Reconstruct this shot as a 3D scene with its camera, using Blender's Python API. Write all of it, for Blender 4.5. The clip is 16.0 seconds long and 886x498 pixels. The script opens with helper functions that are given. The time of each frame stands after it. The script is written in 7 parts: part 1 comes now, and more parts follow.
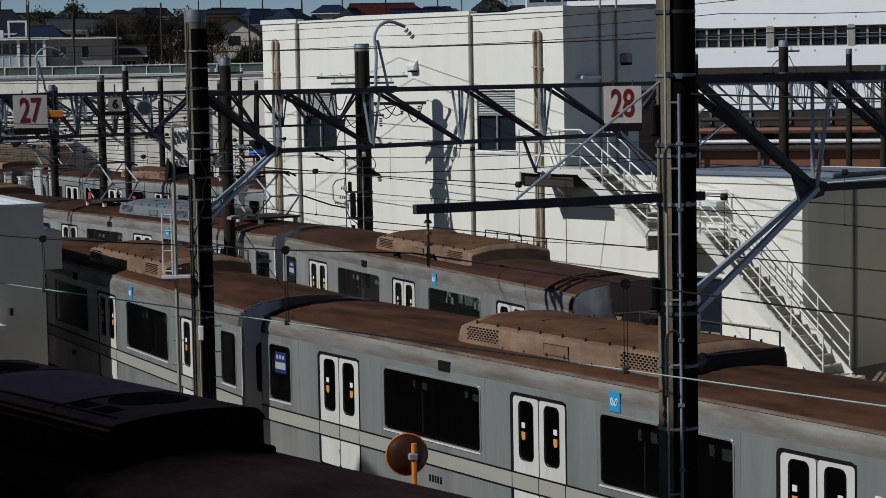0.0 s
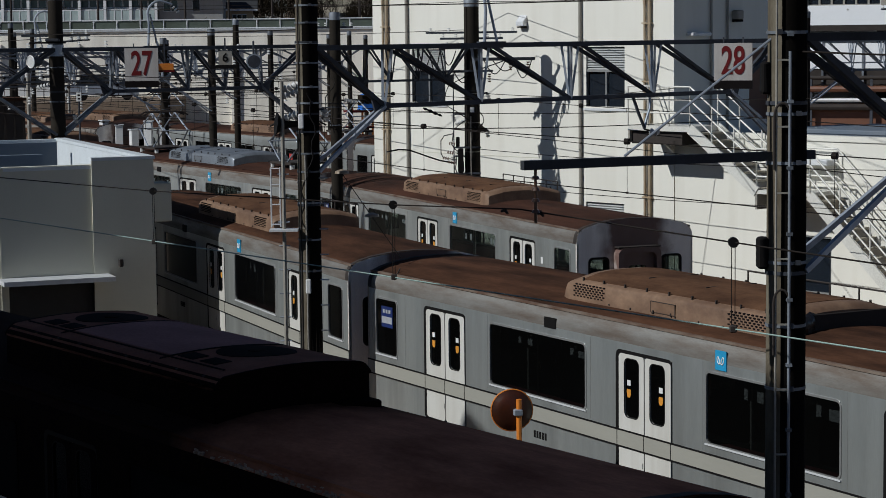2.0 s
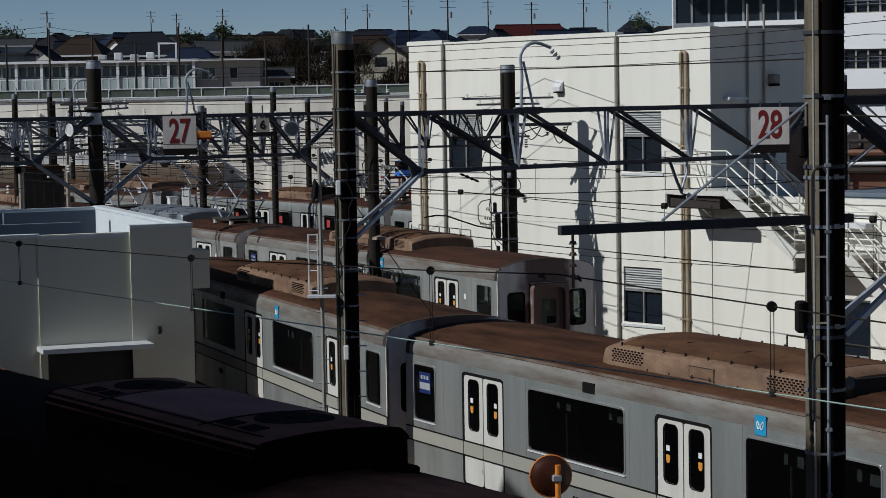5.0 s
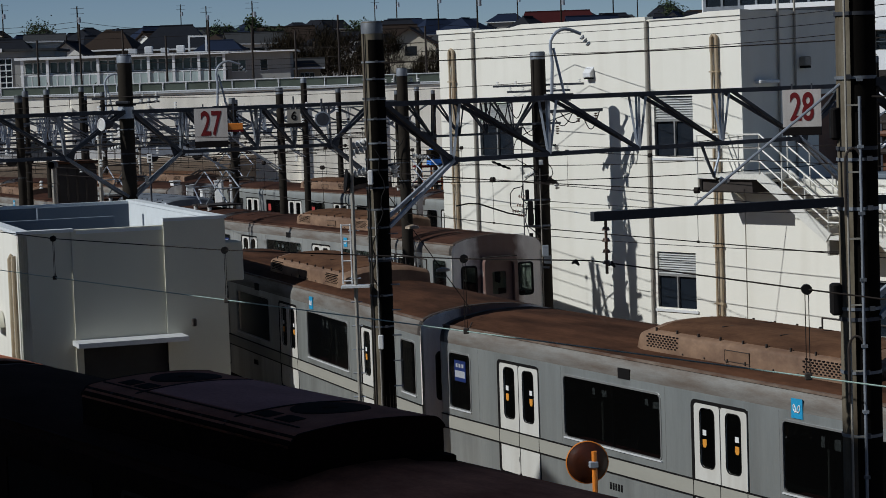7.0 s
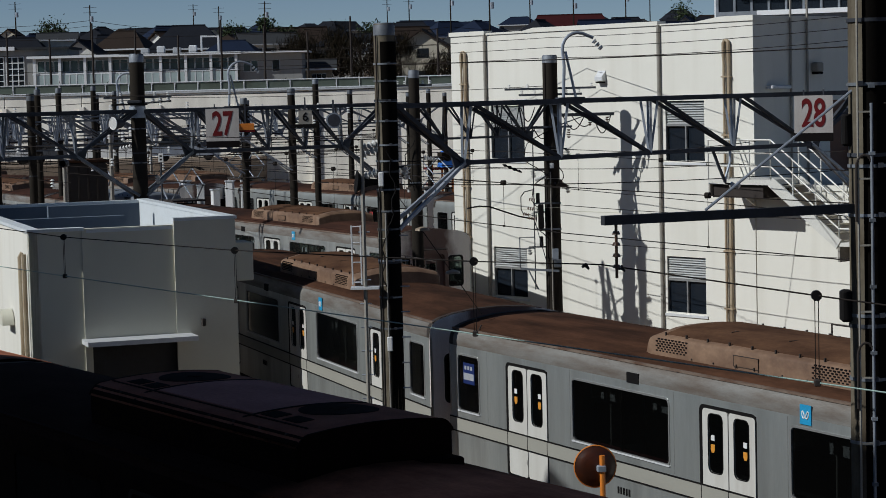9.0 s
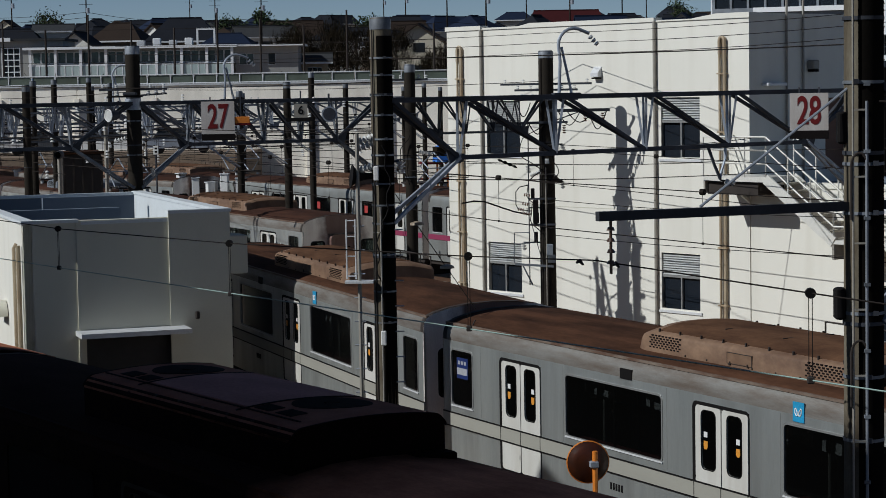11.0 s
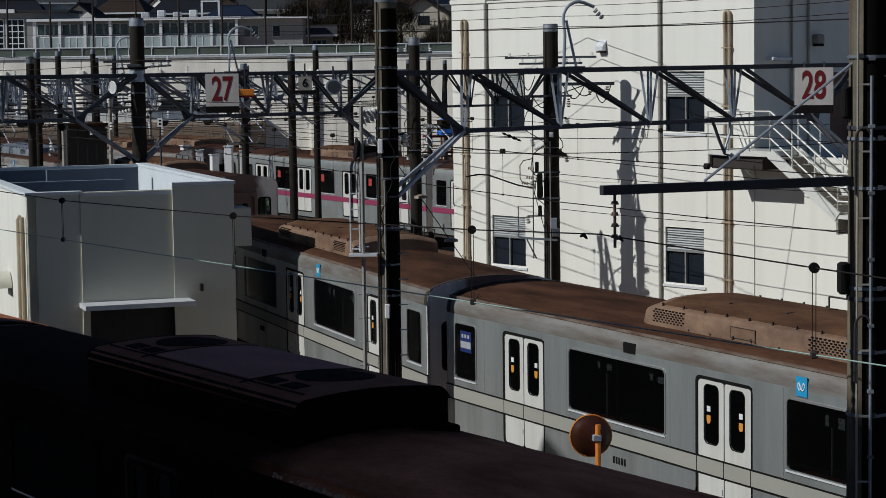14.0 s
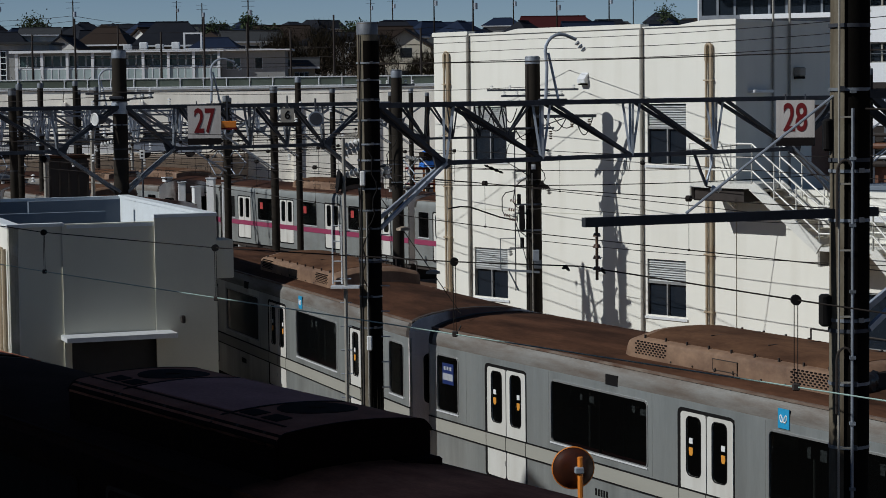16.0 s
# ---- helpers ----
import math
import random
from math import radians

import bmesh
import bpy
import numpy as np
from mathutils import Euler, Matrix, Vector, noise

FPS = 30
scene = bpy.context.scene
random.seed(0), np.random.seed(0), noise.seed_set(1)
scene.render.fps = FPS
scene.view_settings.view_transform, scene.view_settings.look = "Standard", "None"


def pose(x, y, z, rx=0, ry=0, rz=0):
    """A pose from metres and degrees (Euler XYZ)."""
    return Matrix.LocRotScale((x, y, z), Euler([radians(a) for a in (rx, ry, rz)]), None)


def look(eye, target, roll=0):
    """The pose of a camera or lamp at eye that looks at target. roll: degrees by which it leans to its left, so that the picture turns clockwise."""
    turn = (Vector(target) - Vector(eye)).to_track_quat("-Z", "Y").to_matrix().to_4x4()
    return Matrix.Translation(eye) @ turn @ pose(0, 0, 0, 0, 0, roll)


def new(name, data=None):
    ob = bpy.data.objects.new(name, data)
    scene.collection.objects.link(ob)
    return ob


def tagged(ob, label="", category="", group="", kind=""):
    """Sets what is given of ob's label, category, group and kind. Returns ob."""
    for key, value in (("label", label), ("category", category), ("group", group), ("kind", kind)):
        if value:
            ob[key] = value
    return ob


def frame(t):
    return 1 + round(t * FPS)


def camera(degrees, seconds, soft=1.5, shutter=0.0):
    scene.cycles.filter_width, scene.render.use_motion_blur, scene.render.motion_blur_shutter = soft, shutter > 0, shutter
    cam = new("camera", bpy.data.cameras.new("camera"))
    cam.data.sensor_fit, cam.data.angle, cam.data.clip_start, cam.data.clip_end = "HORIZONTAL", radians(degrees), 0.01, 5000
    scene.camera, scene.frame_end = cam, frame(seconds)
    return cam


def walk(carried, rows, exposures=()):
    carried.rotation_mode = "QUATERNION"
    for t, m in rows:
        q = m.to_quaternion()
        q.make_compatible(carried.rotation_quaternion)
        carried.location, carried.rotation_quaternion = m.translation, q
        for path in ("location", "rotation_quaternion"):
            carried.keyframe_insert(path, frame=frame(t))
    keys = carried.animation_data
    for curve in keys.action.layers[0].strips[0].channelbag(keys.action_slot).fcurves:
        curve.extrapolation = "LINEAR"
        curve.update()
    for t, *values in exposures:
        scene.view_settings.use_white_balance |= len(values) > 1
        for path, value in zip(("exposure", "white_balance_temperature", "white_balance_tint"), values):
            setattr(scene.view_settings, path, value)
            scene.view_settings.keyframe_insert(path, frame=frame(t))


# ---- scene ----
EYE = 7.7
cam = camera(23.62, 16.0, soft=0.7)
walk(cam, [
    (0, pose(0, 0, EYE, 85.343, 1.009, -2.325)),
    (0.5, pose(0, 0, EYE, 85.613, 1.460, -0.800)),
    (1, pose(0, 0, EYE, 84.731, 0.750, 0.114)),
    (1.5, pose(0, 0, EYE, 84.411, 0.275, 0.479)),
    (2, pose(0, 0, EYE, 84.191, 0.642, 0.614)),
    (2.5, pose(0, 0, EYE, 84.365, 0.524, -1.632)),
    (3, pose(0, 0, EYE, 85.366, 1.005, -0.765)),
    (3.5, pose(0, 0, EYE, 85.597, 1.180, -0.113)),
    (4, pose(0, 0, EYE, 85.757, 1.612, 0.358)),
    (4.5, pose(0, 0, EYE, 85.927, 1.432, 1.315)),
    (4.7, pose(0, 0, EYE, 86.006, 0.987, 1.609)),
    (6.8, pose(0, 0, EYE, 85.529, 2.024, 2.076)),
    (7, pose(0, 0, EYE, 85.684, 2.000, 2.424)),
    (7.5, pose(0, 0, EYE, 85.838, 1.709, 2.842)),
    (8, pose(0, 0, EYE, 85.889, 1.564, 2.998)),
    (8.5, pose(0, 0, EYE, 85.765, 1.469, 2.836)),
    (9, pose(0, 0, EYE, 85.758, 1.435, 2.738)),
    (11.5, pose(0, 0, EYE, 85.475, 0.681, 2.638)),
    (12, pose(0, 0, EYE, 85.250, 0.383, 2.613)),
    (12.5, pose(0, 0, EYE, 85.168, 0.375, 2.348)),
    (13, pose(0, 0, EYE, 84.995, 0.193, 2.450)),
    (13.5, pose(0, 0, EYE, 84.873, 0.483, 2.567)),
    (14, pose(0, 0, EYE, 84.890, 0.761, 2.746)),
    (14.5, pose(0, 0, EYE, 85.160, 0.771, 2.539)),
    (15, pose(0, 0, EYE, 85.548, 1.050, 2.571)),
    (15.5, pose(0, 0, EYE, 85.726, 0.827, 2.524)),
    (16, pose(0, 0, EYE, 85.750, 0.707, 2.267)),
], exposures=[(0, 0.05), (16, 0.05)])

# ---- sky and sun ----
SUN_AZ, SUN_EL = radians(-112.5), radians(37)     # azimuth from +y towards +x
world = bpy.data.worlds.new("sky")
scene.world = world
world.use_nodes = True
wn = world.node_tree
sky = wn.nodes.new("ShaderNodeTexSky")
sky.sky_type, sky.sun_disc = "NISHITA", False
sky.altitude = 4500
sky.sun_elevation, sky.sun_rotation = SUN_EL, SUN_AZ
sky.air_density, sky.dust_density, sky.ozone_density = 0.9, 0.12, 2.4
wn.nodes["Background"].inputs["Strength"].default_value = 0.045
wn.links.new(sky.outputs["Color"], wn.nodes["Background"].inputs["Color"])
sun = new("sun", bpy.data.lights.new("sun", "SUN"))
sun.data.energy, sun.data.angle, sun.data.color = 3.25, radians(0.5), (0.958, 0.985, 0.985)
to_sun = Vector((math.sin(SUN_AZ) * math.cos(SUN_EL), math.cos(SUN_AZ) * math.cos(SUN_EL), math.sin(SUN_EL)))
sun.matrix_world = look(to_sun * 100, (0, 0, 0))


# ---- materials ----
def material(name, base, rough=0.6, metal=0.0, second=None, mix=0.5, scale=3.0, stretch=(1, 1, 1), fine=40.0, bump=0.1, depth=0.01,
             streaks=None, streak_mix=0.5, streak_scale=4.0, per_object=0.0, emit=0.0, spec=0.5, grain=0.3):
    """A surface with grain and stains at two scales; streaks: colour of stains that run down."""
    m = bpy.data.materials.new(name)
    m.use_nodes = True
    n, l = m.node_tree.nodes, m.node_tree.links
    b = n["Principled BSDF"]
    b.inputs["Roughness"].default_value, b.inputs["Metallic"].default_value = rough, metal
    b.inputs["Specular IOR Level"].default_value = spec
    co = n.new("ShaderNodeTexCoord")
    mp = n.new("ShaderNodeMapping")
    mp.inputs["Scale"].default_value = stretch
    l.new(co.outputs["Object"], mp.inputs["Vector"])
    big = n.new("ShaderNodeTexNoise")
    big.inputs["Scale"].default_value, big.inputs["Detail"].default_value, big.inputs["Roughness"].default_value = scale, 5, 0.62
    l.new(mp.outputs["Vector"], big.inputs["Vector"])
    small = n.new("ShaderNodeTexNoise")
    small.inputs["Scale"].default_value, small.inputs["Detail"].default_value = fine, 3
    l.new(mp.outputs["Vector"], small.inputs["Vector"])
    ramp = n.new("ShaderNodeValToRGB")
    ramp.color_ramp.elements[0].position, ramp.color_ramp.elements[1].position = 0.36, 0.68
    l.new(big.outputs["Fac"], ramp.inputs["Fac"])
    fac = n.new("ShaderNodeMath")
    fac.operation = "MULTIPLY"
    fac.inputs[1].default_value = mix
    l.new(ramp.outputs["Color"], fac.inputs[0])
    c = n.new("ShaderNodeMix")
    c.data_type = "RGBA"
    c.inputs["A"].default_value = (*base, 1)
    c.inputs["B"].default_value = (*(second or [v * 0.7 for v in base]), 1)
    l.new(fac.outputs["Value"], c.inputs["Factor"])
    out = c.outputs["Result"]
    g = n.new("ShaderNodeMix")
    g.data_type, g.blend_type = "RGBA", "MULTIPLY"
    g.inputs["Factor"].default_value = grain
    gr = n.new("ShaderNodeValToRGB")
    gr.color_ramp.elements[0].color, gr.color_ramp.elements[0].position = (0.55, 0.55, 0.55, 1), 0.3
    gr.color_ramp.elements[1].color, gr.color_ramp.elements[1].position = (1.2, 1.2, 1.2, 1), 0.7
    l.new(small.outputs["Fac"], gr.inputs["Fac"])
    l.new(out, g.inputs["A"])
    l.new(gr.outputs["Color"], g.inputs["B"])
    out = g.outputs["Result"]
    if streaks:
        ms = n.new("ShaderNodeMapping")
        ms.inputs["Scale"].default_value = (streak_scale, streak_scale, streak_scale * 0.06)
        l.new(co.outputs["Object"], ms.inputs["Vector"])
        st = n.new("ShaderNodeTexNoise")
        st.inputs["Scale"].default_value, st.inputs["Detail"].default_value = 1.0, 6
        l.new(ms.outputs["Vector"], st.inputs["Vector"])
        sr = n.new("ShaderNodeValToRGB")
        sr.color_ramp.elements[0].position, sr.color_ramp.elements[1].position = 0.48, 0.72
        l.new(st.outputs["Fac"], sr.inputs["Fac"])
        sf = n.new("ShaderNodeMath")
        sf.operation = "MULTIPLY"
        sf.inputs[1].default_value = streak_mix
        l.new(sr.outputs["Color"], sf.inputs[0])
        sm = n.new("ShaderNodeMix")
        sm.data_type = "RGBA"
        sm.inputs["B"].default_value = (*streaks, 1)
        l.new(out, sm.inputs["A"])
        l.new(sf.outputs["Value"], sm.inputs["Factor"])
        out = sm.outputs["Result"]
    if per_object:
        inf = n.new("ShaderNodeObjectInfo")
        hv = n.new("ShaderNodeHueSaturation")
        mr = n.new("ShaderNodeMapRange")
        mr.inputs["To Min"].default_value, mr.inputs["To Max"].default_value = 1 - per_object, 1 + per_object
        l.new(inf.outputs["Random"], mr.inputs["Value"])
        l.new(mr.outputs["Result"], hv.inputs["Value"])
        l.new(out, hv.inputs["Color"])
        out = hv.outputs["Color"]
    l.new(out, b.inputs["Base Color"])
    if emit:
        l.new(out, b.inputs["Emission Color"])
        b.inputs["Emission Strength"].default_value = emit
    rr = n.new("ShaderNodeMapRange")
    rr.inputs["To Min"].default_value, rr.inputs["To Max"].default_value = max(0.03, rough - 0.12), min(1, rough + 0.12)
    l.new(big.outputs["Fac"], rr.inputs["Value"])
    l.new(rr.outputs["Result"], b.inputs["Roughness"])
    if bump:
        bp = n.new("ShaderNodeBump")
        bp.inputs["Strength"].default_value, bp.inputs["Distance"].default_value = bump, depth
        l.new(small.outputs["Fac"], bp.inputs["Height"])
        l.new(bp.outputs["Normal"], b.inputs["Normal"])
    return m


def glass(name, tint, clear):
    """Tinted window glass: part clear, part gloss over dark."""
    m = bpy.data.materials.new(name)
    m.use_nodes = True
    n, l = m.node_tree.nodes, m.node_tree.links
    b = n["Principled BSDF"]
    b.inputs["Base Color"].default_value, b.inputs["Roughness"].default_value = (*tint, 1), 0.04
    b.inputs["Specular IOR Level"].default_value = 0.16
    tr = n.new("ShaderNodeBsdfTransparent")
    tr.inputs["Color"].default_value = (0.75, 0.8, 0.78, 1)
    mx = n.new("ShaderNodeMixShader")
    mx.inputs["Fac"].default_value = clear
    l.new(b.outputs["BSDF"], mx.inputs[1])
    l.new(tr.outputs["BSDF"], mx.inputs[2])
    l.new(mx.outputs["Shader"], n["Material Output"].inputs["Surface"])
    return m


# Vertical tone bands in the steel colour stand in for reflections.
STEEL = material("brushed_stainless_reflections", (0.64, 0.665, 0.64), 0.44, 0.8, (0.42, 0.44, 0.425), 0.9, 1.0, (1.5, 1, 0.22), 60, 0.04, 0.002, (0.24, 0.22, 0.20), 0.38, 1.5, grain=0.10)
DUSTY_STEEL = material("dusty_stainless_shoulder", (0.25, 0.24, 0.22), 0.6, 0.45, (0.12, 0.085, 0.062), 0.8, 1.8, (0.5, 1, 3), 40, 0.05, 0.003)
STEEL_END = material("painted_car_end", (0.90, 0.85, 0.79), 0.55, 0.0, (0.76, 0.70, 0.63), 0.6, 2.0, streaks=(0.30, 0.20, 0.15), streak_mix=0.25)


def grimy(base, dirt, half):
    """Painted car end with a brown brake-dust stain down its middle."""
    m = base.copy()
    m.name = "painted_car_end_with_brown_stain"
    n, l = m.node_tree.nodes, m.node_tree.links
    b = n["Principled BSDF"]
    src = b.inputs["Base Color"].links[0].from_socket
    co = n.new("ShaderNodeTexCoord")
    xyz = n.new("ShaderNodeSeparateXYZ")
    l.new(co.outputs["Object"], xyz.inputs["Vector"])
    ab = n.new("ShaderNodeMath")
    ab.operation = "ABSOLUTE"
    l.new(xyz.outputs["Y"], ab.inputs[0])
    no = n.new("ShaderNodeTexNoise")
    no.inputs["Scale"].default_value, no.inputs["Detail"].default_value = 2.5, 5
    l.new(co.outputs["Object"], no.inputs["Vector"])
    ad = n.new("ShaderNodeMath")
    ad.operation, ad.inputs[1].default_value = "MULTIPLY_ADD", 0.6
    l.new(no.outputs["Fac"], ad.inputs[0])
    l.new(ab.outputs["Value"], ad.inputs[2])
    mr = n.new("ShaderNodeMapRange")
    mr.inputs["From Min"].default_value, mr.inputs["From Max"].default_value = half, half + 0.32
    mr.inputs["To Min"].default_value, mr.inputs["To Max"].default_value = 0.92, 0.0
    l.new(ad.outputs["Value"], mr.inputs["Value"])
    mx = n.new("ShaderNodeMix")
    mx.data_type = "RGBA"
    mx.inputs["B"].default_value = (*dirt, 1)
    l.new(mr.outputs["Result"], mx.inputs["Factor"])
    l.new(src, mx.inputs["A"])
    l.new(mx.outputs["Result"], b.inputs["Base Color"])
    return m


def roof_shade(base, shade_tone, x0, x1):
    """Dusty roof paint with shade painted in, its ragged edge between x0 and x1 along the car."""
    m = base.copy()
    m.name = "brown_roof_with_painted_shade"
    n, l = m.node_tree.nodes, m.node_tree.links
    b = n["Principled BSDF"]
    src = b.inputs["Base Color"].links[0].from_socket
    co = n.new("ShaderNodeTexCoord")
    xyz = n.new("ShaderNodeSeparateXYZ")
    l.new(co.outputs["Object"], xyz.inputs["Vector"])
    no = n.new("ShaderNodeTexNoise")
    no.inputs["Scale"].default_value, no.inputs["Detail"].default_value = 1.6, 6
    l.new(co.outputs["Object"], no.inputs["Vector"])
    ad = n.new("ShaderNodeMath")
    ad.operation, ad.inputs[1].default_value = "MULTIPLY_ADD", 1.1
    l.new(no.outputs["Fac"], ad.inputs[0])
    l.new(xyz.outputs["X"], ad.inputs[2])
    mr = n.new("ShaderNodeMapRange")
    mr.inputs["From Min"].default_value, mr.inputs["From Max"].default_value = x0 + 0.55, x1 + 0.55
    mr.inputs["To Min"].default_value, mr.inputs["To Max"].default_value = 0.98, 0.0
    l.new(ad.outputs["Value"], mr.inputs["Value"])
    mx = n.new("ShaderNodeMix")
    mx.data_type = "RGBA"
    mx.inputs["B"].default_value = (*shade_tone, 1)
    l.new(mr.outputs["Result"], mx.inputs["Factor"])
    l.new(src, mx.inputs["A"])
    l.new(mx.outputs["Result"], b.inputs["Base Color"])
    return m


CAR_END = grimy(STEEL_END, (0.085, 0.024, 0.014), 0.84)
ROOF = material("dusty_brown_roof", (0.088, 0.041, 0.024), 0.88, 0.0, (0.020, 0.011, 0.008), 0.95, 1.4, (0.3, 1.3, 1), 18, 0.3, 0.012, per_object=0.06, spec=0.05)
ROOF_FAR = material("dark_rusty_roof", (0.066, 0.030, 0.020), 0.9, 0.0, (0.020, 0.012, 0.010), 0.9, 1.0, (0.3, 1.3, 1), 18, 0.3, 0.012, per_object=0.15, spec=0.05)
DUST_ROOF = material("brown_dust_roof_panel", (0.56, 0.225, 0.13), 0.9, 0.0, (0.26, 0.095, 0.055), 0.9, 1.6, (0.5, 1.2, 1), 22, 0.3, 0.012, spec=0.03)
PEELING = material("peeling_pale_sealant", (0.46, 0.34, 0.25), 0.9, 0.0, (0.16, 0.09, 0.06), 0.8, 9.0)
ROOF_TAN = material("brown_dust_on_cover", (0.135, 0.070, 0.040), 0.9, 0.0, (0.055, 0.028, 0.018), 0.9, 1.8, (0.5, 1, 1), 22, 0.2, 0.008, spec=0.04)
ROOF_EDGE = material("rust_on_roof_shoulder", (0.10, 0.05, 0.03), 0.85, 0.0, (0.24, 0.20, 0.16), 0.7, 2.6, (0.8, 1, 3), 30, 0.1)
# Black shade around the cooler is mixed into the brown roof colour.
SHADED_ROOF = roof_shade(DUST_ROOF, (0.010, 0.006, 0.005), 2.5, 4.3)
COOLER = material("beige_cooler_cover", (0.25, 0.152, 0.092), 0.66, 0.0, (0.10, 0.052, 0.030), 0.9, 1.7, (0.6, 1, 1), 24, 0.12, 0.005, (0.12, 0.06, 0.035), 0.55, 5.0)
COOLER_GREY = material("grey_cooler_cover", (0.22, 0.245, 0.275), 0.5, 0.4, (0.14, 0.15, 0.165), 0.7, 1.6, (0.6, 1, 1), 24, 0.1, 0.005)
GRILLE = material("black_grille", (0.012, 0.010, 0.010), 0.9, spec=0.03)
WHITE_DOOR = material("white_door_paint", (0.60, 0.59, 0.55), 0.45, 0.0, (0.50, 0.48, 0.43), 0.5, 1.5, fine=50, bump=0.02, streaks=(0.36, 0.32, 0.27), streak_mix=0.3, grain=0.08)
BEIGE = material("beige_band", (0.36, 0.35, 0.305), 0.5, 0.1, (0.28, 0.27, 0.235), 0.5, 1.5, (0.3, 1, 1), grain=0.06)
PINK = material("magenta_band", (0.27, 0.030, 0.085), 0.6, 0.0, (0.20, 0.03, 0.07), 0.5, 1.0)
DULL_STEEL = material("dull_dusty_stainless", (0.27, 0.285, 0.275), 0.6, 0.4, (0.19, 0.195, 0.19), 0.8, 1.0, (0.6, 1, 1.6), 50, 0.04, 0.002, (0.16, 0.15, 0.13), 0.4, 1.5)
# Near-black tone that stands in for deep shade on the nearest train.
SHADE_BLACK = material("car_shade_black", (0.010, 0.005, 0.004), 0.8, 0.0, (0.005, 0.003, 0.003), spec=0.02)
LID_RIM = material("dark_brown_lid_paint", (0.27, 0.11, 0.072), 0.8, 0.0, (0.14, 0.055, 0.038), 0.7, 2.0, spec=0.06)

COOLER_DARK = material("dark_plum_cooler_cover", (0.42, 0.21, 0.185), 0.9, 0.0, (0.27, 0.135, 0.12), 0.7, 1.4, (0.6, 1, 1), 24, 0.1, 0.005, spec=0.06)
BLACK = material("black_rubber", (0.010, 0.009, 0.009), 0.7, spec=0.1)
RIM = material("aluminium_window_rim", (0.42, 0.42, 0.41), 0.38, 0.6, bump=0.0)
DARK_GLASS = glass("tinted_car_glass", (0.002, 0.002, 0.002), 0.30)
CLEAR_GLASS = glass("clear_car_glass", (0.01, 0.012, 0.012), 0.72)
HOUSE_GLASS = glass("window_glass", (0.015, 0.02, 0.028), 0.15)
# One interior in two tones: pale as sunlit, near-black as unlit.
PALE_INSIDE = material("car_interior_sunlit", (0.50, 0.48, 0.43), 0.7)
INSIDE = material("car_interior_unlit", (0.015, 0.014, 0.013), 0.8)
SEAT_RED = material("dark_red_seat", (0.10, 0.015, 0.02), 0.8)
UNDER = material("underframe_soot", (0.03, 0.022, 0.018), 0.85, bump=0.2)
BLACK_SHEET = material("black_plastic_sheet", (0.018, 0.012, 0.009), 0.30, 0.0, (0.05, 0.048, 0.047), 0.6, 3.0, (1, 1, 1), 7, 0.6, 0.03)
ORANGE = material("orange_enamel", (0.75, 0.23, 0.03), 0.45)
ORANGE_STICK = material("orange_sticker", (0.72, 0.30, 0.04), 0.5)
OFFICE_WHITE = material("white_office_panels", (0.85, 0.86, 0.87), 0.7, 0.0, (0.78, 0.79, 0.8), 0.4, 0.4)
WHITE = material("white_enamel", (0.75, 0.75, 0.74), 0.5, second=(0.62, 0.62, 0.6))
BLUE = material("light_blue_plate", (0.02, 0.30, 0.55), 0.45)
SCHOOL_GLASS = material("teal_reflecting_glass", (0.05, 0.085, 0.085), 0.15, 0.0, (0.02, 0.035, 0.035), 0.8, 0.6, bump=0.0)
SCHOOL_PANEL = material("pale_teal_panel", (0.46, 0.55, 0.54), 0.4, 0.0, (0.34, 0.42, 0.42), 0.6, 0.8, bump=0.0)
NAVY = material("navy_sticker", (0.009, 0.024, 0.12), 0.5)
PALE_PRINT = material("pale_print", (0.36, 0.37, 0.40), 0.6)
DISC = material("beige_insulator_disc", (0.30, 0.23, 0.16), 0.4)
RED = material("red_paint", (0.13, 0.008, 0.010), 0.6, spec=0.2)
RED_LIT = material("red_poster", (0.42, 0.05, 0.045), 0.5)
CREAM = material("cream_wall_paint", (0.745, 0.725, 0.655), 0.8, 0.0, (0.67, 0.645, 0.57), 0.45, 0.5, fine=60, bump=0.08, depth=0.004, streaks=(0.50, 0.465, 0.385), streak_mix=0.2, streak_scale=2.2, grain=0.12)
# Grey wall tone; on hut, annex and store it carries the shade.
GREY_WALL = material("grey_and_shaded_wall_paint", (0.61, 0.595, 0.50), 0.8, 0.0, (0.52, 0.505, 0.42), 0.5, 0.7, fine=50, bump=0.08, depth=0.004, streaks=(0.54, 0.52, 0.44), streak_mix=0.35, streak_scale=2.2, grain=0.12)
COPING = material("pale_blue_white_coping", (0.66, 0.70, 0.72), 0.6, 0.0, (0.54, 0.57, 0.58), 0.5, 1.5)
SIGN_BOARD = material("weathered_sign_board", (0.46, 0.43, 0.41), 0.6, 0.0, (0.34, 0.31, 0.29), 0.6, 3.0, streaks=(0.22, 0.17, 0.14), streak_mix=0.3)
TRIM = material("pale_metal_trim", (0.72, 0.73, 0.74), 0.5, 0.2)
ROOF_BLUE = material("blue_grey_waterproof_roof", (0.11, 0.14, 0.18), 0.7, 0.0, (0.17, 0.19, 0.21), 0.6, 1.2)
PIPE = material("stained_cream_downpipe", (0.42, 0.345, 0.24), 0.6, 0.0, (0.27, 0.17, 0.09), 0.75, 2.5, (1, 1, 0.4))
PIPE_GREY = material("weathered_grey_pipe", (0.33, 0.31, 0.27), 0.6, 0.1, (0.24, 0.21, 0.17), 0.5, 2)
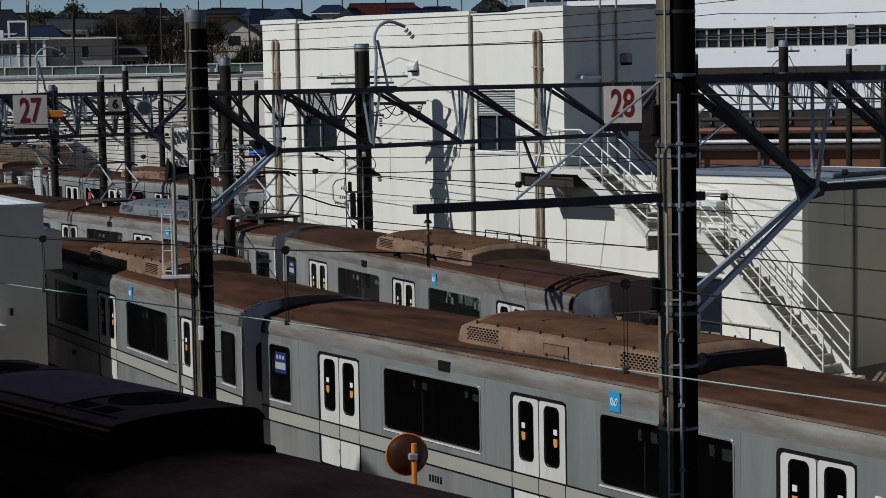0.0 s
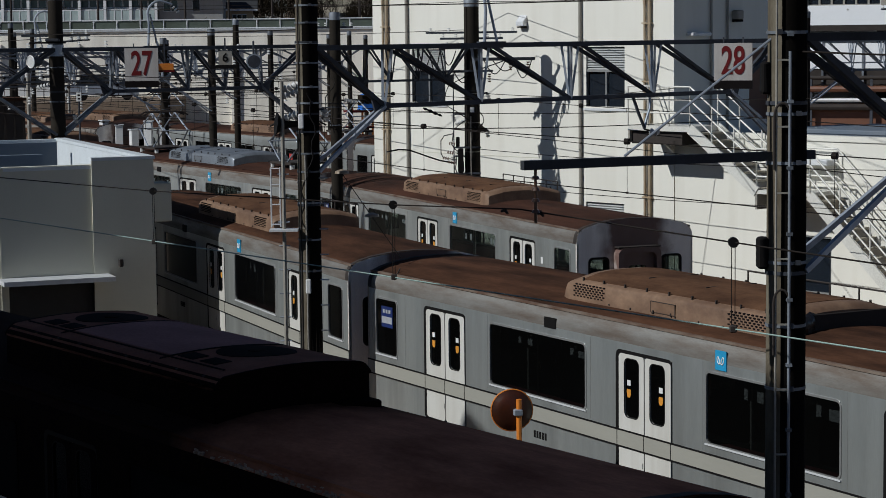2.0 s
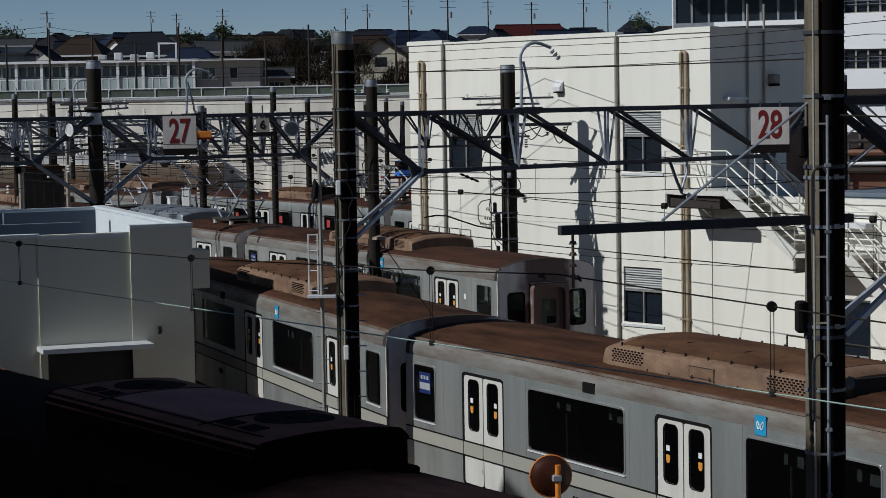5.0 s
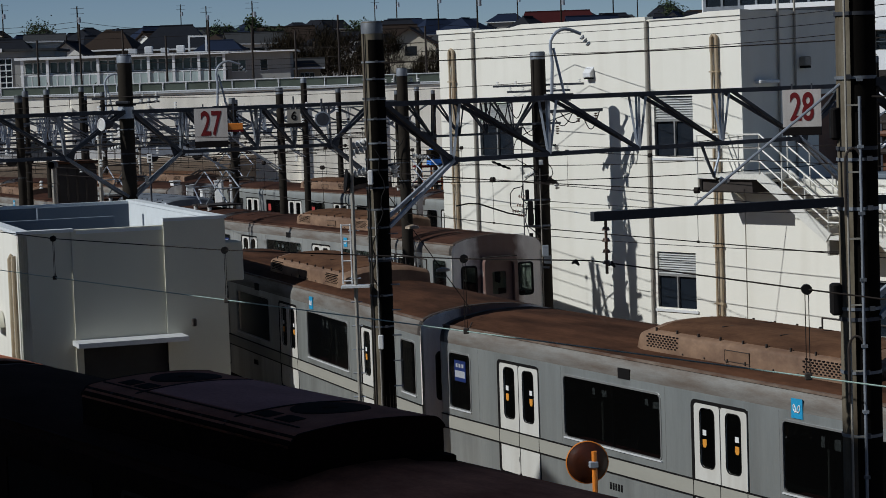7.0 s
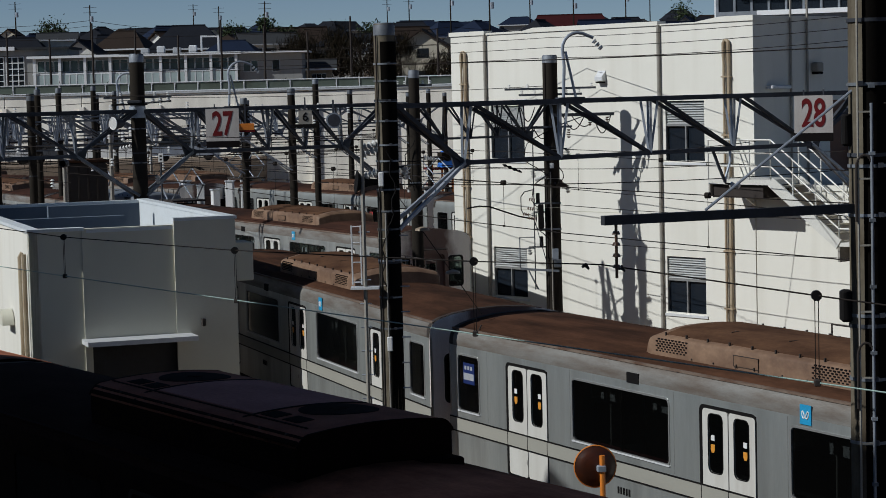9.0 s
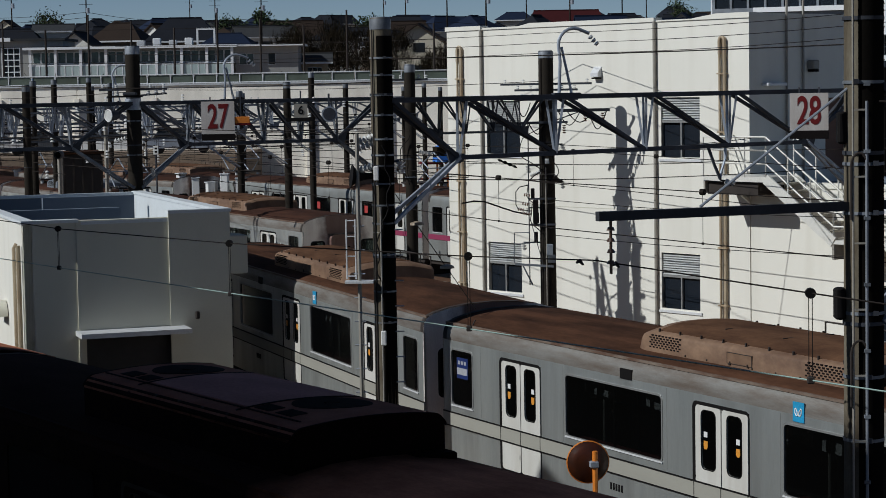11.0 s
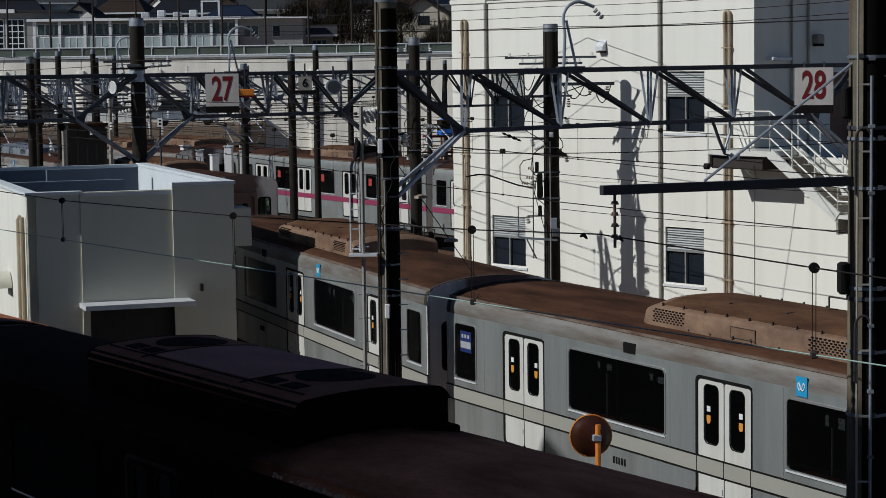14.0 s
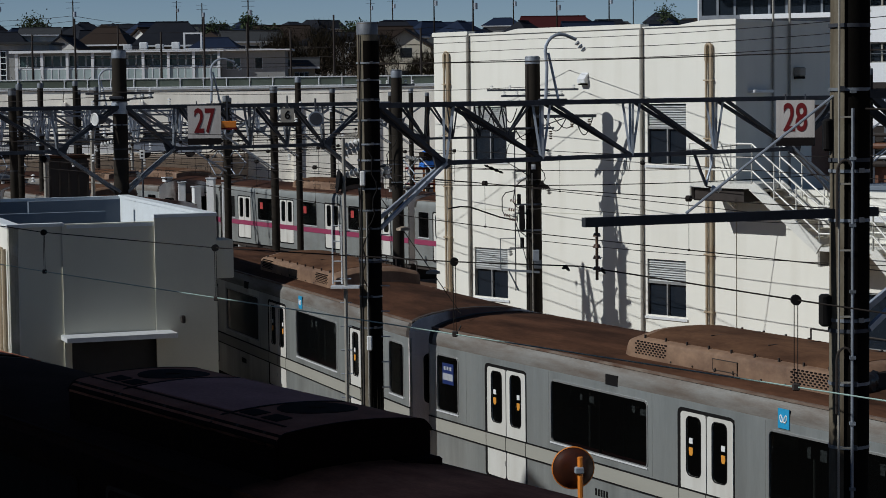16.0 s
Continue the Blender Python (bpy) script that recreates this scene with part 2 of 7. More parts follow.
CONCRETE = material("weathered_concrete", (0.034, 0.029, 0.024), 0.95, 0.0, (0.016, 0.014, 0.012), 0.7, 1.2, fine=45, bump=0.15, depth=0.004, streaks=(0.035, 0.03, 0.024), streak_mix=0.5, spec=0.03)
# Lighter concrete, toned as sunlit, for the poles with a black sleeve.
POLE_CONCRETE = material("olive_stained_concrete", (0.19, 0.17, 0.13), 0.95, 0.0, (0.085, 0.065, 0.045), 0.85, 2.6, (1, 1, 0.5), fine=45, bump=0.2, depth=0.005, streaks=(0.05, 0.036, 0.024), streak_mix=0.7, streak_scale=7.0, spec=0.03)
# Black of the half sleeve that stands in for a pole's shaded side.
SHADE_SLEEVE = material("black_shade_sleeve", (0.008, 0.007, 0.006), 0.95, spec=0.02)
GALV = material("galvanised_steel", (0.40, 0.44, 0.50), 0.5, 0.4, (0.24, 0.27, 0.31), 0.6, 2.0, fine=30, bump=0.05, per_object=0.18)
GALV_MID = material("dull_galvanised_steel", (0.20, 0.22, 0.25), 0.6, 0.3, (0.10, 0.11, 0.12), 0.7, 2.0, fine=30, bump=0.05, per_object=0.35)
GALV_DARK = material("weathered_truss_steel", (0.060, 0.066, 0.080), 0.65, 0.2, (0.030, 0.030, 0.034), 0.7, 2.0, fine=30, bump=0.05, per_object=0.3, spec=0.25)
WIRE = material("copper_wire", (0.018, 0.014, 0.012), 0.7, 0.0, spec=0.1)
WIRE_GREEN = material("verdigris_wire", (0.30, 0.42, 0.38), 0.5, 0.2)
PORCELAIN = material("porcelain_insulator", (0.62, 0.62, 0.60), 0.2)
BROWN_INS = material("brown_insulator", (0.10, 0.05, 0.03), 0.3)
STAIR_PAINT = material("white_stair_paint", (0.70, 0.69, 0.64), 0.55, 0.1, (0.58, 0.55, 0.48), 0.5, 2.0, fine=30, bump=0.05)
TREAD = material("worn_tread", (0.45, 0.41, 0.33), 0.7, 0.1, (0.30, 0.25, 0.19), 0.6, 3.0)
DOOR_BROWN = material("brown_steel_door", (0.16, 0.065, 0.035), 0.55)
SHUTTER_DARK = material("dark_doorway", (0.02, 0.02, 0.022), 0.7)
LOUVRE = material("aluminium_louvre", (0.62, 0.63, 0.62), 0.45, 0.3)
BALLAST = material("brown_ballast", (0.24, 0.175, 0.125), 0.95, 0.0, (0.15, 0.11, 0.08), 0.6, 0.15, fine=9, bump=0.9, depth=0.05)
SLEEPER = material("concrete_sleeper", (0.22, 0.20, 0.17), 0.9)
RAIL = material("rusty_rail", (0.16, 0.09, 0.06), 0.5, 0.6)


# ---- mesh helpers ----
class Shape:
    """Collects corners and faces of one mesh."""

    def __init__(self):
        self.v, self.f = [], []

    def add(self, verts, faces):
        k = len(self.v)
        self.v += [tuple(p) for p in verts]
        self.f += [tuple(i + k for i in q) for q in faces]
        return self

    def box(self, x0, x1, y0, y1, z0, z1, m=None):
        p = [Vector((x, y, z)) for z in (z0, z1) for y in (y0, y1) for x in (x0, x1)]
        if m is not None:
            p = [m @ q for q in p]
        return self.add(p, [(0, 2, 3, 1), (4, 5, 7, 6), (0, 1, 5, 4), (1, 3, 7, 5), (3, 2, 6, 7), (2, 0, 4, 6)])

    def chamfer_box(self, x0, x1, y0, y1, z0, z1, c=0.02):
        p = []
        for z, e in ((z0, c), (z0 + c, 0), (z1 - c, 0), (z1, c)):
            a, b, d, h = x0 + e, x1 - e, y0 + e, y1 - e
            p += [(a + c, d, z), (b - c, d, z), (b, d + c, z), (b, h - c, z), (b - c, h, z), (a + c, h, z), (a, h - c, z), (a, d + c, z)]
        f = [tuple(range(7, -1, -1)), tuple(range(24, 32))]
        for r in range(3):
            f += [(r * 8 + i, r * 8 + (i + 1) % 8, r * 8 + 8 + (i + 1) % 8, r * 8 + 8 + i) for i in range(8)]
        return self.add(p, f)

    def bar(self, a, b, w, h=None, up=(0, 0, 1)):
        """A square bar from a to b."""
        a, b = Vector(a), Vector(b)
        d = (b - a).normalized()
        s = d.cross(Vector(up))
        s = s.normalized() if s.length > 1e-4 else Vector((1, 0, 0))
        u = s.cross(d)
        h = h or w
        p = [q + s * (i * w / 2) + u * (j * h / 2) for q in (a, b) for i, j in ((-1, -1), (1, -1), (1, 1), (-1, 1))]
        return self.add(p, [(0, 3, 2, 1), (4, 5, 6, 7), (0, 1, 5, 4), (1, 2, 6, 5), (2, 3, 7, 6), (3, 0, 4, 7)])

    def tube(self, pts, r, n=8, ends=True):
        """A round tube along points; r: one radius or one for each point."""
        pts = [Vector(p) for p in pts]
        rs = r if isinstance(r, (list, tuple)) else [r] * len(pts)
        rings, k = [], len(self.v)
        side = None
        for i, p in enumerate(pts):
            d = (pts[min(i + 1, len(pts) - 1)] - pts[max(i - 1, 0)]).normalized()
            if side is None:
                side = d.cross(Vector((0, 0, 1)))
                side = side.normalized() if side.length > 1e-3 else Vector((1, 0, 0))
            side = (side - d * side.dot(d)).normalized()
            up = side.cross(d)
            rings.append([p + (side * math.cos(2 * math.pi * j / n) + up * math.sin(2 * math.pi * j / n)) * rs[i] for j in range(n)])
        f = [(i * n + j, i * n + n + j, i * n + n + (j + 1) % n, i * n + (j + 1) % n) for i in range(len(pts) - 1) for j in range(n)]
        if ends:
            f += [tuple(range(n)), tuple(range((len(pts) - 1) * n + n - 1, (len(pts) - 1) * n - 1, -1))]
        return self.add([q for ring in rings for q in ring], f)

    def extrude(self, profile, x0, x1, closed=True, caps=True):
        """A profile in (y, z) run along x."""
        n = len(profile)
        p = [(x, y, z) for x in (x0, x1) for y, z in profile]
        f = [(i, (i + 1) % n, n + (i + 1) % n, n + i) for i in range(n if closed else n - 1)]
        if caps and closed:
            f += [tuple(range(n - 1, -1, -1)), tuple(range(n, 2 * n))]
        return self.add(p, f)

    def ring(self, w, h, r, hole, hr, y0, y1, cx=0, cz=0, hx=0, hz=0):
        """A flat frame in the xz plane from y0 (front) to y1 with a rounded hole (hole: width, height)."""
        def rr(w, h, r, cx, cz, s=5):
            out = []
            for qx, qz, a0 in ((1, 1, 0), (-1, 1, 90), (-1, -1, 180), (1, -1, 270)):
                for i in range(s):
                    a = radians(a0 + 90 * i / (s - 1))
                    out.append((cx + qx * (w / 2 - r) + r * math.cos(a), cz + qz * (h / 2 - r) + r * math.sin(a)))
            return out
        o, i = rr(w, h, r, cx, cz), rr(hole[0], hole[1], hr, cx + hx, cz + hz)
        n = len(o)
        p = [(x, y, z) for loop, y in ((o, y0), (i, y0), (o, y1), (i, y1)) for x, z in loop]
        f = []
        for k in range(n):
            j = (k + 1) % n
            f += [(k, n + k, n + j, j), (2 * n + k, 2 * n + j, 3 * n + j, 3 * n + k), (k, j, 2 * n + j, 2 * n + k), (n + k, 3 * n + k, 3 * n + j, n + j)]
        return self.add(p, f)

    def plate(self, xs, zs, holes, y0, y1):
        """A wall in the xz plane between y0 and y1 with rectangular holes (x0, x1, z0, z1)."""
        gx = sorted({*xs, *[v for h in holes for v in h[:2]]})
        gz = sorted({*zs, *[v for h in holes for v in h[2:]]})
        full = {(i, j) for i in range(len(gx) - 1) for j in range(len(gz) - 1)
                if not any(h[0] <= (gx[i] + gx[i + 1]) / 2 <= h[1] and h[2] <= (gz[j] + gz[j + 1]) / 2 <= h[3] for h in holes)}
        idx, vs, fs = {}, [], []

        def at(i, j, s):
            if (i, j, s) not in idx:
                idx[i, j, s] = len(vs)
                vs.append((gx[i], (y0, y1)[s], gz[j]))
            return idx[i, j, s]
        for i, j in sorted(full):
            fs.append((at(i, j, 0), at(i + 1, j, 0), at(i + 1, j + 1, 0), at(i, j + 1, 0)))
            fs.append((at(i, j, 1), at(i, j + 1, 1), at(i + 1, j + 1, 1), at(i + 1, j, 1)))
            for a, b, nb in (((i, j), (i + 1, j), (i, j - 1)), ((i + 1, j), (i + 1, j + 1), (i + 1, j)), ((i + 1, j + 1), (i, j + 1), (i, j + 1)), ((i, j + 1), (i, j), (i - 1, j))):
                if nb not in full:
                    fs.append((at(*a, 0), at(*a, 1), at(*b, 1), at(*b, 0)))
        return self.add(vs, fs)

    def moved(self, m):
        self.v = [tuple(m @ Vector(p)) for p in self.v]
        return self

    def mesh(self, name, mat, smooth=False):
        me = bpy.data.meshes.new(name)
        me.from_pydata(self.v, [], self.f)
        me.materials.append(mat)
        if smooth:
            me.polygons.foreach_set("use_smooth", [True] * len(me.polygons))
            me.set_sharp_from_angle(angle=radians(35))
        me.update()
        return me


def thing(name, m, label, category, group="", kind=""):
    ob = new(name)
    ob.empty_display_size = 0.2
    ob.matrix_basis = m
    return tagged(ob, label, category, group, kind)


def part(name, shape, mat, parent, label="", smooth=False, m=None):
    me = shape if isinstance(shape, bpy.types.Mesh) else shape.mesh(name, mat, smooth)
    ob = new(name, me)
    ob.parent = parent
    if m is not None:
        ob.matrix_basis = m
    return tagged(ob, label)


def solo(name, shape, mat, label, category, group="", kind="", smooth=False, m=None):
    ob = new(name, shape.mesh(name, mat, smooth))
    if m is not None:
        ob.matrix_basis = m
    return tagged(ob, label, category, group, kind)


def digits(name, text, size, mat, parent, m):
    """Lettering as flat raised mesh in the xz plane of m."""
    cu = bpy.data.curves.new(name, "FONT")
    cu.body, cu.size, cu.align_x, cu.align_y, cu.extrude, cu.offset = text, size, "CENTER", "CENTER", 0.004, 0.018 * size
    tmp = bpy.data.objects.new(name, cu)
    me = bpy.data.meshes.new_from_object(tmp)
    bpy.data.objects.remove(tmp)
    me.materials.clear()
    me.materials.append(mat)
    return part(name, me, mat, parent, m=m)


def flat(x, y):
    return Vector((x, y, 0))


# ---- ground ----
def ground_height(x, y):
    """Level yard; a terrace behind the retaining wall carries the houses."""
    k = min(1.0, max(0.0, (y - 141) / 4))
    far = max(0.0, min(y, 560) - 240)
    return k * (8.1 + 0.030 * far + 0.00002 * far * far)


def make_ground():
    xs = [-2500, -900, -400, -200, -120, -80, -50, -30, -15, 0, 15, 30, 50, 80, 120, 200, 400, 900, 2500]
    ys = [-2000, -500, -100, -30, 0, 30, 60, 90, 120, 141, 142, 143, 144, 145, 150, 180, 240, 280, 340, 440, 560, 700, 1500, 3000]
    s = Shape()
    s.add([(x, y, ground_height(x, y)) for y in ys for x in xs],
          [(j * len(xs) + i, j * len(xs) + i + 1, (j + 1) * len(xs) + i + 1, (j + 1) * len(xs) + i) for j in range(len(ys) - 1) for i in range(len(xs) - 1)])
    solo("ground", s, BALLAST, "brown track ballast and earth of a rail yard", "ground", kind="structure")


make_ground()


# ---- tracks ----
def heading(deg):
    return Vector((math.cos(radians(deg)), math.sin(radians(deg)), 0))


def moving_path():
    """Centre line of the track on which the train leaves: it bends to the left as it goes away."""
    p, out = Vector((9.11, 26.26, 0)), []
    for i in range(0, 300):
        s = i * 0.5
        a = 110.3 + 9.2 * min(1, max(0, (s - 28) / 8))
        d = heading(a)
        out.append(p + Vector((d.y, -d.x, 0)) * 1.39)
        p = p + d * 0.5
    return out


LEAVING = moving_path()


def on_path(s):
    k = max(0, min(len(LEAVING) - 2, int(s / 0.5)))
    return LEAVING[k].lerp(LEAVING[k + 1], s / 0.5 - k)


def make_track(name, path, label):
    t = thing(name, Matrix(), label, "railway track", "yard tracks", "structure")
    dense = []
    for a, b in zip(path, path[1:]):
        n = max(1, int((b - a).length / 0.65))
        dense += [a.lerp(b, k / n) for k in range(n)]
    dense.append(path[-1])
    sl = Shape()
    for k in range(0, len(dense) - 1):
        d = (dense[k + 1] - dense[k]).normalized()
        w = Vector((d.y, -d.x, 0))
        sl.bar(dense[k] - w * 1.0 + Vector((0, 0, -0.10)), dense[k] + w * 1.0 + Vector((0, 0, -0.10)), 0.22, 0.16)
    for z in range(len(sl.v)):
        sl.v[z] = (sl.v[z][0], sl.v[z][1], sl.v[z][2] + 0.1)
    tagged(part("sleepers", sl, SLEEPER, t), kind="stuff")
    for side in (-0.56, 0.56):
        r = Shape()
        pts = []
        for k in range(len(path)):
            d = (path[min(k + 1, len(path) - 1)] - path[max(k - 1, 0)]).normalized()
            pts.append(path[k] + Vector((d.y, -d.x, 0)) * side + Vector((0, 0, 0.15)))
        for a, b in zip(pts, pts[1:]):
            r.bar(a, b, 0.07, 0.15)
        part("rail", r, RAIL, t)


NEAR_A, NEAR_B = (3.72, 30.75, -60.44), (-4.31, 47.16, -67.2)
DARK = (-3.49, 24.94, -54.5)
FAR = (-8.21, 88.5, -57.7)
dA, dB, d0 = heading(NEAR_A[2]), heading(NEAR_B[2]), heading(DARK[2])
make_track("track", [flat(*NEAR_A[:2]) + dA * 60, flat(*NEAR_A[:2]) - dA * 8.6, flat(*NEAR_B[:2]) + dB * 8.3, flat(*NEAR_B[:2]) - dB * 80], "rusty rails on concrete sleepers under silver train")
make_track("track", LEAVING[::6], "rusty rails on concrete sleepers in brown ballast")
make_track("track", [flat(*DARK[:2]) + d0 * 60, flat(*DARK[:2]) - d0 * 100], "rusty rails on concrete sleepers in shade")
make_track("track", [flat(*FAR[:2]) + heading(FAR[2]) * 12, flat(*FAR[:2]) - heading(FAR[2]) * 60], "rusty rails under the pink-striped train")


# ---- train cars ----
SHOULDER = [(-1.39, 3.2), (-1.386, 3.29), (-1.37, 3.37), (-1.335, 3.44), (-1.28, 3.50)]
CROWN = [(-1.28, 3.50), (-1.15, 3.555), (-0.9, 3.62), (-0.5, 3.68), (0, 3.70)]


def mirrored(pts):
    return pts + [(-y, z) for y, z in reversed(pts[:-1] if pts[-1][0] == 0 else pts)]


def camber(y, width):
    """Height of the fan cooler's lid over its edge at y."""
    k = min(1.0, abs(y) / width)
    return 0.075 * (1 - k * k) - (0.10 * ((k - 0.86) / 0.14) ** 2 if k > 0.86 else 0.0)


def patch_on(cx, cy, rx, ry, width, z, n=28, square=False):
    """A thin plate lying on the cambered lid."""
    s = Shape()
    if square:
        rim = [(cx + rx * (2 * i / 6 - 1), cy + e * ry) for e, order in ((-1, range(7)), (1, range(6, -1, -1))) for i in order]
    else:
        rim = [(cx + rx * math.cos(2 * math.pi * j / n), cy + ry * math.sin(2 * math.pi * j / n)) for j in range(n)]
    k = len(rim)
    s.add([(x, y, z + camber(y, width) + 0.008) for x, y in rim] + [(x, y, z + camber(y, width) - 0.02) for x, y in rim] + [(cx, cy, z + camber(cy, width) + 0.008)],
          [(j, (j + 1) % k, 2 * k) for j in range(k)] + [(k + j, k + (j + 1) % k, (j + 1) % k, j) for j in range(k)])
    return s


def fan_cooler(parent, cx, length, mat, width, base, top):
    """Box-shaped roof cooler with a cambered lid, a plum middle panel and two round fans."""
    h, z = length / 2, base + top
    # Body and lid ends are coloured black to carry shade under the lid.
    ac = part("air_conditioner", Shape().chamfer_box(cx - h, cx + h, -width, width, base - 0.06, z - 0.05, 0.03), SHADE_BLACK, parent, "roof air conditioner body coloured black for shade")
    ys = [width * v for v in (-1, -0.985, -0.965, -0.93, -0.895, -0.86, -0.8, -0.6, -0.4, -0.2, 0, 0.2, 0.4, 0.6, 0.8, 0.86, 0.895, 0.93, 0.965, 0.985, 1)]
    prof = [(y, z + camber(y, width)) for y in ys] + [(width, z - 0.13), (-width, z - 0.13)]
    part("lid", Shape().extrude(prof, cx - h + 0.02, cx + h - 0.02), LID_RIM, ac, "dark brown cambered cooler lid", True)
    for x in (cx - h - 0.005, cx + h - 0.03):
        part("lid_end", Shape().extrude([(y * 1.004, v + 0.004) for y, v in prof], x, x + 0.035), SHADE_BLACK, ac)
    mid = [(y, z + camber(y, width) + 0.006) for y in [-0.64 + 1.58 * k / 12 for k in range(13)]]
    part("lid_panel", Shape().extrude(mid + [(y, v - 0.02) for y, v in reversed(mid)], cx - 1.40, cx + 1.13), mat, ac, "plum-grey lid panel", True)
    for x in (cx - 1.44, cx + 1.17):
        seam = [(y, z + camber(y, width) + 0.010) for y in [-0.95 + 1.9 * k / 12 for k in range(13)]]
        part("lid_seam", Shape().extrude(seam + [(y, v - 0.02) for y, v in reversed(seam)], x - 0.02, x + 0.02), GRILLE, ac, smooth=True)
    part("lid_seam", patch_on(cx - 0.1, -0.70, h * 0.93, 0.012, width, z, square=True), GRILLE, ac)
    part("lid_seam", patch_on(cx, -0.93 * width, h, 0.01, width, z, square=True), GRILLE, ac)
    for x in (cx - 2.03, cx + 1.65):
        part("fan_grille", patch_on(x, 0.16, 0.46, 0.46, width, z), GRILLE, ac, "round black fan grille")
        part("fan_hub", patch_on(x, 0.16, 0.10, 0.10, width, z + 0.006, 12), SHADE_BLACK, ac)
    for x in (-2.20, -1.74, 1.42, 1.93):
        part("vent_grille", patch_on(cx + x, -0.52, 0.18, 0.105, width, z, square=True), GRILLE, ac, "small black vent grille")
    for k in range(9):
        x = cx - h + 0.3 + k * (length - 0.6) / 8
        part("lid_bolt", Shape().chamfer_box(x - 0.015, x + 0.015, -width * 0.99, -width * 0.96, z - 0.01, z + 0.012, 0.004), UNDER, ac)
    for side in (-1, 1):
        part("base_trim", Shape().box(cx - h - 0.5, cx + h - 1.0, side * (width + 0.035) - 0.01, side * (width + 0.035) + 0.01, base - 0.06, base - 0.03), LID_RIM, ac)
    part("end_box", Shape().chamfer_box(cx + h, cx + h + 0.28, 0.45, 0.95, base - 0.06, base + 0.14, 0.02), SHADE_BLACK, ac)
    return ac


def cooler(parent, cx, length, mat, fans, width=1.0, base=3.56, top=0.46):
    """Roof-mounted air conditioner with rounded shoulders and steep ends."""
    if fans:
        return fan_cooler(parent, cx, length, mat, width, base, top)
    prof = mirrored([(-1.0, 0.0), (-0.985, 0.60), (-0.965, 0.68), (-0.92, 0.73), (-0.55, 0.93), (-0.3, 0.985), (0, 1.0)])
    s = Shape()
    h = length / 2
    secs = [(-h, 0.95, 0.0), (-h + 0.05, 0.96, 0.62), (-h + 0.12, 0.98, 0.88), (-h + 0.24, 1.0, 0.98), (-h + 0.40, 1.0, 1.0), (h - 0.30, 1.0, 1.0), (h - 0.16, 0.995, 0.99), (h - 0.06, 0.975, 0.92), (h - 0.015, 0.955, 0.80), (h, 0.95, 0.0)]
    n = len(prof)
    s.add([(cx + x, y * width * wy, base + z * top * wz) for x, wy, wz in secs for y, z in prof],
          [(i * n + j, i * n + j + 1, i * n + n + j + 1, i * n + n + j) for i in range(len(secs) - 1) for j in range(n - 1)])
    ac = part("air_conditioner", s, mat, parent, "weathered roof air conditioner cover", True)
    if mat is COOLER:
        cap = mirrored([(-0.86, 0.775), (-0.55, 0.95), (-0.3, 1.0), (0, 1.015)])
        part("dusty_top", Shape().extrude([(y * width, base + z * top) for y, z in cap] + [(y * width, base + z * top - 0.02) for y, z in reversed(cap)], cx - h + 0.42, cx + h - 0.32), ROOF_TAN, ac, "brown dust on the cooler top", True)
    for x in (-h + 0.80, h - 0.80):
        for side in (-1, 1):
            g = Shape()
            for i in range(9):
                for j in range(6):
                    px, pz = cx + x - 0.42 + i * 0.095 + (j % 2) * 0.048, base + top * 0.24 + j * 0.036
                    py = side * width * (0.99 - max(0, (pz - base) / top - 0.62) * 0.55)
                    g.box(px - 0.024, px + 0.024, py - 0.010, py + 0.010, pz - 0.010, pz + 0.010)
            part("grille", g, GRILLE, ac)
    for i in range(9):
        x = cx - h + 0.5 + i * (length - 1) / 8
        for side in (-1, 1):
            part("lifting_lug", Shape().box(x - 0.013, x + 0.013, side * width * 0.90 - 0.013, side * width * 0.90 + 0.013, base + top * 0.72, base + top * 0.72 + 0.06), UNDER, ac)
    for x in (-h * 0.42, h * 0.1, h * 0.62):
        part("panel_seam", Shape().box(cx + x - 0.010, cx + x + 0.010, -0.45 * width, 0.45 * width, base + top * 0.93, base + top * 1.003), UNDER, ac)
    x0 = cx - h * 0.12
    hatch = part("side_hatch", Shape().box(x0, x0 + 0.62, -width * 1.004, -width * 0.97, base + 0.08, base + 0.235), mat, ac)
    for a, b, c, d in ((x0, x0 + 0.62, 0.233, 0.241), (x0, x0 + 0.62, 0.076, 0.084), (x0, x0 + 0.01, 0.08, 0.24), (x0 + 0.61, x0 + 0.62, 0.08, 0.24)):
        part("hatch_joint", Shape().box(a, b, -width * 1.007, -width * 0.97, base + c, base + d), UNDER, hatch)
    for dx in (0.08, 0.52):
        part("hatch_latch", Shape().chamfer_box(x0 + dx - 0.012, x0 + dx + 0.012, -width * 1.02, -width * 0.98, base + 0.06, base + 0.11, 0.004), UNDER, hatch)
    for k in range(6):
        x = cx - h + 1.35 + k * (length - 2.7) / 5
        part("side_bolt", Shape().chamfer_box(x - 0.012, x + 0.012, -width * 1.012, -width * 0.98, base + 0.05, base + 0.075, 0.004), UNDER, ac)
    # Dark strip laid along the cooler's foot as its bottom shadow.
    for side in (-1, 1):
        part("base_shadow", Shape().box(cx - h + 0.05, cx + h - 0.05, side * width * 0.975 - 0.02, side * width * 0.975 + 0.02, base - 0.05, base + 0.015), UNDER, ac)
    rail = Shape()
    rail.tube([(cx - h * 0.2, width * 0.93, base + top + 0.07), (cx + h * 0.95, width * 0.93, base + top + 0.07)], 0.014, 6)
    for i in range(6):
        x = cx - h * 0.2 + i * h * 1.15 / 5
        rail.tube([(x, width * 0.93, base + top * 0.6), (x, width * 0.93, base + top + 0.07)], 0.014, 6)
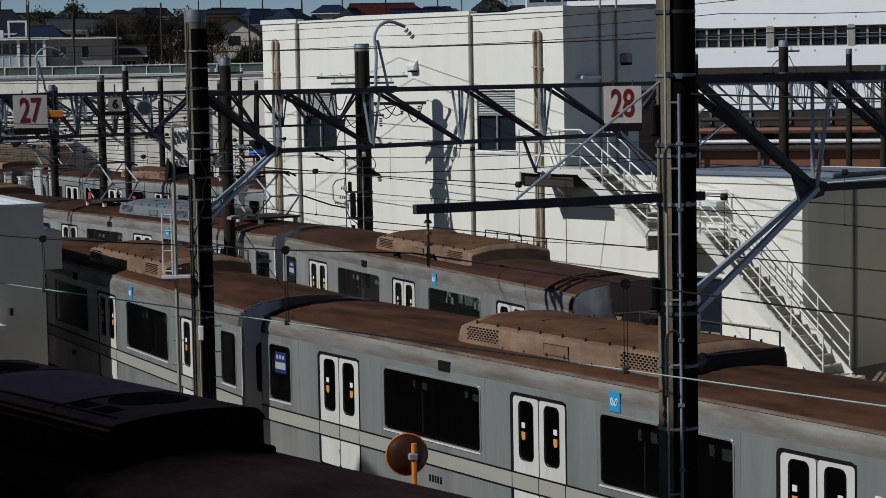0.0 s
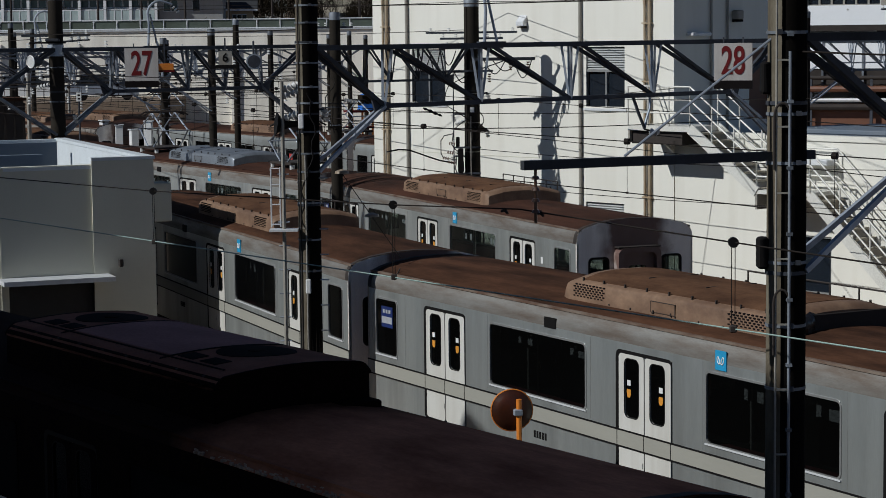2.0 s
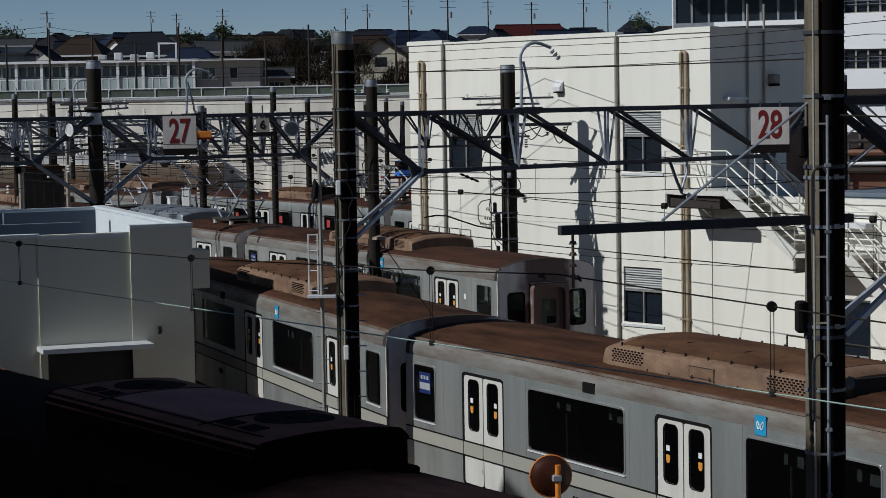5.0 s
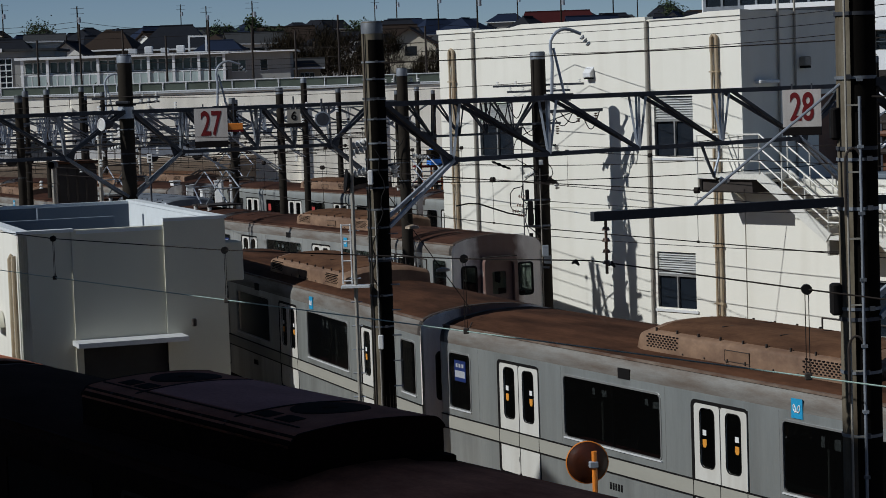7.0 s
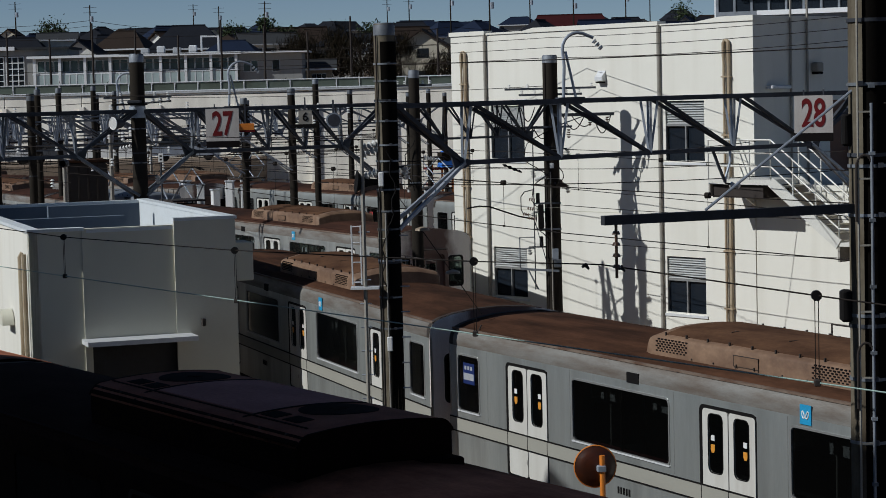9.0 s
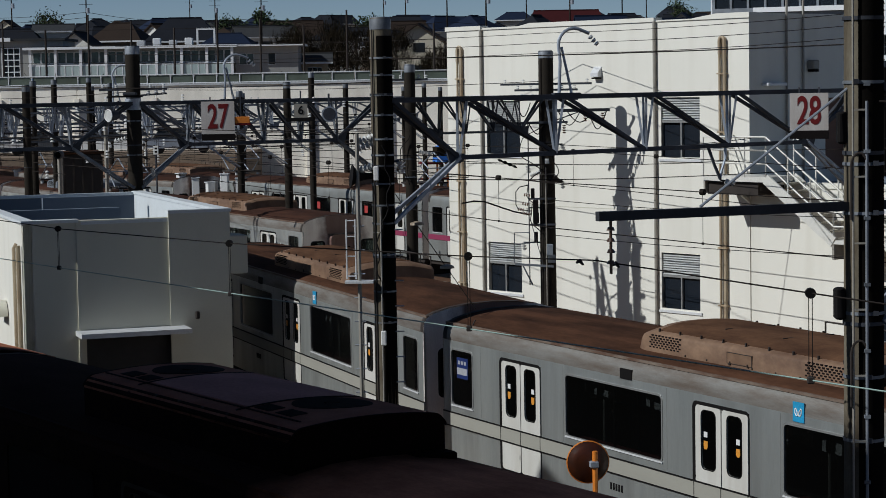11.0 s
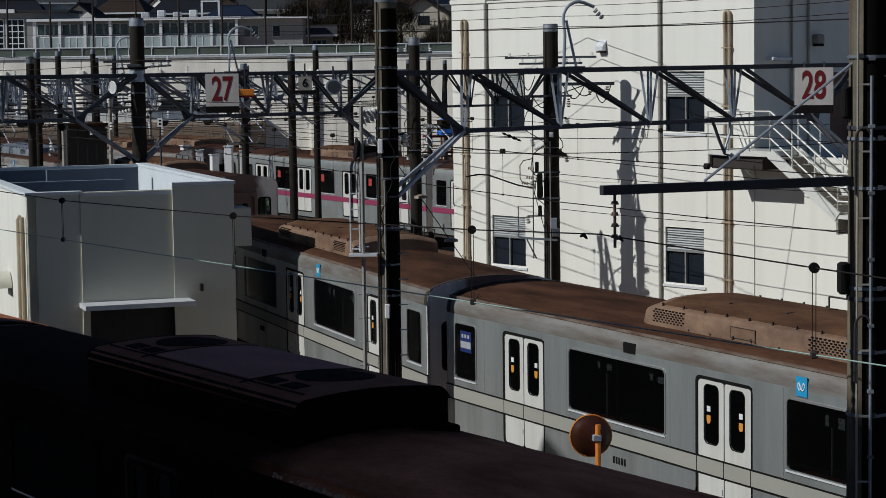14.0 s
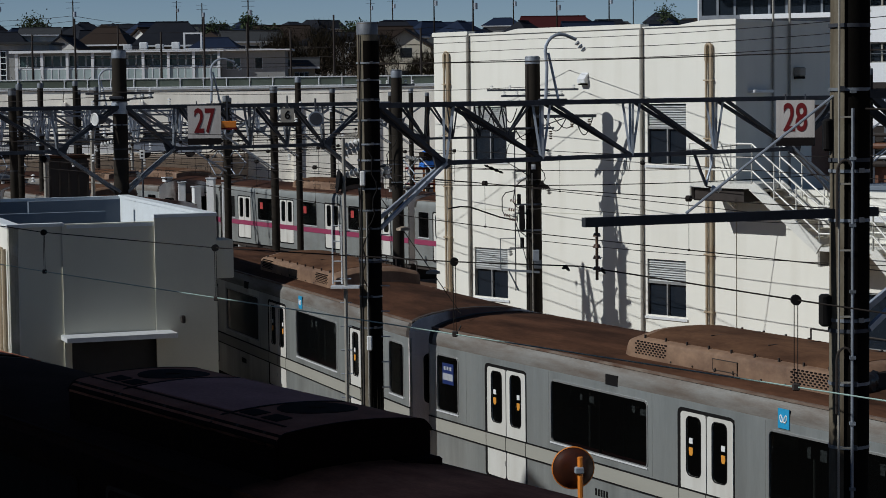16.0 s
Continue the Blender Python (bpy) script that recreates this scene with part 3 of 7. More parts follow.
    part("edge_rail", rail, UNDER, ac)
    return ac


def train_car(m, label, half=8.75, doors=(-5.9, 0.0, 5.9), band=BEIGE, ac=COOLER, fans=False, ac_len=5.8, ac_x=0.0, group="silver commuter train", name="train_car",
              leaf_mat=WHITE_DOOR, side_mat=None, roof_mat=None, inner=None, simple=False, posters=False, rim_mat=None, pane_mat=None):
    car = thing(name, m, label, "train car", group)
    W, Z0, ZT = 1.39, 0.95, 3.2
    side_mat, rim_mat, pane_mat = side_mat or STEEL, rim_mat or RIM, pane_mat or DARK_GLASS
    bounds = [-half] + list(doors) + [half]
    wins = []
    for k in range(len(doors) - 1):
        wins.append((doors[k] + 1.50, doors[k + 1] - 1.55) if len(doors) == 3 else (doors[k] + 1.45, doors[k + 1] - 1.45))
    ends = [(-half + 0.33, -half + 1.13), (half - 1.13, half - 0.33)]
    wz0, wz1, dz0, dz1 = 2.06, 3.05, 1.17, 3.07
    holes = [(a, b, wz0, wz1) for a, b in wins + ends] + [(d - 0.69, d + 0.69, dz0, dz1) for d in doors]
    for side in (-1, 1):
        s = Shape().plate((-half, half), (Z0, ZT), holes, -W, -W + 0.05)
        flip = Matrix.Identity(4) if side < 0 else Matrix.Rotation(math.pi, 4, "Z")
        wall = part("side_panel", s.moved(flip), side_mat, car)
        if side > 0 and simple:
            continue
        for a, b in wins + ends:
            w, h, cx, cz = b - a, wz1 - wz0, (a + b) / 2, (wz0 + wz1) / 2
            fr = Shape().ring(w + 0.04, h + 0.04, 0.10, (w - 0.02, h - 0.02), 0.07, -W - 0.012, -W + 0.02, cx, cz)
            win = part("window", fr.moved(flip), rim_mat, car, smooth=False)
            pn = Shape().box(a - 0.01, b + 0.01, -W + 0.012, -W + 0.02, wz0 - 0.01, wz1 + 0.01)
            part("pane", pn.moved(flip), pane_mat, win).visible_shadow = False
            if w > 1.4:
                bar = Shape().box(cx - 0.02, cx + 0.02, -W + 0.03, -W + 0.06, wz0, wz1)
                part("mullion", bar.moved(flip), BLACK, win)
            part("ledge", Shape().box(a - 0.015, b + 0.015, -W - 0.020, -W, wz0 - 0.028, wz0 - 0.004).moved(flip), TRIM, win)
        for d in doors:
            out = Shape().ring(1.43, dz1 - dz0 + 0.05, 0.10, (1.345, dz1 - dz0 - 0.03), 0.08, -W - 0.006, -W + 0.03, d - 0.02, (dz0 + dz1) / 2, 0.03, -0.01)
            part("door_frame", out.moved(flip), BLACK, car)
            for q in (-1, 1):
                lx = d + q * 0.335
                lf = Shape().ring(0.645, dz1 - dz0 - 0.05, 0.06, (0.37, 0.86), 0.09, -W - 0.004, -W + 0.03, lx, (dz0 + dz1) / 2, q * -0.01, 0.43)
                leaf = part("door_leaf", lf.moved(flip), leaf_mat, car, "white sliding door leaf")
                pn = Shape().box(lx - 0.2, lx + 0.2, -W + 0.016, -W + 0.022, 2.10, 3.0)
                part("pane", pn.moved(flip), DARK_GLASS, leaf).visible_shadow = False
                rub = Shape().ring(0.388, 0.878, 0.10, (0.36, 0.85), 0.09, -W - 0.007, -W + 0.0, lx + q * -0.01, (dz0 + dz1) / 2 + 0.43)
                part("window_seal", rub.moved(flip), BLACK, leaf)
                if not simple and side < 0:
                    sx = lx - 0.075 if q < 0 else lx + 0.065
                    part("sticker", Shape().box(sx - 0.045, sx + 0.045, -W + 0.006, -W + 0.013, 2.585, 2.665), WHITE, leaf, "white sticker")
                    hexa = [(sx - 0.05, 2.53), (sx + 0.05, 2.53), (sx + 0.05, 2.45), (sx + 0.025, 2.41), (sx - 0.03, 2.41), (sx - 0.05, 2.45)]
                    so = Shape().add([(x, -W + 0.006, z) for x, z in hexa] + [(x, -W + 0.013, z) for x, z in hexa], [(0, 1, 2, 3, 4, 5)] + [(i, 6 + i, 6 + (i + 1) % 6, (i + 1) % 6) for i in range(6)])
                    part("sticker", so, ORANGE_STICK, leaf, "orange warning sticker")
                    if q < 0:
                        part("handle", Shape().box(d - 0.045, d - 0.03, -W - 0.012, -W, 1.42, 1.50), RIM, leaf)
        if band:
            z0, z1 = (1.68, 1.90) if band is BEIGE else (1.77, 1.97)
            part("band", Shape().box(-half, half, -W - 0.016, -W + 0.01, z0, z1).moved(flip), band, car)
            if band is BEIGE:
                for d in doors:
                    for u in (-0.69, 0.0, 0.67):
                        part("band_seam", Shape().box(d + u - 0.008, d + u + 0.008, -W - 0.0185, -W, z0, z1).moved(flip), BLACK, car)
                part("band_line", Shape().box(-half, half, -W - 0.020, -W + 0.01, z1, z1 + 0.022).moved(flip), BLACK, car)
                part("band_line", Shape().box(-half, half, -W - 0.020, -W + 0.01, z0 - 0.022, z0).moved(flip), BLACK, car)
    prof = SHOULDER
    for sgn in (1, -1):
        part("roof_shoulder", Shape().extrude([(y * sgn, z) for y, z in (prof if sgn > 0 else prof)], -half, half, closed=False), DUSTY_STEEL if side_mat is STEEL else side_mat, car, smooth=True)
    if fans:
        # Roof, edges and gutters share the colour with shade painted in.
        part("roof", Shape().extrude(mirrored(CROWN), -half, half, closed=False), SHADED_ROOF, car, "dusty brown roof with black shade in its colour", smooth=True)
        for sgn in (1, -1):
            part("roof_edge", Shape().extrude([((y - 0.004) * sgn, z + 0.004) for y, z in SHOULDER[2:]], -half, half, closed=False), SHADED_ROOF, car, smooth=True)
        rg, bead = random.Random(7), Shape()
        for k in range(260):
            x, y = rg.uniform(3.0, half - 0.3), -1.36 + rg.uniform(-0.02, 0.07)
            bead.chamfer_box(x - rg.uniform(0.012, 0.05), x + rg.uniform(0.012, 0.04), y - 0.014, y + 0.014, 3.38 + max(0, (y + 1.36) * 0.9), 3.402 + rg.uniform(0.0, 0.012) + max(0, (y + 1.36) * 1.0), 0.004)
        tagged(part("peeling_sealant", bead, PEELING, car, "pale peeling sealant along the roof edge"), kind="stuff")
    else:
        part("roof", Shape().extrude(mirrored(CROWN), -half, half, closed=False), roof_mat or ROOF, car, "dusty brown roof", smooth=True)
    for e in (-1, 1):
        x0, x1 = (half - 0.16, half - 0.02) if e > 0 else (-half + 0.02, -half + 0.16)
        part("roof_end_trim", Shape().extrude([(y * 1.004, z + 0.012) for y, z in mirrored(SHOULDER + CROWN[1:])], x0, x1, closed=False), UNDER, car, smooth=True)
    for sgn in (-1, 1):
        part("gutter", Shape().box(-half, half, sgn * 1.30 - 0.03, sgn * 1.30 + 0.03, 3.47, 3.505), SHADED_ROOF if fans else ROOF_EDGE, car)
    for e in (-1, 1):
        top = mirrored(SHOULDER[:1] + SHOULDER[1:] + CROWN[1:])
        rot = Matrix.Rotation(radians(90 * e), 4, "Z")
        holes_e = [(-1.08, -0.66, 2.02, 2.86), (0.66, 1.08, 2.02, 2.86), (-0.36, 0.36, 1.2, 3.0)]
        wl = Shape().plate((-1.39, 1.39), (Z0, ZT), holes_e, -half, -half + 0.05).moved(rot)
        endw = part("end_wall", wl, CAR_END, car, "grime-stained grey end wall")
        x0, x1 = (half - 0.05, half) if e > 0 else (-half, -half + 0.05)
        part("end_cap", Shape().extrude(top, x0, x1), SHADE_BLACK if fans else CAR_END, car)
        for cx in (-0.87, 0.87):
            part("end_window", Shape().ring(0.50, 0.92, 0.10, (0.40, 0.82), 0.08, -half - 0.012, -half + 0.02, cx, 2.44).moved(rot), BLACK, endw)
            part("pane", Shape().box(cx - 0.23, cx + 0.23, -half + 0.015, -half + 0.02, 2.0, 2.88).moved(rot), pane_mat, endw).visible_shadow = False
        part("gangway_hood", Shape().ring(1.02, 2.06, 0.16, (0.80, 1.84), 0.12, -half - 0.24, -half + 0.0, 0, 2.06).moved(rot), CAR_END if e > 0 else BLACK, car, "protruding gangway frame")
        gd = part("gangway_door", Shape().ring(0.80, 1.84, 0.04, (0.42, 0.62), 0.05, -half - 0.10, -half - 0.06, 0, 2.06, 0, 0.33).moved(rot), CAR_END, car)
        part("pane", Shape().box(-0.23, 0.23, -half - 0.085, -half - 0.08, 2.06, 2.72).moved(rot), pane_mat, gd).visible_shadow = False
        part("gangway_roof", Shape().box(-0.50, 0.50, -half - 0.23, -half, 3.092, 3.115).moved(rot), UNDER, car)
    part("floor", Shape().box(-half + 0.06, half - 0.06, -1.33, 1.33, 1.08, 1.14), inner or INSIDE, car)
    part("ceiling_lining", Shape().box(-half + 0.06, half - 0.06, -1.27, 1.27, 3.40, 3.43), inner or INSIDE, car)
    if not simple:
        for y in (-1.2, 1.2):
            for k in range(len(bounds) - 1):
                a, b = bounds[k] + 0.9, bounds[k + 1] - 0.9
                part("bench_seat", Shape().box(a, b, y - 0.14, y + 0.14, 1.4, 2.02), SEAT_RED, car, "dark red bench seat")
        for k, (a, b) in enumerate(wins):
            for x in (a + 0.30, b - 0.30):
                part("stanchion", Shape().tube([(x, -0.85, 1.14), (x, -0.85, 3.38)], 0.018, 6), RIM, car)
            for x, w, y in ((b - 0.20, 0.13, -1.31), (a + 1.05, 0.07, -1.27), (a + 0.72, 0.04, -1.26), (b - 0.62, 0.05, -1.24)):
                part("hanging_poster", Shape().box(x - w, x + w, y, y + 0.01, 2.80 - 0.05 * k, 2.90), PALE_PRINT, car, "paper poster hung under the ceiling")
            for j in range(6):
                x = a + 0.25 + j * (b - a - 0.5) / 5
                part("grab_strap", Shape().tube([(x, -0.6, 3.38), (x, -0.6, 2.92), (x + 0.05, -0.6, 2.84), (x, -0.6, 2.78), (x - 0.05, -0.6, 2.84), (x, -0.6, 2.92)], 0.009, 5), TRIM, car)
    part("underframe", Shape().box(-half, half, -1.30, 1.30, 0.80, 1.0), UNDER, car)
    for k, x in enumerate((-2.6, 0.0, 2.6)):
        part("equipment_box", Shape().chamfer_box(x - 1.1, x + 1.1, -1.25, 1.25, 0.30, 0.80, 0.03), UNDER, car)
    for x in (-half + 2.6, half - 2.6):
        bg = part("bogie", Shape().box(x - 1.5, x + 1.5, -1.0, 1.0, 0.42, 0.66), UNDER, car)
        for wx in (-1.05, 1.05):
            part("wheel", Shape().tube([(x + wx, -0.65, 0.57), (x + wx, 0.65, 0.57)], 0.42, 16), UNDER, bg)
    cooler(car, ac_x, ac_len, ac, fans, 0.98 if fans else 1.0, 3.56, 0.52 if fans else 0.46)
    if not simple:
        for x, z in ((2.55, 3.26), ):
            part("side_vent", Shape().box(-x - 0.17, -x + 0.17, -W - 0.01, -W + 0.02, z - 0.08, z + 0.08), BLACK, car)
        lg = part("emblem_plate", Shape().box(1.72, 1.97, -W - 0.014, -W + 0.0, 3.11, 3.38), BLUE, car, "light blue emblem plate")
        em = Shape()
        for e in (-1, 1):
            em.tube([(1.845 + e * 0.010, -W - 0.016, 3.20), (1.845 + e * 0.022, -W - 0.016, 3.25), (1.845 + e * 0.055, -W - 0.016, 3.295), (1.845 + e * 0.075, -W - 0.016, 3.285), (1.845 + e * 0.07, -W - 0.016, 3.23), (1.845 + e * 0.045, -W - 0.016, 3.195), (1.845 + e * 0.010, -W - 0.016, 3.20)], 0.010, 6)
        part("emblem", em, WHITE, lg)
        for i in range(5):
            part("number_bar", Shape().box(-3.05 + i * 0.08, -3.00 + i * 0.08, -W - 0.006, -W, 1.40, 1.51), BLACK, car)
        for d in doors:
            for dx in (-1.42, 1.42):
                part("panel_joint", Shape().box(d + dx - 0.004, d + dx + 0.004, -W - 0.003, -W + 0.002, 1.95, 3.18), RIM, car)
        pos = part("priority_sticker", Shape().box(-half + 0.52, -half + 0.94, -W + 0.004, -W + 0.011, 2.55, 2.92), NAVY, car, "blue seat sticker in window")
        part("sticker_text", Shape().box(-half + 0.54, -half + 0.92, -W + 0.0, -W + 0.005, 2.62, 2.74), PALE_PRINT, pos)
        for i in range(3):
            part("sticker_bar", Shape().box(-half + 0.58 + i * 0.11, -half + 0.65 + i * 0.11, -W + 0.0, -W + 0.005, 2.80, 2.865), PALE_PRINT, pos)
        part("wheelchair_sign", Shape().box(half - 1.85, half - 1.74, -W - 0.006, -W, 2.62, 2.76), WHITE, car, "small square notice")
        rp = Shape()
        rp.tube([(-half + 0.9, -1.2, 3.60), (-half + 0.9, -1.33, 3.38)], 0.012, 6)
        part("roof_hook", rp, UNDER, car)
    if posters:
        for a, b in wins:
            for x in (a + 0.35, ):
                part("window_poster", Shape().box(x - 0.14, x + 0.14, -W + 0.004, -W + 0.01, 2.55, 2.85), RED_LIT, car, "red poster in the window")
    return car


def car_pose(x, y, deg, z=0.0):
    return pose(x, y, z, 0, 0, deg)


car_a = train_car(car_pose(*NEAR_A), "stainless steel commuter car with brown dusty roof, standing on its track", ac_len=5.55, ac_x=-0.08)
bag = Shape()
rows_b = []
for i in range(9):
    for j in range(9):
        u, v = i / 8, j / 8
        swell = math.sin(math.pi * u) ** 0.6 * math.sin(math.pi * v) ** 0.6
        rows_b.append((2.69 + 0.10 * swell + 0.02 * math.sin(17 * u + 9 * v), -0.99 + 0.52 * u + 0.02 * math.sin(11 * v), 3.57 + 0.36 * v + 0.012 * math.sin(23 * u)))
bag.add(rows_b, [(i * 9 + j, i * 9 + 9 + j, i * 9 + 10 + j, i * 9 + j + 1) for i in range(8) for j in range(8)])
# Dark plate added over the cooler end to hold its shade.
part("cooler_end_panel", Shape().chamfer_box(2.665, 2.70, -0.90, 0.90, 3.57, 3.90, 0.01), UNDER, car_a, "end panel of the cooler darkened for its shade")
part("sheet_patch", bag, BLACK_SHEET, car_a, "shiny black plastic sheet on the cooler end", True)
train_car(car_pose(*NEAR_B), "stainless steel commuter car with brown dusty roof, coupled behind another")
cd = flat(*DARK[:2])
# Sides, doors, rims and panes are blackened to hold the deep shade.
train_car(car_pose(*DARK), "commuter car in deep shade, roof cooler with two round fans", fans=True, ac=COOLER_DARK, side_mat=SHADE_BLACK, leaf_mat=SHADE_BLACK, rim_mat=SHADE_BLACK, pane_mat=GRILLE, band=None, ac_len=5.5, simple=True, group="shaded train")
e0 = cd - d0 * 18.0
train_car(car_pose(e0.x, e0.y, DARK[2]), "commuter car in deep shade with dark brown roof", fans=True, ac=COOLER_DARK, side_mat=SHADE_BLACK, leaf_mat=SHADE_BLACK, rim_mat=SHADE_BLACK, pane_mat=GRILLE, band=None, ac_len=5.5, simple=True, group="shaded train")

# the leaving train
mover_label = "stainless steel commuter car with brown roof, rolling away"
movers = [train_car(car_pose(0, 0, 0), mover_label, group="leaving train", roof_mat=ROOF_FAR, pane_mat=CLEAR_GLASS, inner=PALE_INSIDE)]
movers.append(train_car(car_pose(0, 0, 0), "rolling stainless car with grey cooler and two pantographs", ac=COOLER_GREY, ac_len=5.6, group="leaving train", roof_mat=ROOF_FAR, pane_mat=CLEAR_GLASS, inner=PALE_INSIDE))
movers.append(train_car(car_pose(0, 0, 0), mover_label, group="leaving train", roof_mat=ROOF_FAR, pane_mat=CLEAR_GLASS, inner=PALE_INSIDE, ac_len=6.0))
movers.append(train_car(car_pose(0, 0, 0), "rolling stainless car with grey cooler and two pantographs", ac=COOLER_GREY, ac_len=5.6, group="leaving train", roof_mat=ROOF_FAR, pane_mat=CLEAR_GLASS, inner=PALE_INSIDE))


def pantograph(car, x):
    p = part("pantograph", Shape().box(x - 0.8, x + 0.8, -0.65, 0.65, 3.80, 3.86), UNDER, car, "raised diamond pantograph")
    for px in (-0.7, 0.7):
        for py in (-0.55, 0.55):
            part("insulator", Shape().tube([(x + px, py, 3.62), (x + px, py, 3.8)], 0.08, 8), PORCELAIN, p)
    for py in (-0.5, 0.5):
        a = Shape()
        a.tube([(x - 0.25, py, 3.86), (x - 1.15, py * 0.9, 4.45), (x, py * 0.85, 5.05)], 0.03, 6)
        a.tube([(x + 0.25, py, 3.86), (x + 1.15, py * 0.9, 4.45), (x, py * 0.85, 5.05)], 0.03, 6)
        part("arm", a, GALV, p)
    h = Shape().tube([(x - 1.15, -0.5, 4.45), (x - 1.15, 0.5, 4.45)], 0.025, 6)
    h.tube([(x + 1.15, -0.5, 4.45), (x + 1.15, 0.5, 4.45)], 0.025, 6)
    part("crossbar", h, GALV, p)
    for dx in (-0.2, 0.2):
        part("contact_strip", Shape().tube([(x + dx, -0.85, 4.95), (x + dx, -0.6, 5.07), (x + dx, 0.6, 5.07), (x + dx, 0.85, 4.95)], 0.03, 6), UNDER, p)


for c in (movers[1], movers[3]):
    pantograph(c, 5.6)
    pantograph(c, -5.6)

fd = heading(FAR[2])
far_cars = []
for k in (-1, 0, 1):
    q = flat(*FAR[:2]) + fd * (-2.2 - 18.0 * k) + Vector((-fd.y, fd.x, 0)) * 1.39
    far_cars.append(train_car(car_pose(q.x, q.y, FAR[2]), "stainless car with a magenta band, parked in the yard", half=8.75, doors=(-6.6, -2.2, 2.2, 6.6), side_mat=DULL_STEEL, band=PINK, posters=True,
                              group="pink-striped train", simple=True, roof_mat=ROOF_FAR, ac_len=5.0))
    pantograph(far_cars[-1], 6.5)


# ---- the white depot building ----
FRONT = pose(0, 64, 0, 0, 0, -46.9)      # x along the front, -y towards the yard
DEPOT_L, DEPOT_R, DEPOT_TOP = -4.29, 8.28, 9.45


def louvre_window(parent, x0, x1, z0, zm, z1, y=0.0):
    """A sliding window with a louvre panel above it, set into the wall."""
    w = part("window", Shape().plate((x0 - 0.05, x1 + 0.05), (z0 - 0.05, z1 + 0.05), [(x0, (x0 + x1) / 2 - 0.025, z0, zm - 0.03), ((x0 + x1) / 2 + 0.025, x1, z0, zm - 0.03), (x0, x1, zm + 0.03, z1)], y - 0.03, y + 0.08), RIM, parent)
    for a, b in ((x0, (x0 + x1) / 2), ((x0 + x1) / 2, x1)):
        part("pane", Shape().box(a, b, y + 0.05, y + 0.056, z0, zm), HOUSE_GLASS, w)
    n = 9
    for k in range(n):
        z = zm + 0.05 + (z1 - zm - 0.06) * k / n
        s = Shape()
        s.add([(x0, y - 0.02, z), (x1, y - 0.02, z), (x1, y + 0.05, z + 0.05), (x0, y + 0.05, z + 0.05), (x0, y - 0.02, z - 0.012), (x1, y - 0.02, z - 0.012), (x1, y + 0.05, z + 0.038), (x0, y + 0.05, z + 0.038)],
              [(0, 1, 2, 3), (4, 7, 6, 5), (0, 4, 5, 1), (2, 6, 7, 3), (1, 5, 6, 2), (3, 7, 4, 0)])
        part("slat", s, LOUVRE, w)
    part("dark_reveal", Shape().box(x0, x1, y + 0.06, y + 0.30, z0, z1), SHUTTER_DARK, w)
    part("window_sill", Shape().box(x0 - 0.08, x1 + 0.08, y - 0.10, y + 0.02, z0 - 0.12, z0 - 0.05), TRIM, w)
    return w


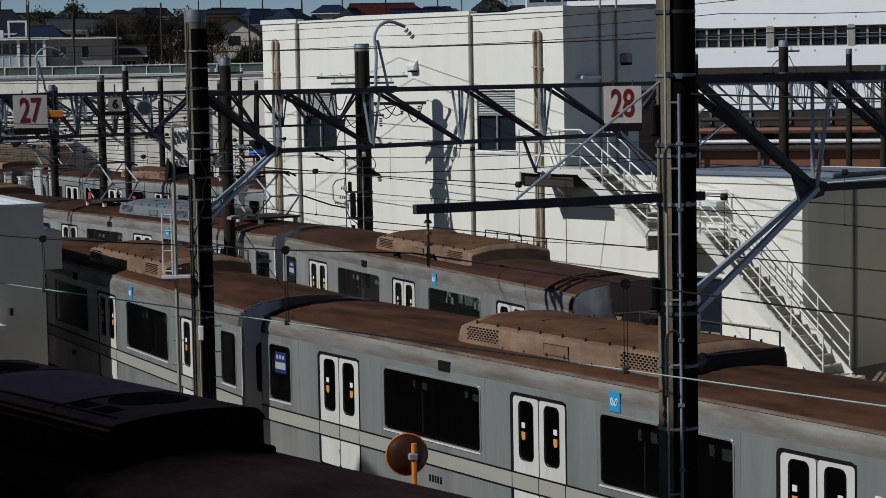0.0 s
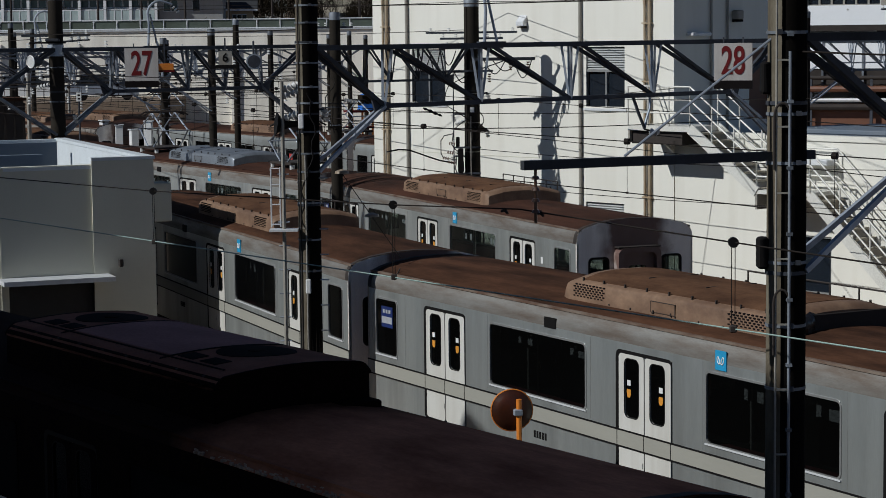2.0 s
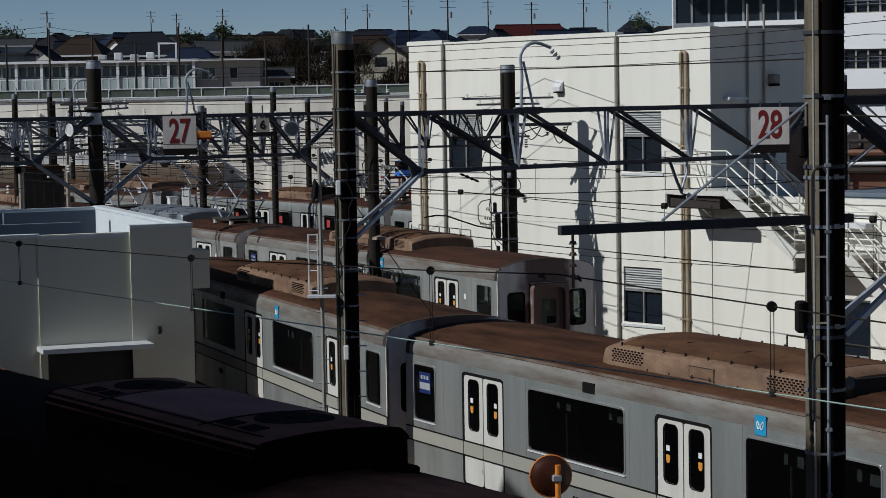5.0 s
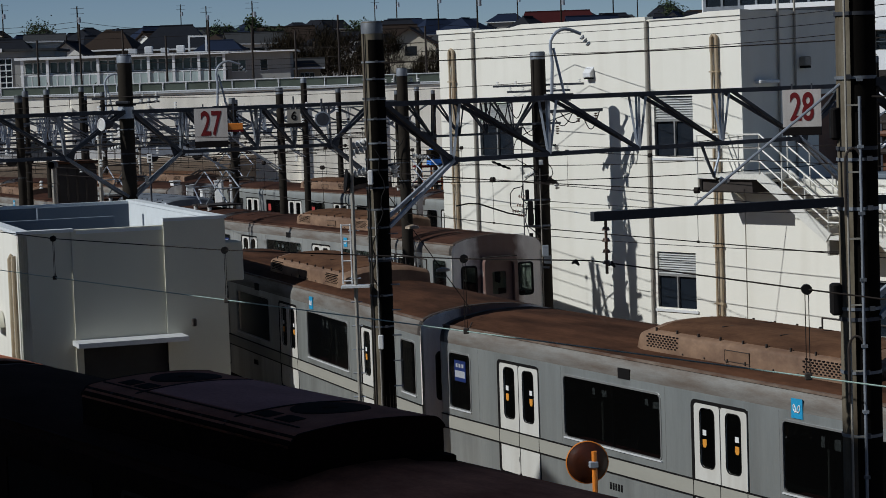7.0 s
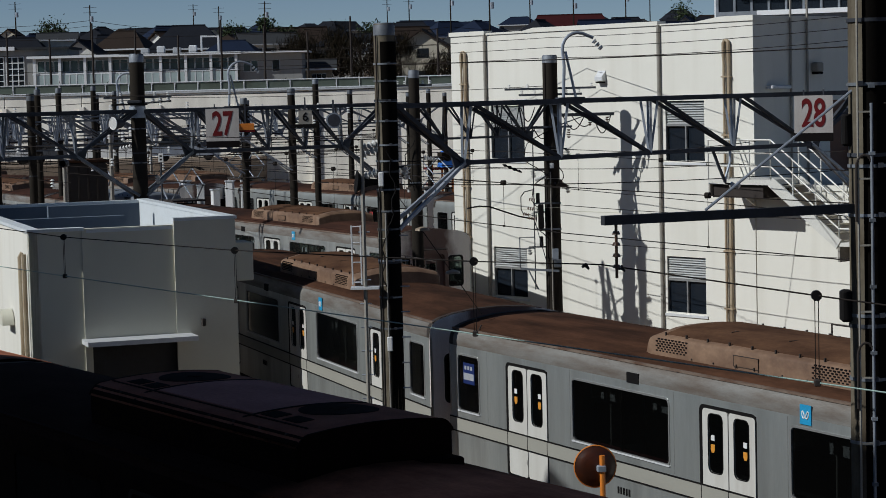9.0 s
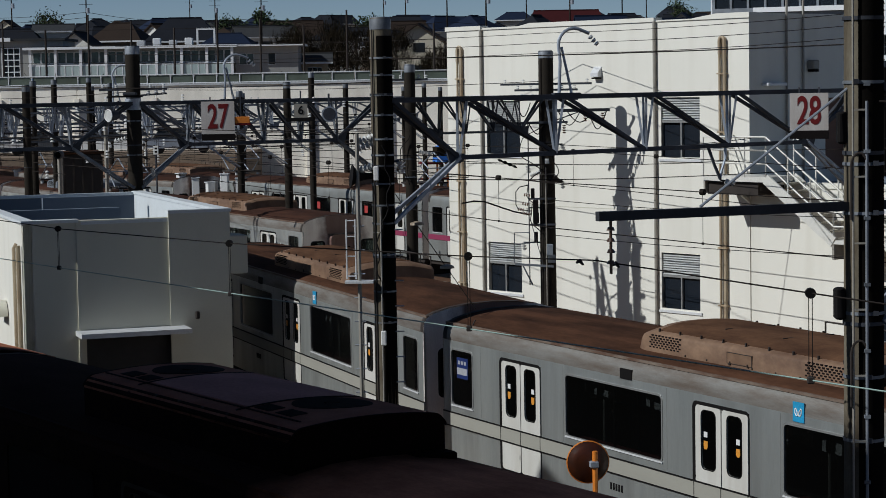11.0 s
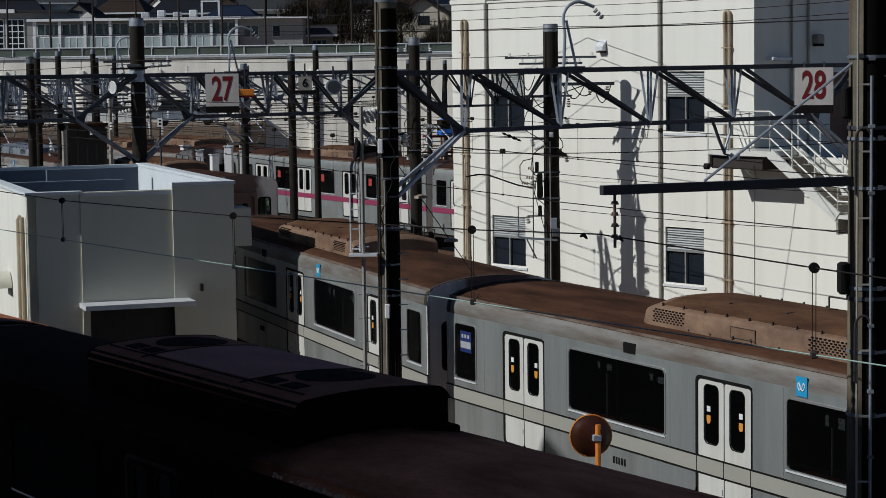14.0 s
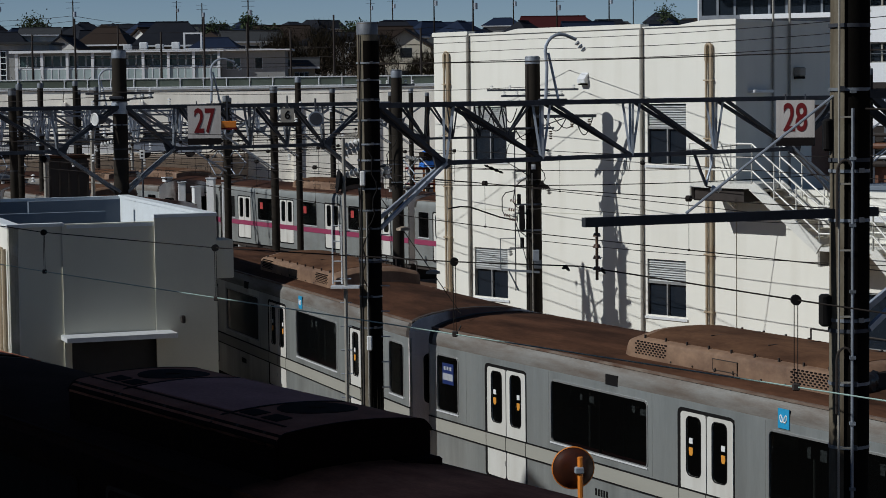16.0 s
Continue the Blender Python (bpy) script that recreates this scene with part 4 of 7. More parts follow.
def make_depot():
    b = thing("depot_building", FRONT, "cream-painted flat-roofed depot building, sunlit front", "building", kind="structure")
    wins = [(-2.46, -0.94, 5.60, 6.60, 7.22), (4.98, 6.46, 5.60, 6.60, 7.28), (-2.46, -0.94, 1.35, 2.22, 2.86), (4.95, 6.43, 1.30, 2.22, 2.88)]
    holes = [(a, c, z0, z1) for a, c, z0, zm, z1 in wins]
    part("wall_front", Shape().plate((DEPOT_L, DEPOT_R), (0, DEPOT_TOP), holes, 0, 0.25), CREAM, b)
    for a, c, z0, zm, z1 in wins:
        louvre_window(b, a, c, z0, zm, z1, 0.06)
    part("wall_side", Shape().plate((0.25, 5.0), (0, DEPOT_TOP), [(3.2, 4.1, 5.2, 7.2)], 0, 0.25).moved(Matrix.Translation((DEPOT_R, 0, 0)) @ Matrix.Rotation(radians(90), 4, "Z")), CREAM, b)
    part("door", Shape().box(DEPOT_R - 0.15, DEPOT_R - 0.08, 3.2, 4.1, 5.2, 7.2), DOOR_BROWN, b, "brown steel door")
    part("wall_side", Shape().box(DEPOT_L, DEPOT_L + 0.25, 0.25, 5.0, 0, DEPOT_TOP), CREAM, b)
    part("wall_back", Shape().box(DEPOT_L, DEPOT_R, 4.75, 5.0, 0, DEPOT_TOP - 0.02), CREAM, b)
    part("roof", Shape().box(DEPOT_L + 0.2, DEPOT_R - 0.2, 0.2, 4.8, DEPOT_TOP - 0.45, DEPOT_TOP - 0.25), ROOF_BLUE, b)
    for x0, x1, y0, y1 in ((DEPOT_L - 0.04, DEPOT_L + 0.30, 0.3, 5.04), (DEPOT_R - 0.30, DEPOT_R + 0.04, 0.3, 5.04)):
        part("coping", Shape().box(x0, x1, y0, y1, DEPOT_TOP, DEPOT_TOP + 0.09), CREAM, b)
    for run in (((DEPOT_L - 0.04, 0.10), (-2.66, 0.10)), ((-2.56, 0.03), (-0.92, 0.03), (-0.42, 0.11), (4.76, 0.09)), ((4.86, 0.01), (6.2, 0.01), (7.1, 0.12), (DEPOT_R + 0.04, 0.12))):
        cp, n = Shape(), len(run)
        cp.add([(x, y, DEPOT_TOP + z * e - 0.03 * (1 - e)) for y in (-0.04, 0.30) for e in (0, 1) for x, z in run],
               [(k, k + 1, n + k + 1, n + k) for k in range(n - 1)] + [(n + k, n + k + 1, 3 * n + k + 1, 3 * n + k) for k in range(n - 1)] + [(2 * n + k + 1, 2 * n + k, 3 * n + k, 3 * n + k + 1) for k in range(n - 1)]
               + [(0, n, 3 * n, 2 * n), (n - 1, 3 * n - 1, 4 * n - 1, 2 * n - 1)])
        part("coping", cp, CREAM, b)
    for x in (-2.62, 4.80):
        part("downpipe", Shape().tube([(x, -0.06, 0), (x, -0.06, DEPOT_TOP - 0.02)], 0.052, 10), PIPE_GREY, b, smooth=True)
    for x in (-3.64, 7.36):
        zt = 8.80
        arc = [(x - 0.09 * math.cos(a), -0.07, zt + 0.12 * math.sin(a)) for a in [math.pi * k / 8 for k in range(9)]]
        part("vent_pipe", Shape().tube([(x - 0.09, -0.07, zt - 0.35)] + arc + [(x + 0.09, -0.07, 0.2)], 0.05, 8), PIPE, b, "goose-neck vent pipe", True)
        part("vent_pipe", Shape().tube([(x - 0.09, -0.07, 0.2), (x - 0.09, -0.07, zt - 0.3)], 0.036, 8), PIPE, b, smooth=True)
        for k in range(5):
            z = 1.5 + k * 1.6
            part("pipe_clip", Shape().box(x - 0.16, x + 0.16, -0.12, 0, z, z + 0.04), PIPE, b)
    hood = Shape().add([(2.32, 0, 8.20), (2.62, 0, 8.20), (2.62, -0.17, 8.02), (2.32, -0.17, 8.02), (2.32, 0, 7.88), (2.62, 0, 7.88), (2.62, -0.17, 7.90), (2.32, -0.17, 7.90)],
                       [(0, 1, 2, 3), (3, 2, 6, 7), (0, 3, 7, 4), (1, 5, 6, 2)])
    part("vent_hood", hood, TRIM, b, "small white vent hood")
    part("vent_dark", Shape().box(2.34, 2.60, -0.15, 0.0, 7.84, 7.88), GRILLE, b)
    for y, z in ((1.5, 8.2), (2.2, 7.0)):
        part("side_conduit", Shape().tube([(DEPOT_R + 0.05, y, 4), (DEPOT_R + 0.05, y, 10.2)], 0.035, 6), PIPE_GREY, b)
    part("side_vent_hood", Shape().chamfer_box(DEPOT_R, DEPOT_R + 0.26, 2.40, 2.66, 8.0, 8.26, 0.03), PIPE_GREY, b)
    part("side_vent_dark", Shape().box(DEPOT_R + 0.02, DEPOT_R + 0.24, 2.42, 2.64, 7.93, 8.0), GRILLE, b)
    part("side_lamp", Shape().chamfer_box(DEPOT_R, DEPOT_R + 0.25, 0.5, 1.3, 7.55, 7.65, 0.02), TRIM, b)
    for z in (4.05, ):
        part("joint_line", Shape().box(DEPOT_L, DEPOT_R, -0.006, 0, z, z + 0.02), GREY_WALL, b)
    return b


make_depot()


def make_annex():
    a = thing("annex_building", FRONT, "low cream-painted annex beside the depot building", "building", kind="structure")
    part("wall_front", Shape().plate((8.30, 16.1), (0, 4.85), [(11.6, 13.6, 0.9, 2.4)], 0.02, 0.27), CREAM, a)
    wd = part("window", Shape().ring(2.0, 1.5, 0.01, (1.9, 1.4), 0.01, 0.06, 0.12, 12.6, 1.65), RIM, a)
    part("pane", Shape().box(11.6, 13.6, 0.12, 0.13, 0.9, 2.4), HOUSE_GLASS, wd)
    part("dark_reveal", Shape().box(11.6, 13.6, 0.16, 0.24, 0.9, 2.4), SHUTTER_DARK, wd)
    # Side turned from the sun: shade is in the greyer tone.
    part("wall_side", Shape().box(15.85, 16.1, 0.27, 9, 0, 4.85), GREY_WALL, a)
    part("wall_back", Shape().box(8.35, 15.85, 8.75, 9, 0, 4.85), CREAM, a)
    part("roof", Shape().box(8.35, 16.0, 0.2, 8.9, 4.75, 4.84), ROOF_BLUE, a)
    part("coping", Shape().box(8.35, 16.14, -0.02, 0.32, 4.85, 4.99), CREAM, a)
    part("canopy", Shape().chamfer_box(12.6, 13.8, -0.45, 0.02, 4.25, 4.4, 0.02), TRIM, a)
    part("downpipe", Shape().tube([(16.16, 2.3, 0), (16.16, 2.3, 4.8)], 0.05, 8), PIPE_GREY, a)
    part("side_vent_hood", Shape().chamfer_box(16.1, 16.35, 4.0, 4.4, 3.0, 3.4, 0.03), PIPE_GREY, a)
    part("tank", Shape().chamfer_box(9.5, 15.0, 3.0, 6.0, 4.84, 4.98, 0.03), ROOF_BLUE, a, "blue-grey rooftop plant")
    r = thing("store_building", FRONT, "white low store building at the end of the yard", "building", kind="structure")
    part("wall_front", Shape().box(18.9, 26, 1.0, 1.25, 0, 5.6), CREAM, r)
    # Greyer than the front, with the side's shade in the colour.
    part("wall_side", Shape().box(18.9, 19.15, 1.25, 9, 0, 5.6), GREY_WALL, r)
    part("roof", Shape().box(18.8, 26, 0.9, 9, 5.6, 5.75), ROOF_BLUE, r)


make_annex()


def make_stairs():
    """Outside steel stairs: platform, two flights with a landing, tube railings."""
    st = thing("outside_staircase", FRONT @ Matrix.Translation((0.28, 0, 0)), "white-painted steel outside staircase on the depot front", "staircase", kind="structure")
    y0, y1 = -1.25, -0.12

    def rail_run(pts, y, post_step, heights=(1.05, 0.70, 0.35)):
        s = Shape()
        for h in heights:
            s.tube([(x, y, z + h) for x, z in pts], 0.024, 6)
        part("handrail", s, STAIR_PAINT, st, smooth=True)
        for (xa, za), (xb, zb) in zip(pts, pts[1:]):
            n = max(1, round(abs(xb - xa) / post_step))
            for k in range(n + 1):
                x, z = xa + (xb - xa) * k / n, za + (zb - za) * k / n
                part("post", Shape().tube([(x, y, z), (x, y, z + 1.05)], 0.022, 6), STAIR_PAINT, st)

    def flight(xa, za, xb, zb, n):
        for y in (y0, y1):
            part("stringer", Shape().bar((xa, y, za - 0.05), (xb, y, zb - 0.05), 0.05, 0.28), STAIR_PAINT, st)
        for k in range(n):
            x, z = xa + (xb - xa) * (k + 0.5) / n, za + (zb - za) * (k + 1) / n
            part("tread", Shape().box(x - 0.14, x + 0.14, y0 + 0.03, y1 - 0.03, z - 0.02, z + 0.03), TREAD, st)
        for y in (y0, y1):
            rail_run([(xa, za), (xb, zb)], y, 0.85)
    zt, zm = 5.18, 3.62
    part("platform", Shape().box(7.45, 9.65, y0, -0.02, zt - 0.14, zt), STAIR_PAINT, st)
    part("platform_beam", Shape().box(7.45, 7.51, y0, 0, zt - 0.45, zt - 0.14), PIPE_GREY, st)
    part("bracket_box", Shape().box(7.51, 9.3, y0 + 0.1, -0.1, zt - 0.50, zt - 0.16), UNDER, st)
    rail_run([(7.45, zt), (9.65, zt)], y0, 0.75)
    s = Shape()
    for h in (1.05, 0.7, 0.35):
        s.tube([(7.45, y0, zt + h), (7.45, -0.02, zt + h)], 0.024, 6)
    part("handrail", s, STAIR_PAINT, st)
    flight(9.65, zt, 11.9, zm, 8)
    part("landing", Shape().box(11.9, 13.6, y0, y1, zm - 0.1, zm), STAIR_PAINT, st)
    part("landing_beam", Shape().box(11.85, 11.92, y0, y1, zm - 0.5, zm - 0.1), PIPE_GREY, st)
    part("landing_frame", Shape().box(11.95, 13.0, y0 + 0.5, y0 + 0.6, zm - 0.5, zm - 0.1), UNDER, st)
    rail_run([(11.9, zm), (13.6, zm)], y0, 1.1)
    rail_run([(11.9, zm), (13.6, zm)], y1, 1.1)
    flight(13.6, zm, 17.3, 0.25, 15)
    for x in (8.0, 9.4, 12.1, 13.3):
        z = zt if x < 10 else zm
        part("wall_bracket", Shape().bar((x, -0.01, z - 0.75), (x, y0 + 0.25, z - 0.12), 0.07), STAIR_PAINT, st)
    part("foot_plate", Shape().box(17.15, 17.75, y0, y1, 0, 0.25), STAIR_PAINT, st)


make_stairs()


# ---- the office block across the yard ----
def make_office():
    b = thing("office_block", pose(9.0, 112.5, 0, 0, 0, -21), "white office block with ribbon windows over a dark undercroft", "building", kind="structure")
    bays = [(0.85 + 4.1 * k, 4.6 + 4.1 * k) for k in range(9)]
    for z0, z1 in ((7.9, 10.75), (10.75, 16.0)):
        hl = [(a, c, z0 + (1.0 if z0 < 10 else 1.0), z0 + (2.02 if z0 < 10 else 2.0)) for a, c in bays]
        part("wall_front", Shape().plate((0, 37), (z0, z1), hl, 0, 0.3), OFFICE_WHITE, b)
        for a, c, w0, w1 in hl:
            w = part("window", Shape().plate((a, c), (w0, w1), [(a + 0.05 + (c - a) * k / 6, a - 0.05 + (c - a) * (k + 1) / 6, w0 + 0.05, w1 - 0.05) for k in range(6)], 0.12, 0.18), PIPE_GREY, b)
            part("pane", Shape().box(a, c, 0.2, 0.22, w0, w1), HOUSE_GLASS, w)
            part("dark_reveal", Shape().box(a, c, 0.24, 0.29, w0, w1), SHUTTER_DARK, w)
            for zz in (0.45, 0.62):
                part("guard_rail", Shape().bar((a, 0.06, w0 + zz), (c, 0.06, w0 + zz), 0.035), GALV_MID, w)
            part("pier_recess", Shape().box(c + 0.02, c + 0.33, -0.012, 0.0, w0 - 0.02, w1 + 0.06), PIPE_GREY, b)
        for k in range(18):
            for zz in (z0 + 0.78, z0 + 2.45):
                if zz < 10.7 or z0 > 10:
                    part("tie_hole", Shape().tube([(0.9 + k * 2.05, -0.01, zz), (0.9 + k * 2.05, 0.02, zz)], 0.05, 8), PIPE_GREY, b)
    gz = part("glazed_bay", Shape().plate((0.1, 7.6), (10.9, 13.6), [(0.25 + 0.92 * k, 1.05 + 0.92 * k, 11.5, 13.4) for k in range(8)], -0.10, -0.02), GALV_MID, b, "dark glazed bays with slim grey mullions")
    part("pane", Shape().box(0.15, 7.55, -0.03, -0.012, 10.95, 13.55), HOUSE_GLASS, gz)
    part("bay_sill", Shape().box(2.4, 7.7, -0.45, -0.10, 11.25, 11.5), OFFICE_WHITE, gz)
    part("bay_canopy", Shape().box(0.0, 7.7, -1.6, -0.10, 13.6, 13.8), UNDER, gz)
    part("slab", Shape().box(-0.2, 37, -0.6, 10, 7.6, 7.9), UNDER, b)
    part("wall_back", Shape().box(0, 37, 9.7, 10, 0, 16), GREY_WALL, b)
    part("wall_side", Shape().box(0, 0.3, 0.3, 9.7, 7.9, 16), WHITE, b)
    part("roof", Shape().box(0, 37, 0, 10, 16, 16.2), ROOF_BLUE, b)
    part("undercroft_wall", Shape().box(0, 37, 3, 3.3, 0, 7.6), OFFICE_WHITE, b)
    for k in range(9):
        part("column", Shape().box(0.3 + 4.1 * k, 0.8 + 4.1 * k, 0.1, 0.6, 0, 7.6), CONCRETE, b)
    part("parapet_wall", Shape().box(-6, 37, -3.0, -2.8, 5.75, 7.0), OFFICE_WHITE, b, "white parapet of a raised walkway")
    part("walkway_girder", Shape().box(-6, 37, -2.95, -2.75, 4.95, 5.72), UNDER, b)
    part("walkway_floor", Shape().box(-6, 37, -2.8, 3, 5.6, 5.75), UNDER, b)
    for k in range(22):
        part("parapet_post", Shape().bar((-5.5 + k * 2.0, -3.02, 4.95), (-5.5 + k * 2.0, -3.02, 7.05), 0.10), GALV_MID, b)
    for z, r, m in ((4.75, 0.16, DOOR_BROWN), (5.3, 0.10, UNDER), (4.2, 0.10, TRIM), (3.85, 0.16, UNDER)):
        part("service_pipe", Shape().tube([(-6, -3.4, z), (37, -3.4, z)], r, 8), m, b)
    for k in range(14):
        part("pipe_post", Shape().bar((-5 + k * 3.0, -3.4, 0), (-5 + k * 3.0, -3.4, 5.4), 0.14), GALV_DARK, b)
    part("low_wall", Shape().box(-6, 37, -3.1, -2.9, 0, 4.0), DOOR_BROWN, b, "brown sheet wall under the walkway")


make_office()


# ---- the small flat-roofed hut beside the tracks ----
def make_hut():
    b = thing("signal_hut", pose(-10.96, 44.2, 0, 0, 0, 22.3), "grey-white flat-roofed hut with raised parapet", "building", kind="structure")
    L, D, T = 4.47, 9.5, 4.98
    # Front is toned grey for shade, the sunny side wall stays cream.
    part("wall_front", Shape().plate((0, L), (0, T), [(1.28, 3.14, 0, 2.44)], 0, 0.2), GREY_WALL, b)
    part("doorway", Shape().box(1.28, 3.14, 0.15, 0.19, 0, 2.44), SHUTTER_DARK, b, "dark doorway under a canopy")
    part("wall_side", Shape().plate((0, D), (0, T), [(2.0, 3.4, 1.2, 2.9)], 0, 0.2).moved(Matrix.Rotation(radians(-90), 4, "Z") @ Matrix.Translation((-D, 0, 0))), CREAM, b)
    part("side_window", Shape().box(0.14, 0.18, D - 3.4, D - 2.0, 1.2, 2.9), HOUSE_GLASS, b)
    part("wall_side", Shape().box(L - 0.2, L, 0.2, D, 0, T), GREY_WALL, b)
    part("wall_back", Shape().box(0.2, L - 0.2, D - 0.2, D, 0, T), GREY_WALL, b)
    part("roof", Shape().box(0.2, L - 0.2, 0.2, D - 0.2, T - 0.75, T - 0.6), ROOF_BLUE, b)
    part("roof_upstand", Shape().box(0.25, L - 1.5, 4.6, 4.85, T - 0.6, T + 0.0), ROOF_BLUE, b)
    part("roof_upstand", Shape().box(1.6, L - 0.6, 7.4, 7.6, T - 0.6, T + 0.14), ROOF_BLUE, b)
    part("roof_hatch", Shape().chamfer_box(1.2, 2.0, 2.4, 3.4, T - 0.6, T - 0.25, 0.03), TRIM, b)
    for x0, x1, y0, y1, z in ((-0.04, 1.17, -0.04, 0.24, T), (1.17, 3.11, -0.01, 0.22, T - 0.05), (3.11, L + 0.04, -0.05, 0.24, T + 0.12), (-0.04, 0.24, 0.24, D, T), (L - 0.24, L + 0.04, 0.24, D, T + 0.12), (0.24, L - 0.24, D - 0.24, D, T + 0.1)):
        part("parapet_cap", Shape().box(x0, x1, y0, y1, z - 0.04, z + 0.03), COPING, b)
    part("raised_parapet", Shape().box(3.15, L, 0.0, 0.2, T - 0.002, T + 0.08), GREY_WALL, b)
    part("raised_parapet", Shape().box(L - 0.2, L, 0.2, D, T - 0.002, T + 0.08), GREY_WALL, b)
    part("raised_parapet", Shape().box(0.2, L - 0.2, D - 0.2, D, T - 0.002, T + 0.06), GREY_WALL, b)
    # Thin lining whose pale tone carries the sunlight on this inner face.
    part("parapet_lining", Shape().box(L - 0.225, L - 0.203, 0.2, D - 0.2, T - 0.6, T + 0.075), COPING, b, "inner face of the parapet paled as sunlit")
    part("parapet_lining", Shape().box(0.2, L - 0.23, D - 0.225, D - 0.203, T - 0.6, T + 0.05), ROOF_BLUE, b)
    part("pilaster", Shape().box(3.11, L, -0.05, 0, 0, T + 0.075), GREY_WALL, b)
    part("pilaster", Shape().box(1.12, 1.22, -0.03, 0, 0, T), GREY_WALL, b)
    part("canopy", Shape().box(1.05, 3.42, -0.75, 0, 2.52, 2.62), TRIM, b, "thin white canopy")
    part("side_duct", Shape().chamfer_box(L, L + 0.5, 0.4, 1.2, 3.65, 4.5, 0.02), GREY_WALL, b)
    part("downpipe", Shape().tube([(-0.08, 0.25, 0), (-0.08, 0.25, T - 0.5)], 0.05, 8), PIPE, b, smooth=True)
    part("downpipe", Shape().tube([(-0.08, 0.9, 0), (-0.08, 0.9, T - 0.6), (-0.02, 0.9, T - 0.5)], 0.04, 8), PIPE, b, smooth=True)
    hood = [(0.42 * math.cos(a), 0.34 * math.sin(a)) for a in [math.pi * k / 10 for k in range(11)]]
    part("arched_hood", Shape().extrude([(2.9 + y, 2.75 + z) for y, z in hood], -0.28, -0.02), GREY_WALL, b, "arched hood over a wall opening", True)
    part("wall_lamp", Shape().chamfer_box(3.65, 3.74, -0.12, -0.05, 2.75, 2.92, 0.015), UNDER, b)


make_hut()


# ---- tall block added out of view to shade the nearest track ----
def make_shading_block():
    b = thing("unseen_shade_block", pose(-30, -8, 0), "plain grey block added out of view to shade the yard", "building", kind="structure")
    part("wall", Shape().box(0, 14, 0, 22, 0, 19.8), GREY_WALL, b)
    part("middle_wing", Shape().box(0, 14, 22, 28, 0, 17.2), GREY_WALL, b)
    part("lower_wing", Shape().box(0, 14, 28, 36, 0, 14.5), GREY_WALL, b)
    for k in range(5):
        for j in range(6):
            part("window", Shape().box(14.0, 14.03, 1 + j * 4.4, 3.4 + j * 4.4, 1.2 + k * 2.9, 2.8 + k * 2.9), HOUSE_GLASS, b)


make_shading_block()


# ---- poles, gantries, signs ----
def concrete_pole(x, y, top, r=0.19, label="round weathered concrete catenary pole", detail=False, group="catenary poles", shade_top=0.0, start=-112):
    p = thing("catenary_pole", pose(x, y, 0), label, "pole", group)
    part("shaft", Shape().tube([(0, 0, -0.1), (0, 0, top)], [r * 1.12, r], 18), POLE_CONCRETE if shade_top else CONCRETE, p, smooth=True)
    # Half shell added on the unlit side; its black is the shade.
    if shade_top:
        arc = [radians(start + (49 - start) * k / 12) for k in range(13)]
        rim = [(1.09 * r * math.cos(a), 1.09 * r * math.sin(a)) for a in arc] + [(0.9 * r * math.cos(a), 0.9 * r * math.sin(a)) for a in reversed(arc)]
        part("shade_sleeve", Shape().extrude(rim, 0, shade_top).moved(Matrix(((0, 1, 0, 0), (0, 0, 1, 0), (1, 0, 0, 0), (0, 0, 0, 1)))), SHADE_SLEEVE, p, "black half sleeve for the pole's shaded side", smooth=True)
    part("cap", Shape().tube([(0, 0, top - 0.20), (0, 0, top - 0.02), (0, 0, top + 0.02)], [r * 1.03, r * 1.03, r * 0.9], 18), GALV_MID, p, "blue-grey cap sleeve", True)
    for z in (top - 1.35, top - 2.6, top - 4.2):
        part("steel_band", Shape().tube([(0, 0, z), (0, 0, z + 0.035)], r * (1.12 if shade_top else 1.04), 24), GALV_DARK, p, smooth=True)
    if detail:
        part("conduit", Shape().tube([(-r * 0.2, -r - 0.05, 0), (-r * 0.2, -r - 0.05, top - 3.3)], 0.017, 8), PIPE_GREY, p, smooth=True)
        part("conduit", Shape().tube([(-r * 0.75, -r * 0.75 - 0.02, 0), (-r * 0.75, -r * 0.75 - 0.02, top - 0.2)], 0.013, 8), UNDER, p, smooth=True)
        for k in range(7):
            z = 1.0 + k * 0.83
            part("conduit_clip", Shape().tube([(0, 0, z), (0, 0, z + 0.016)], r * 1.07, 18), PIPE_GREY, p)
    return p


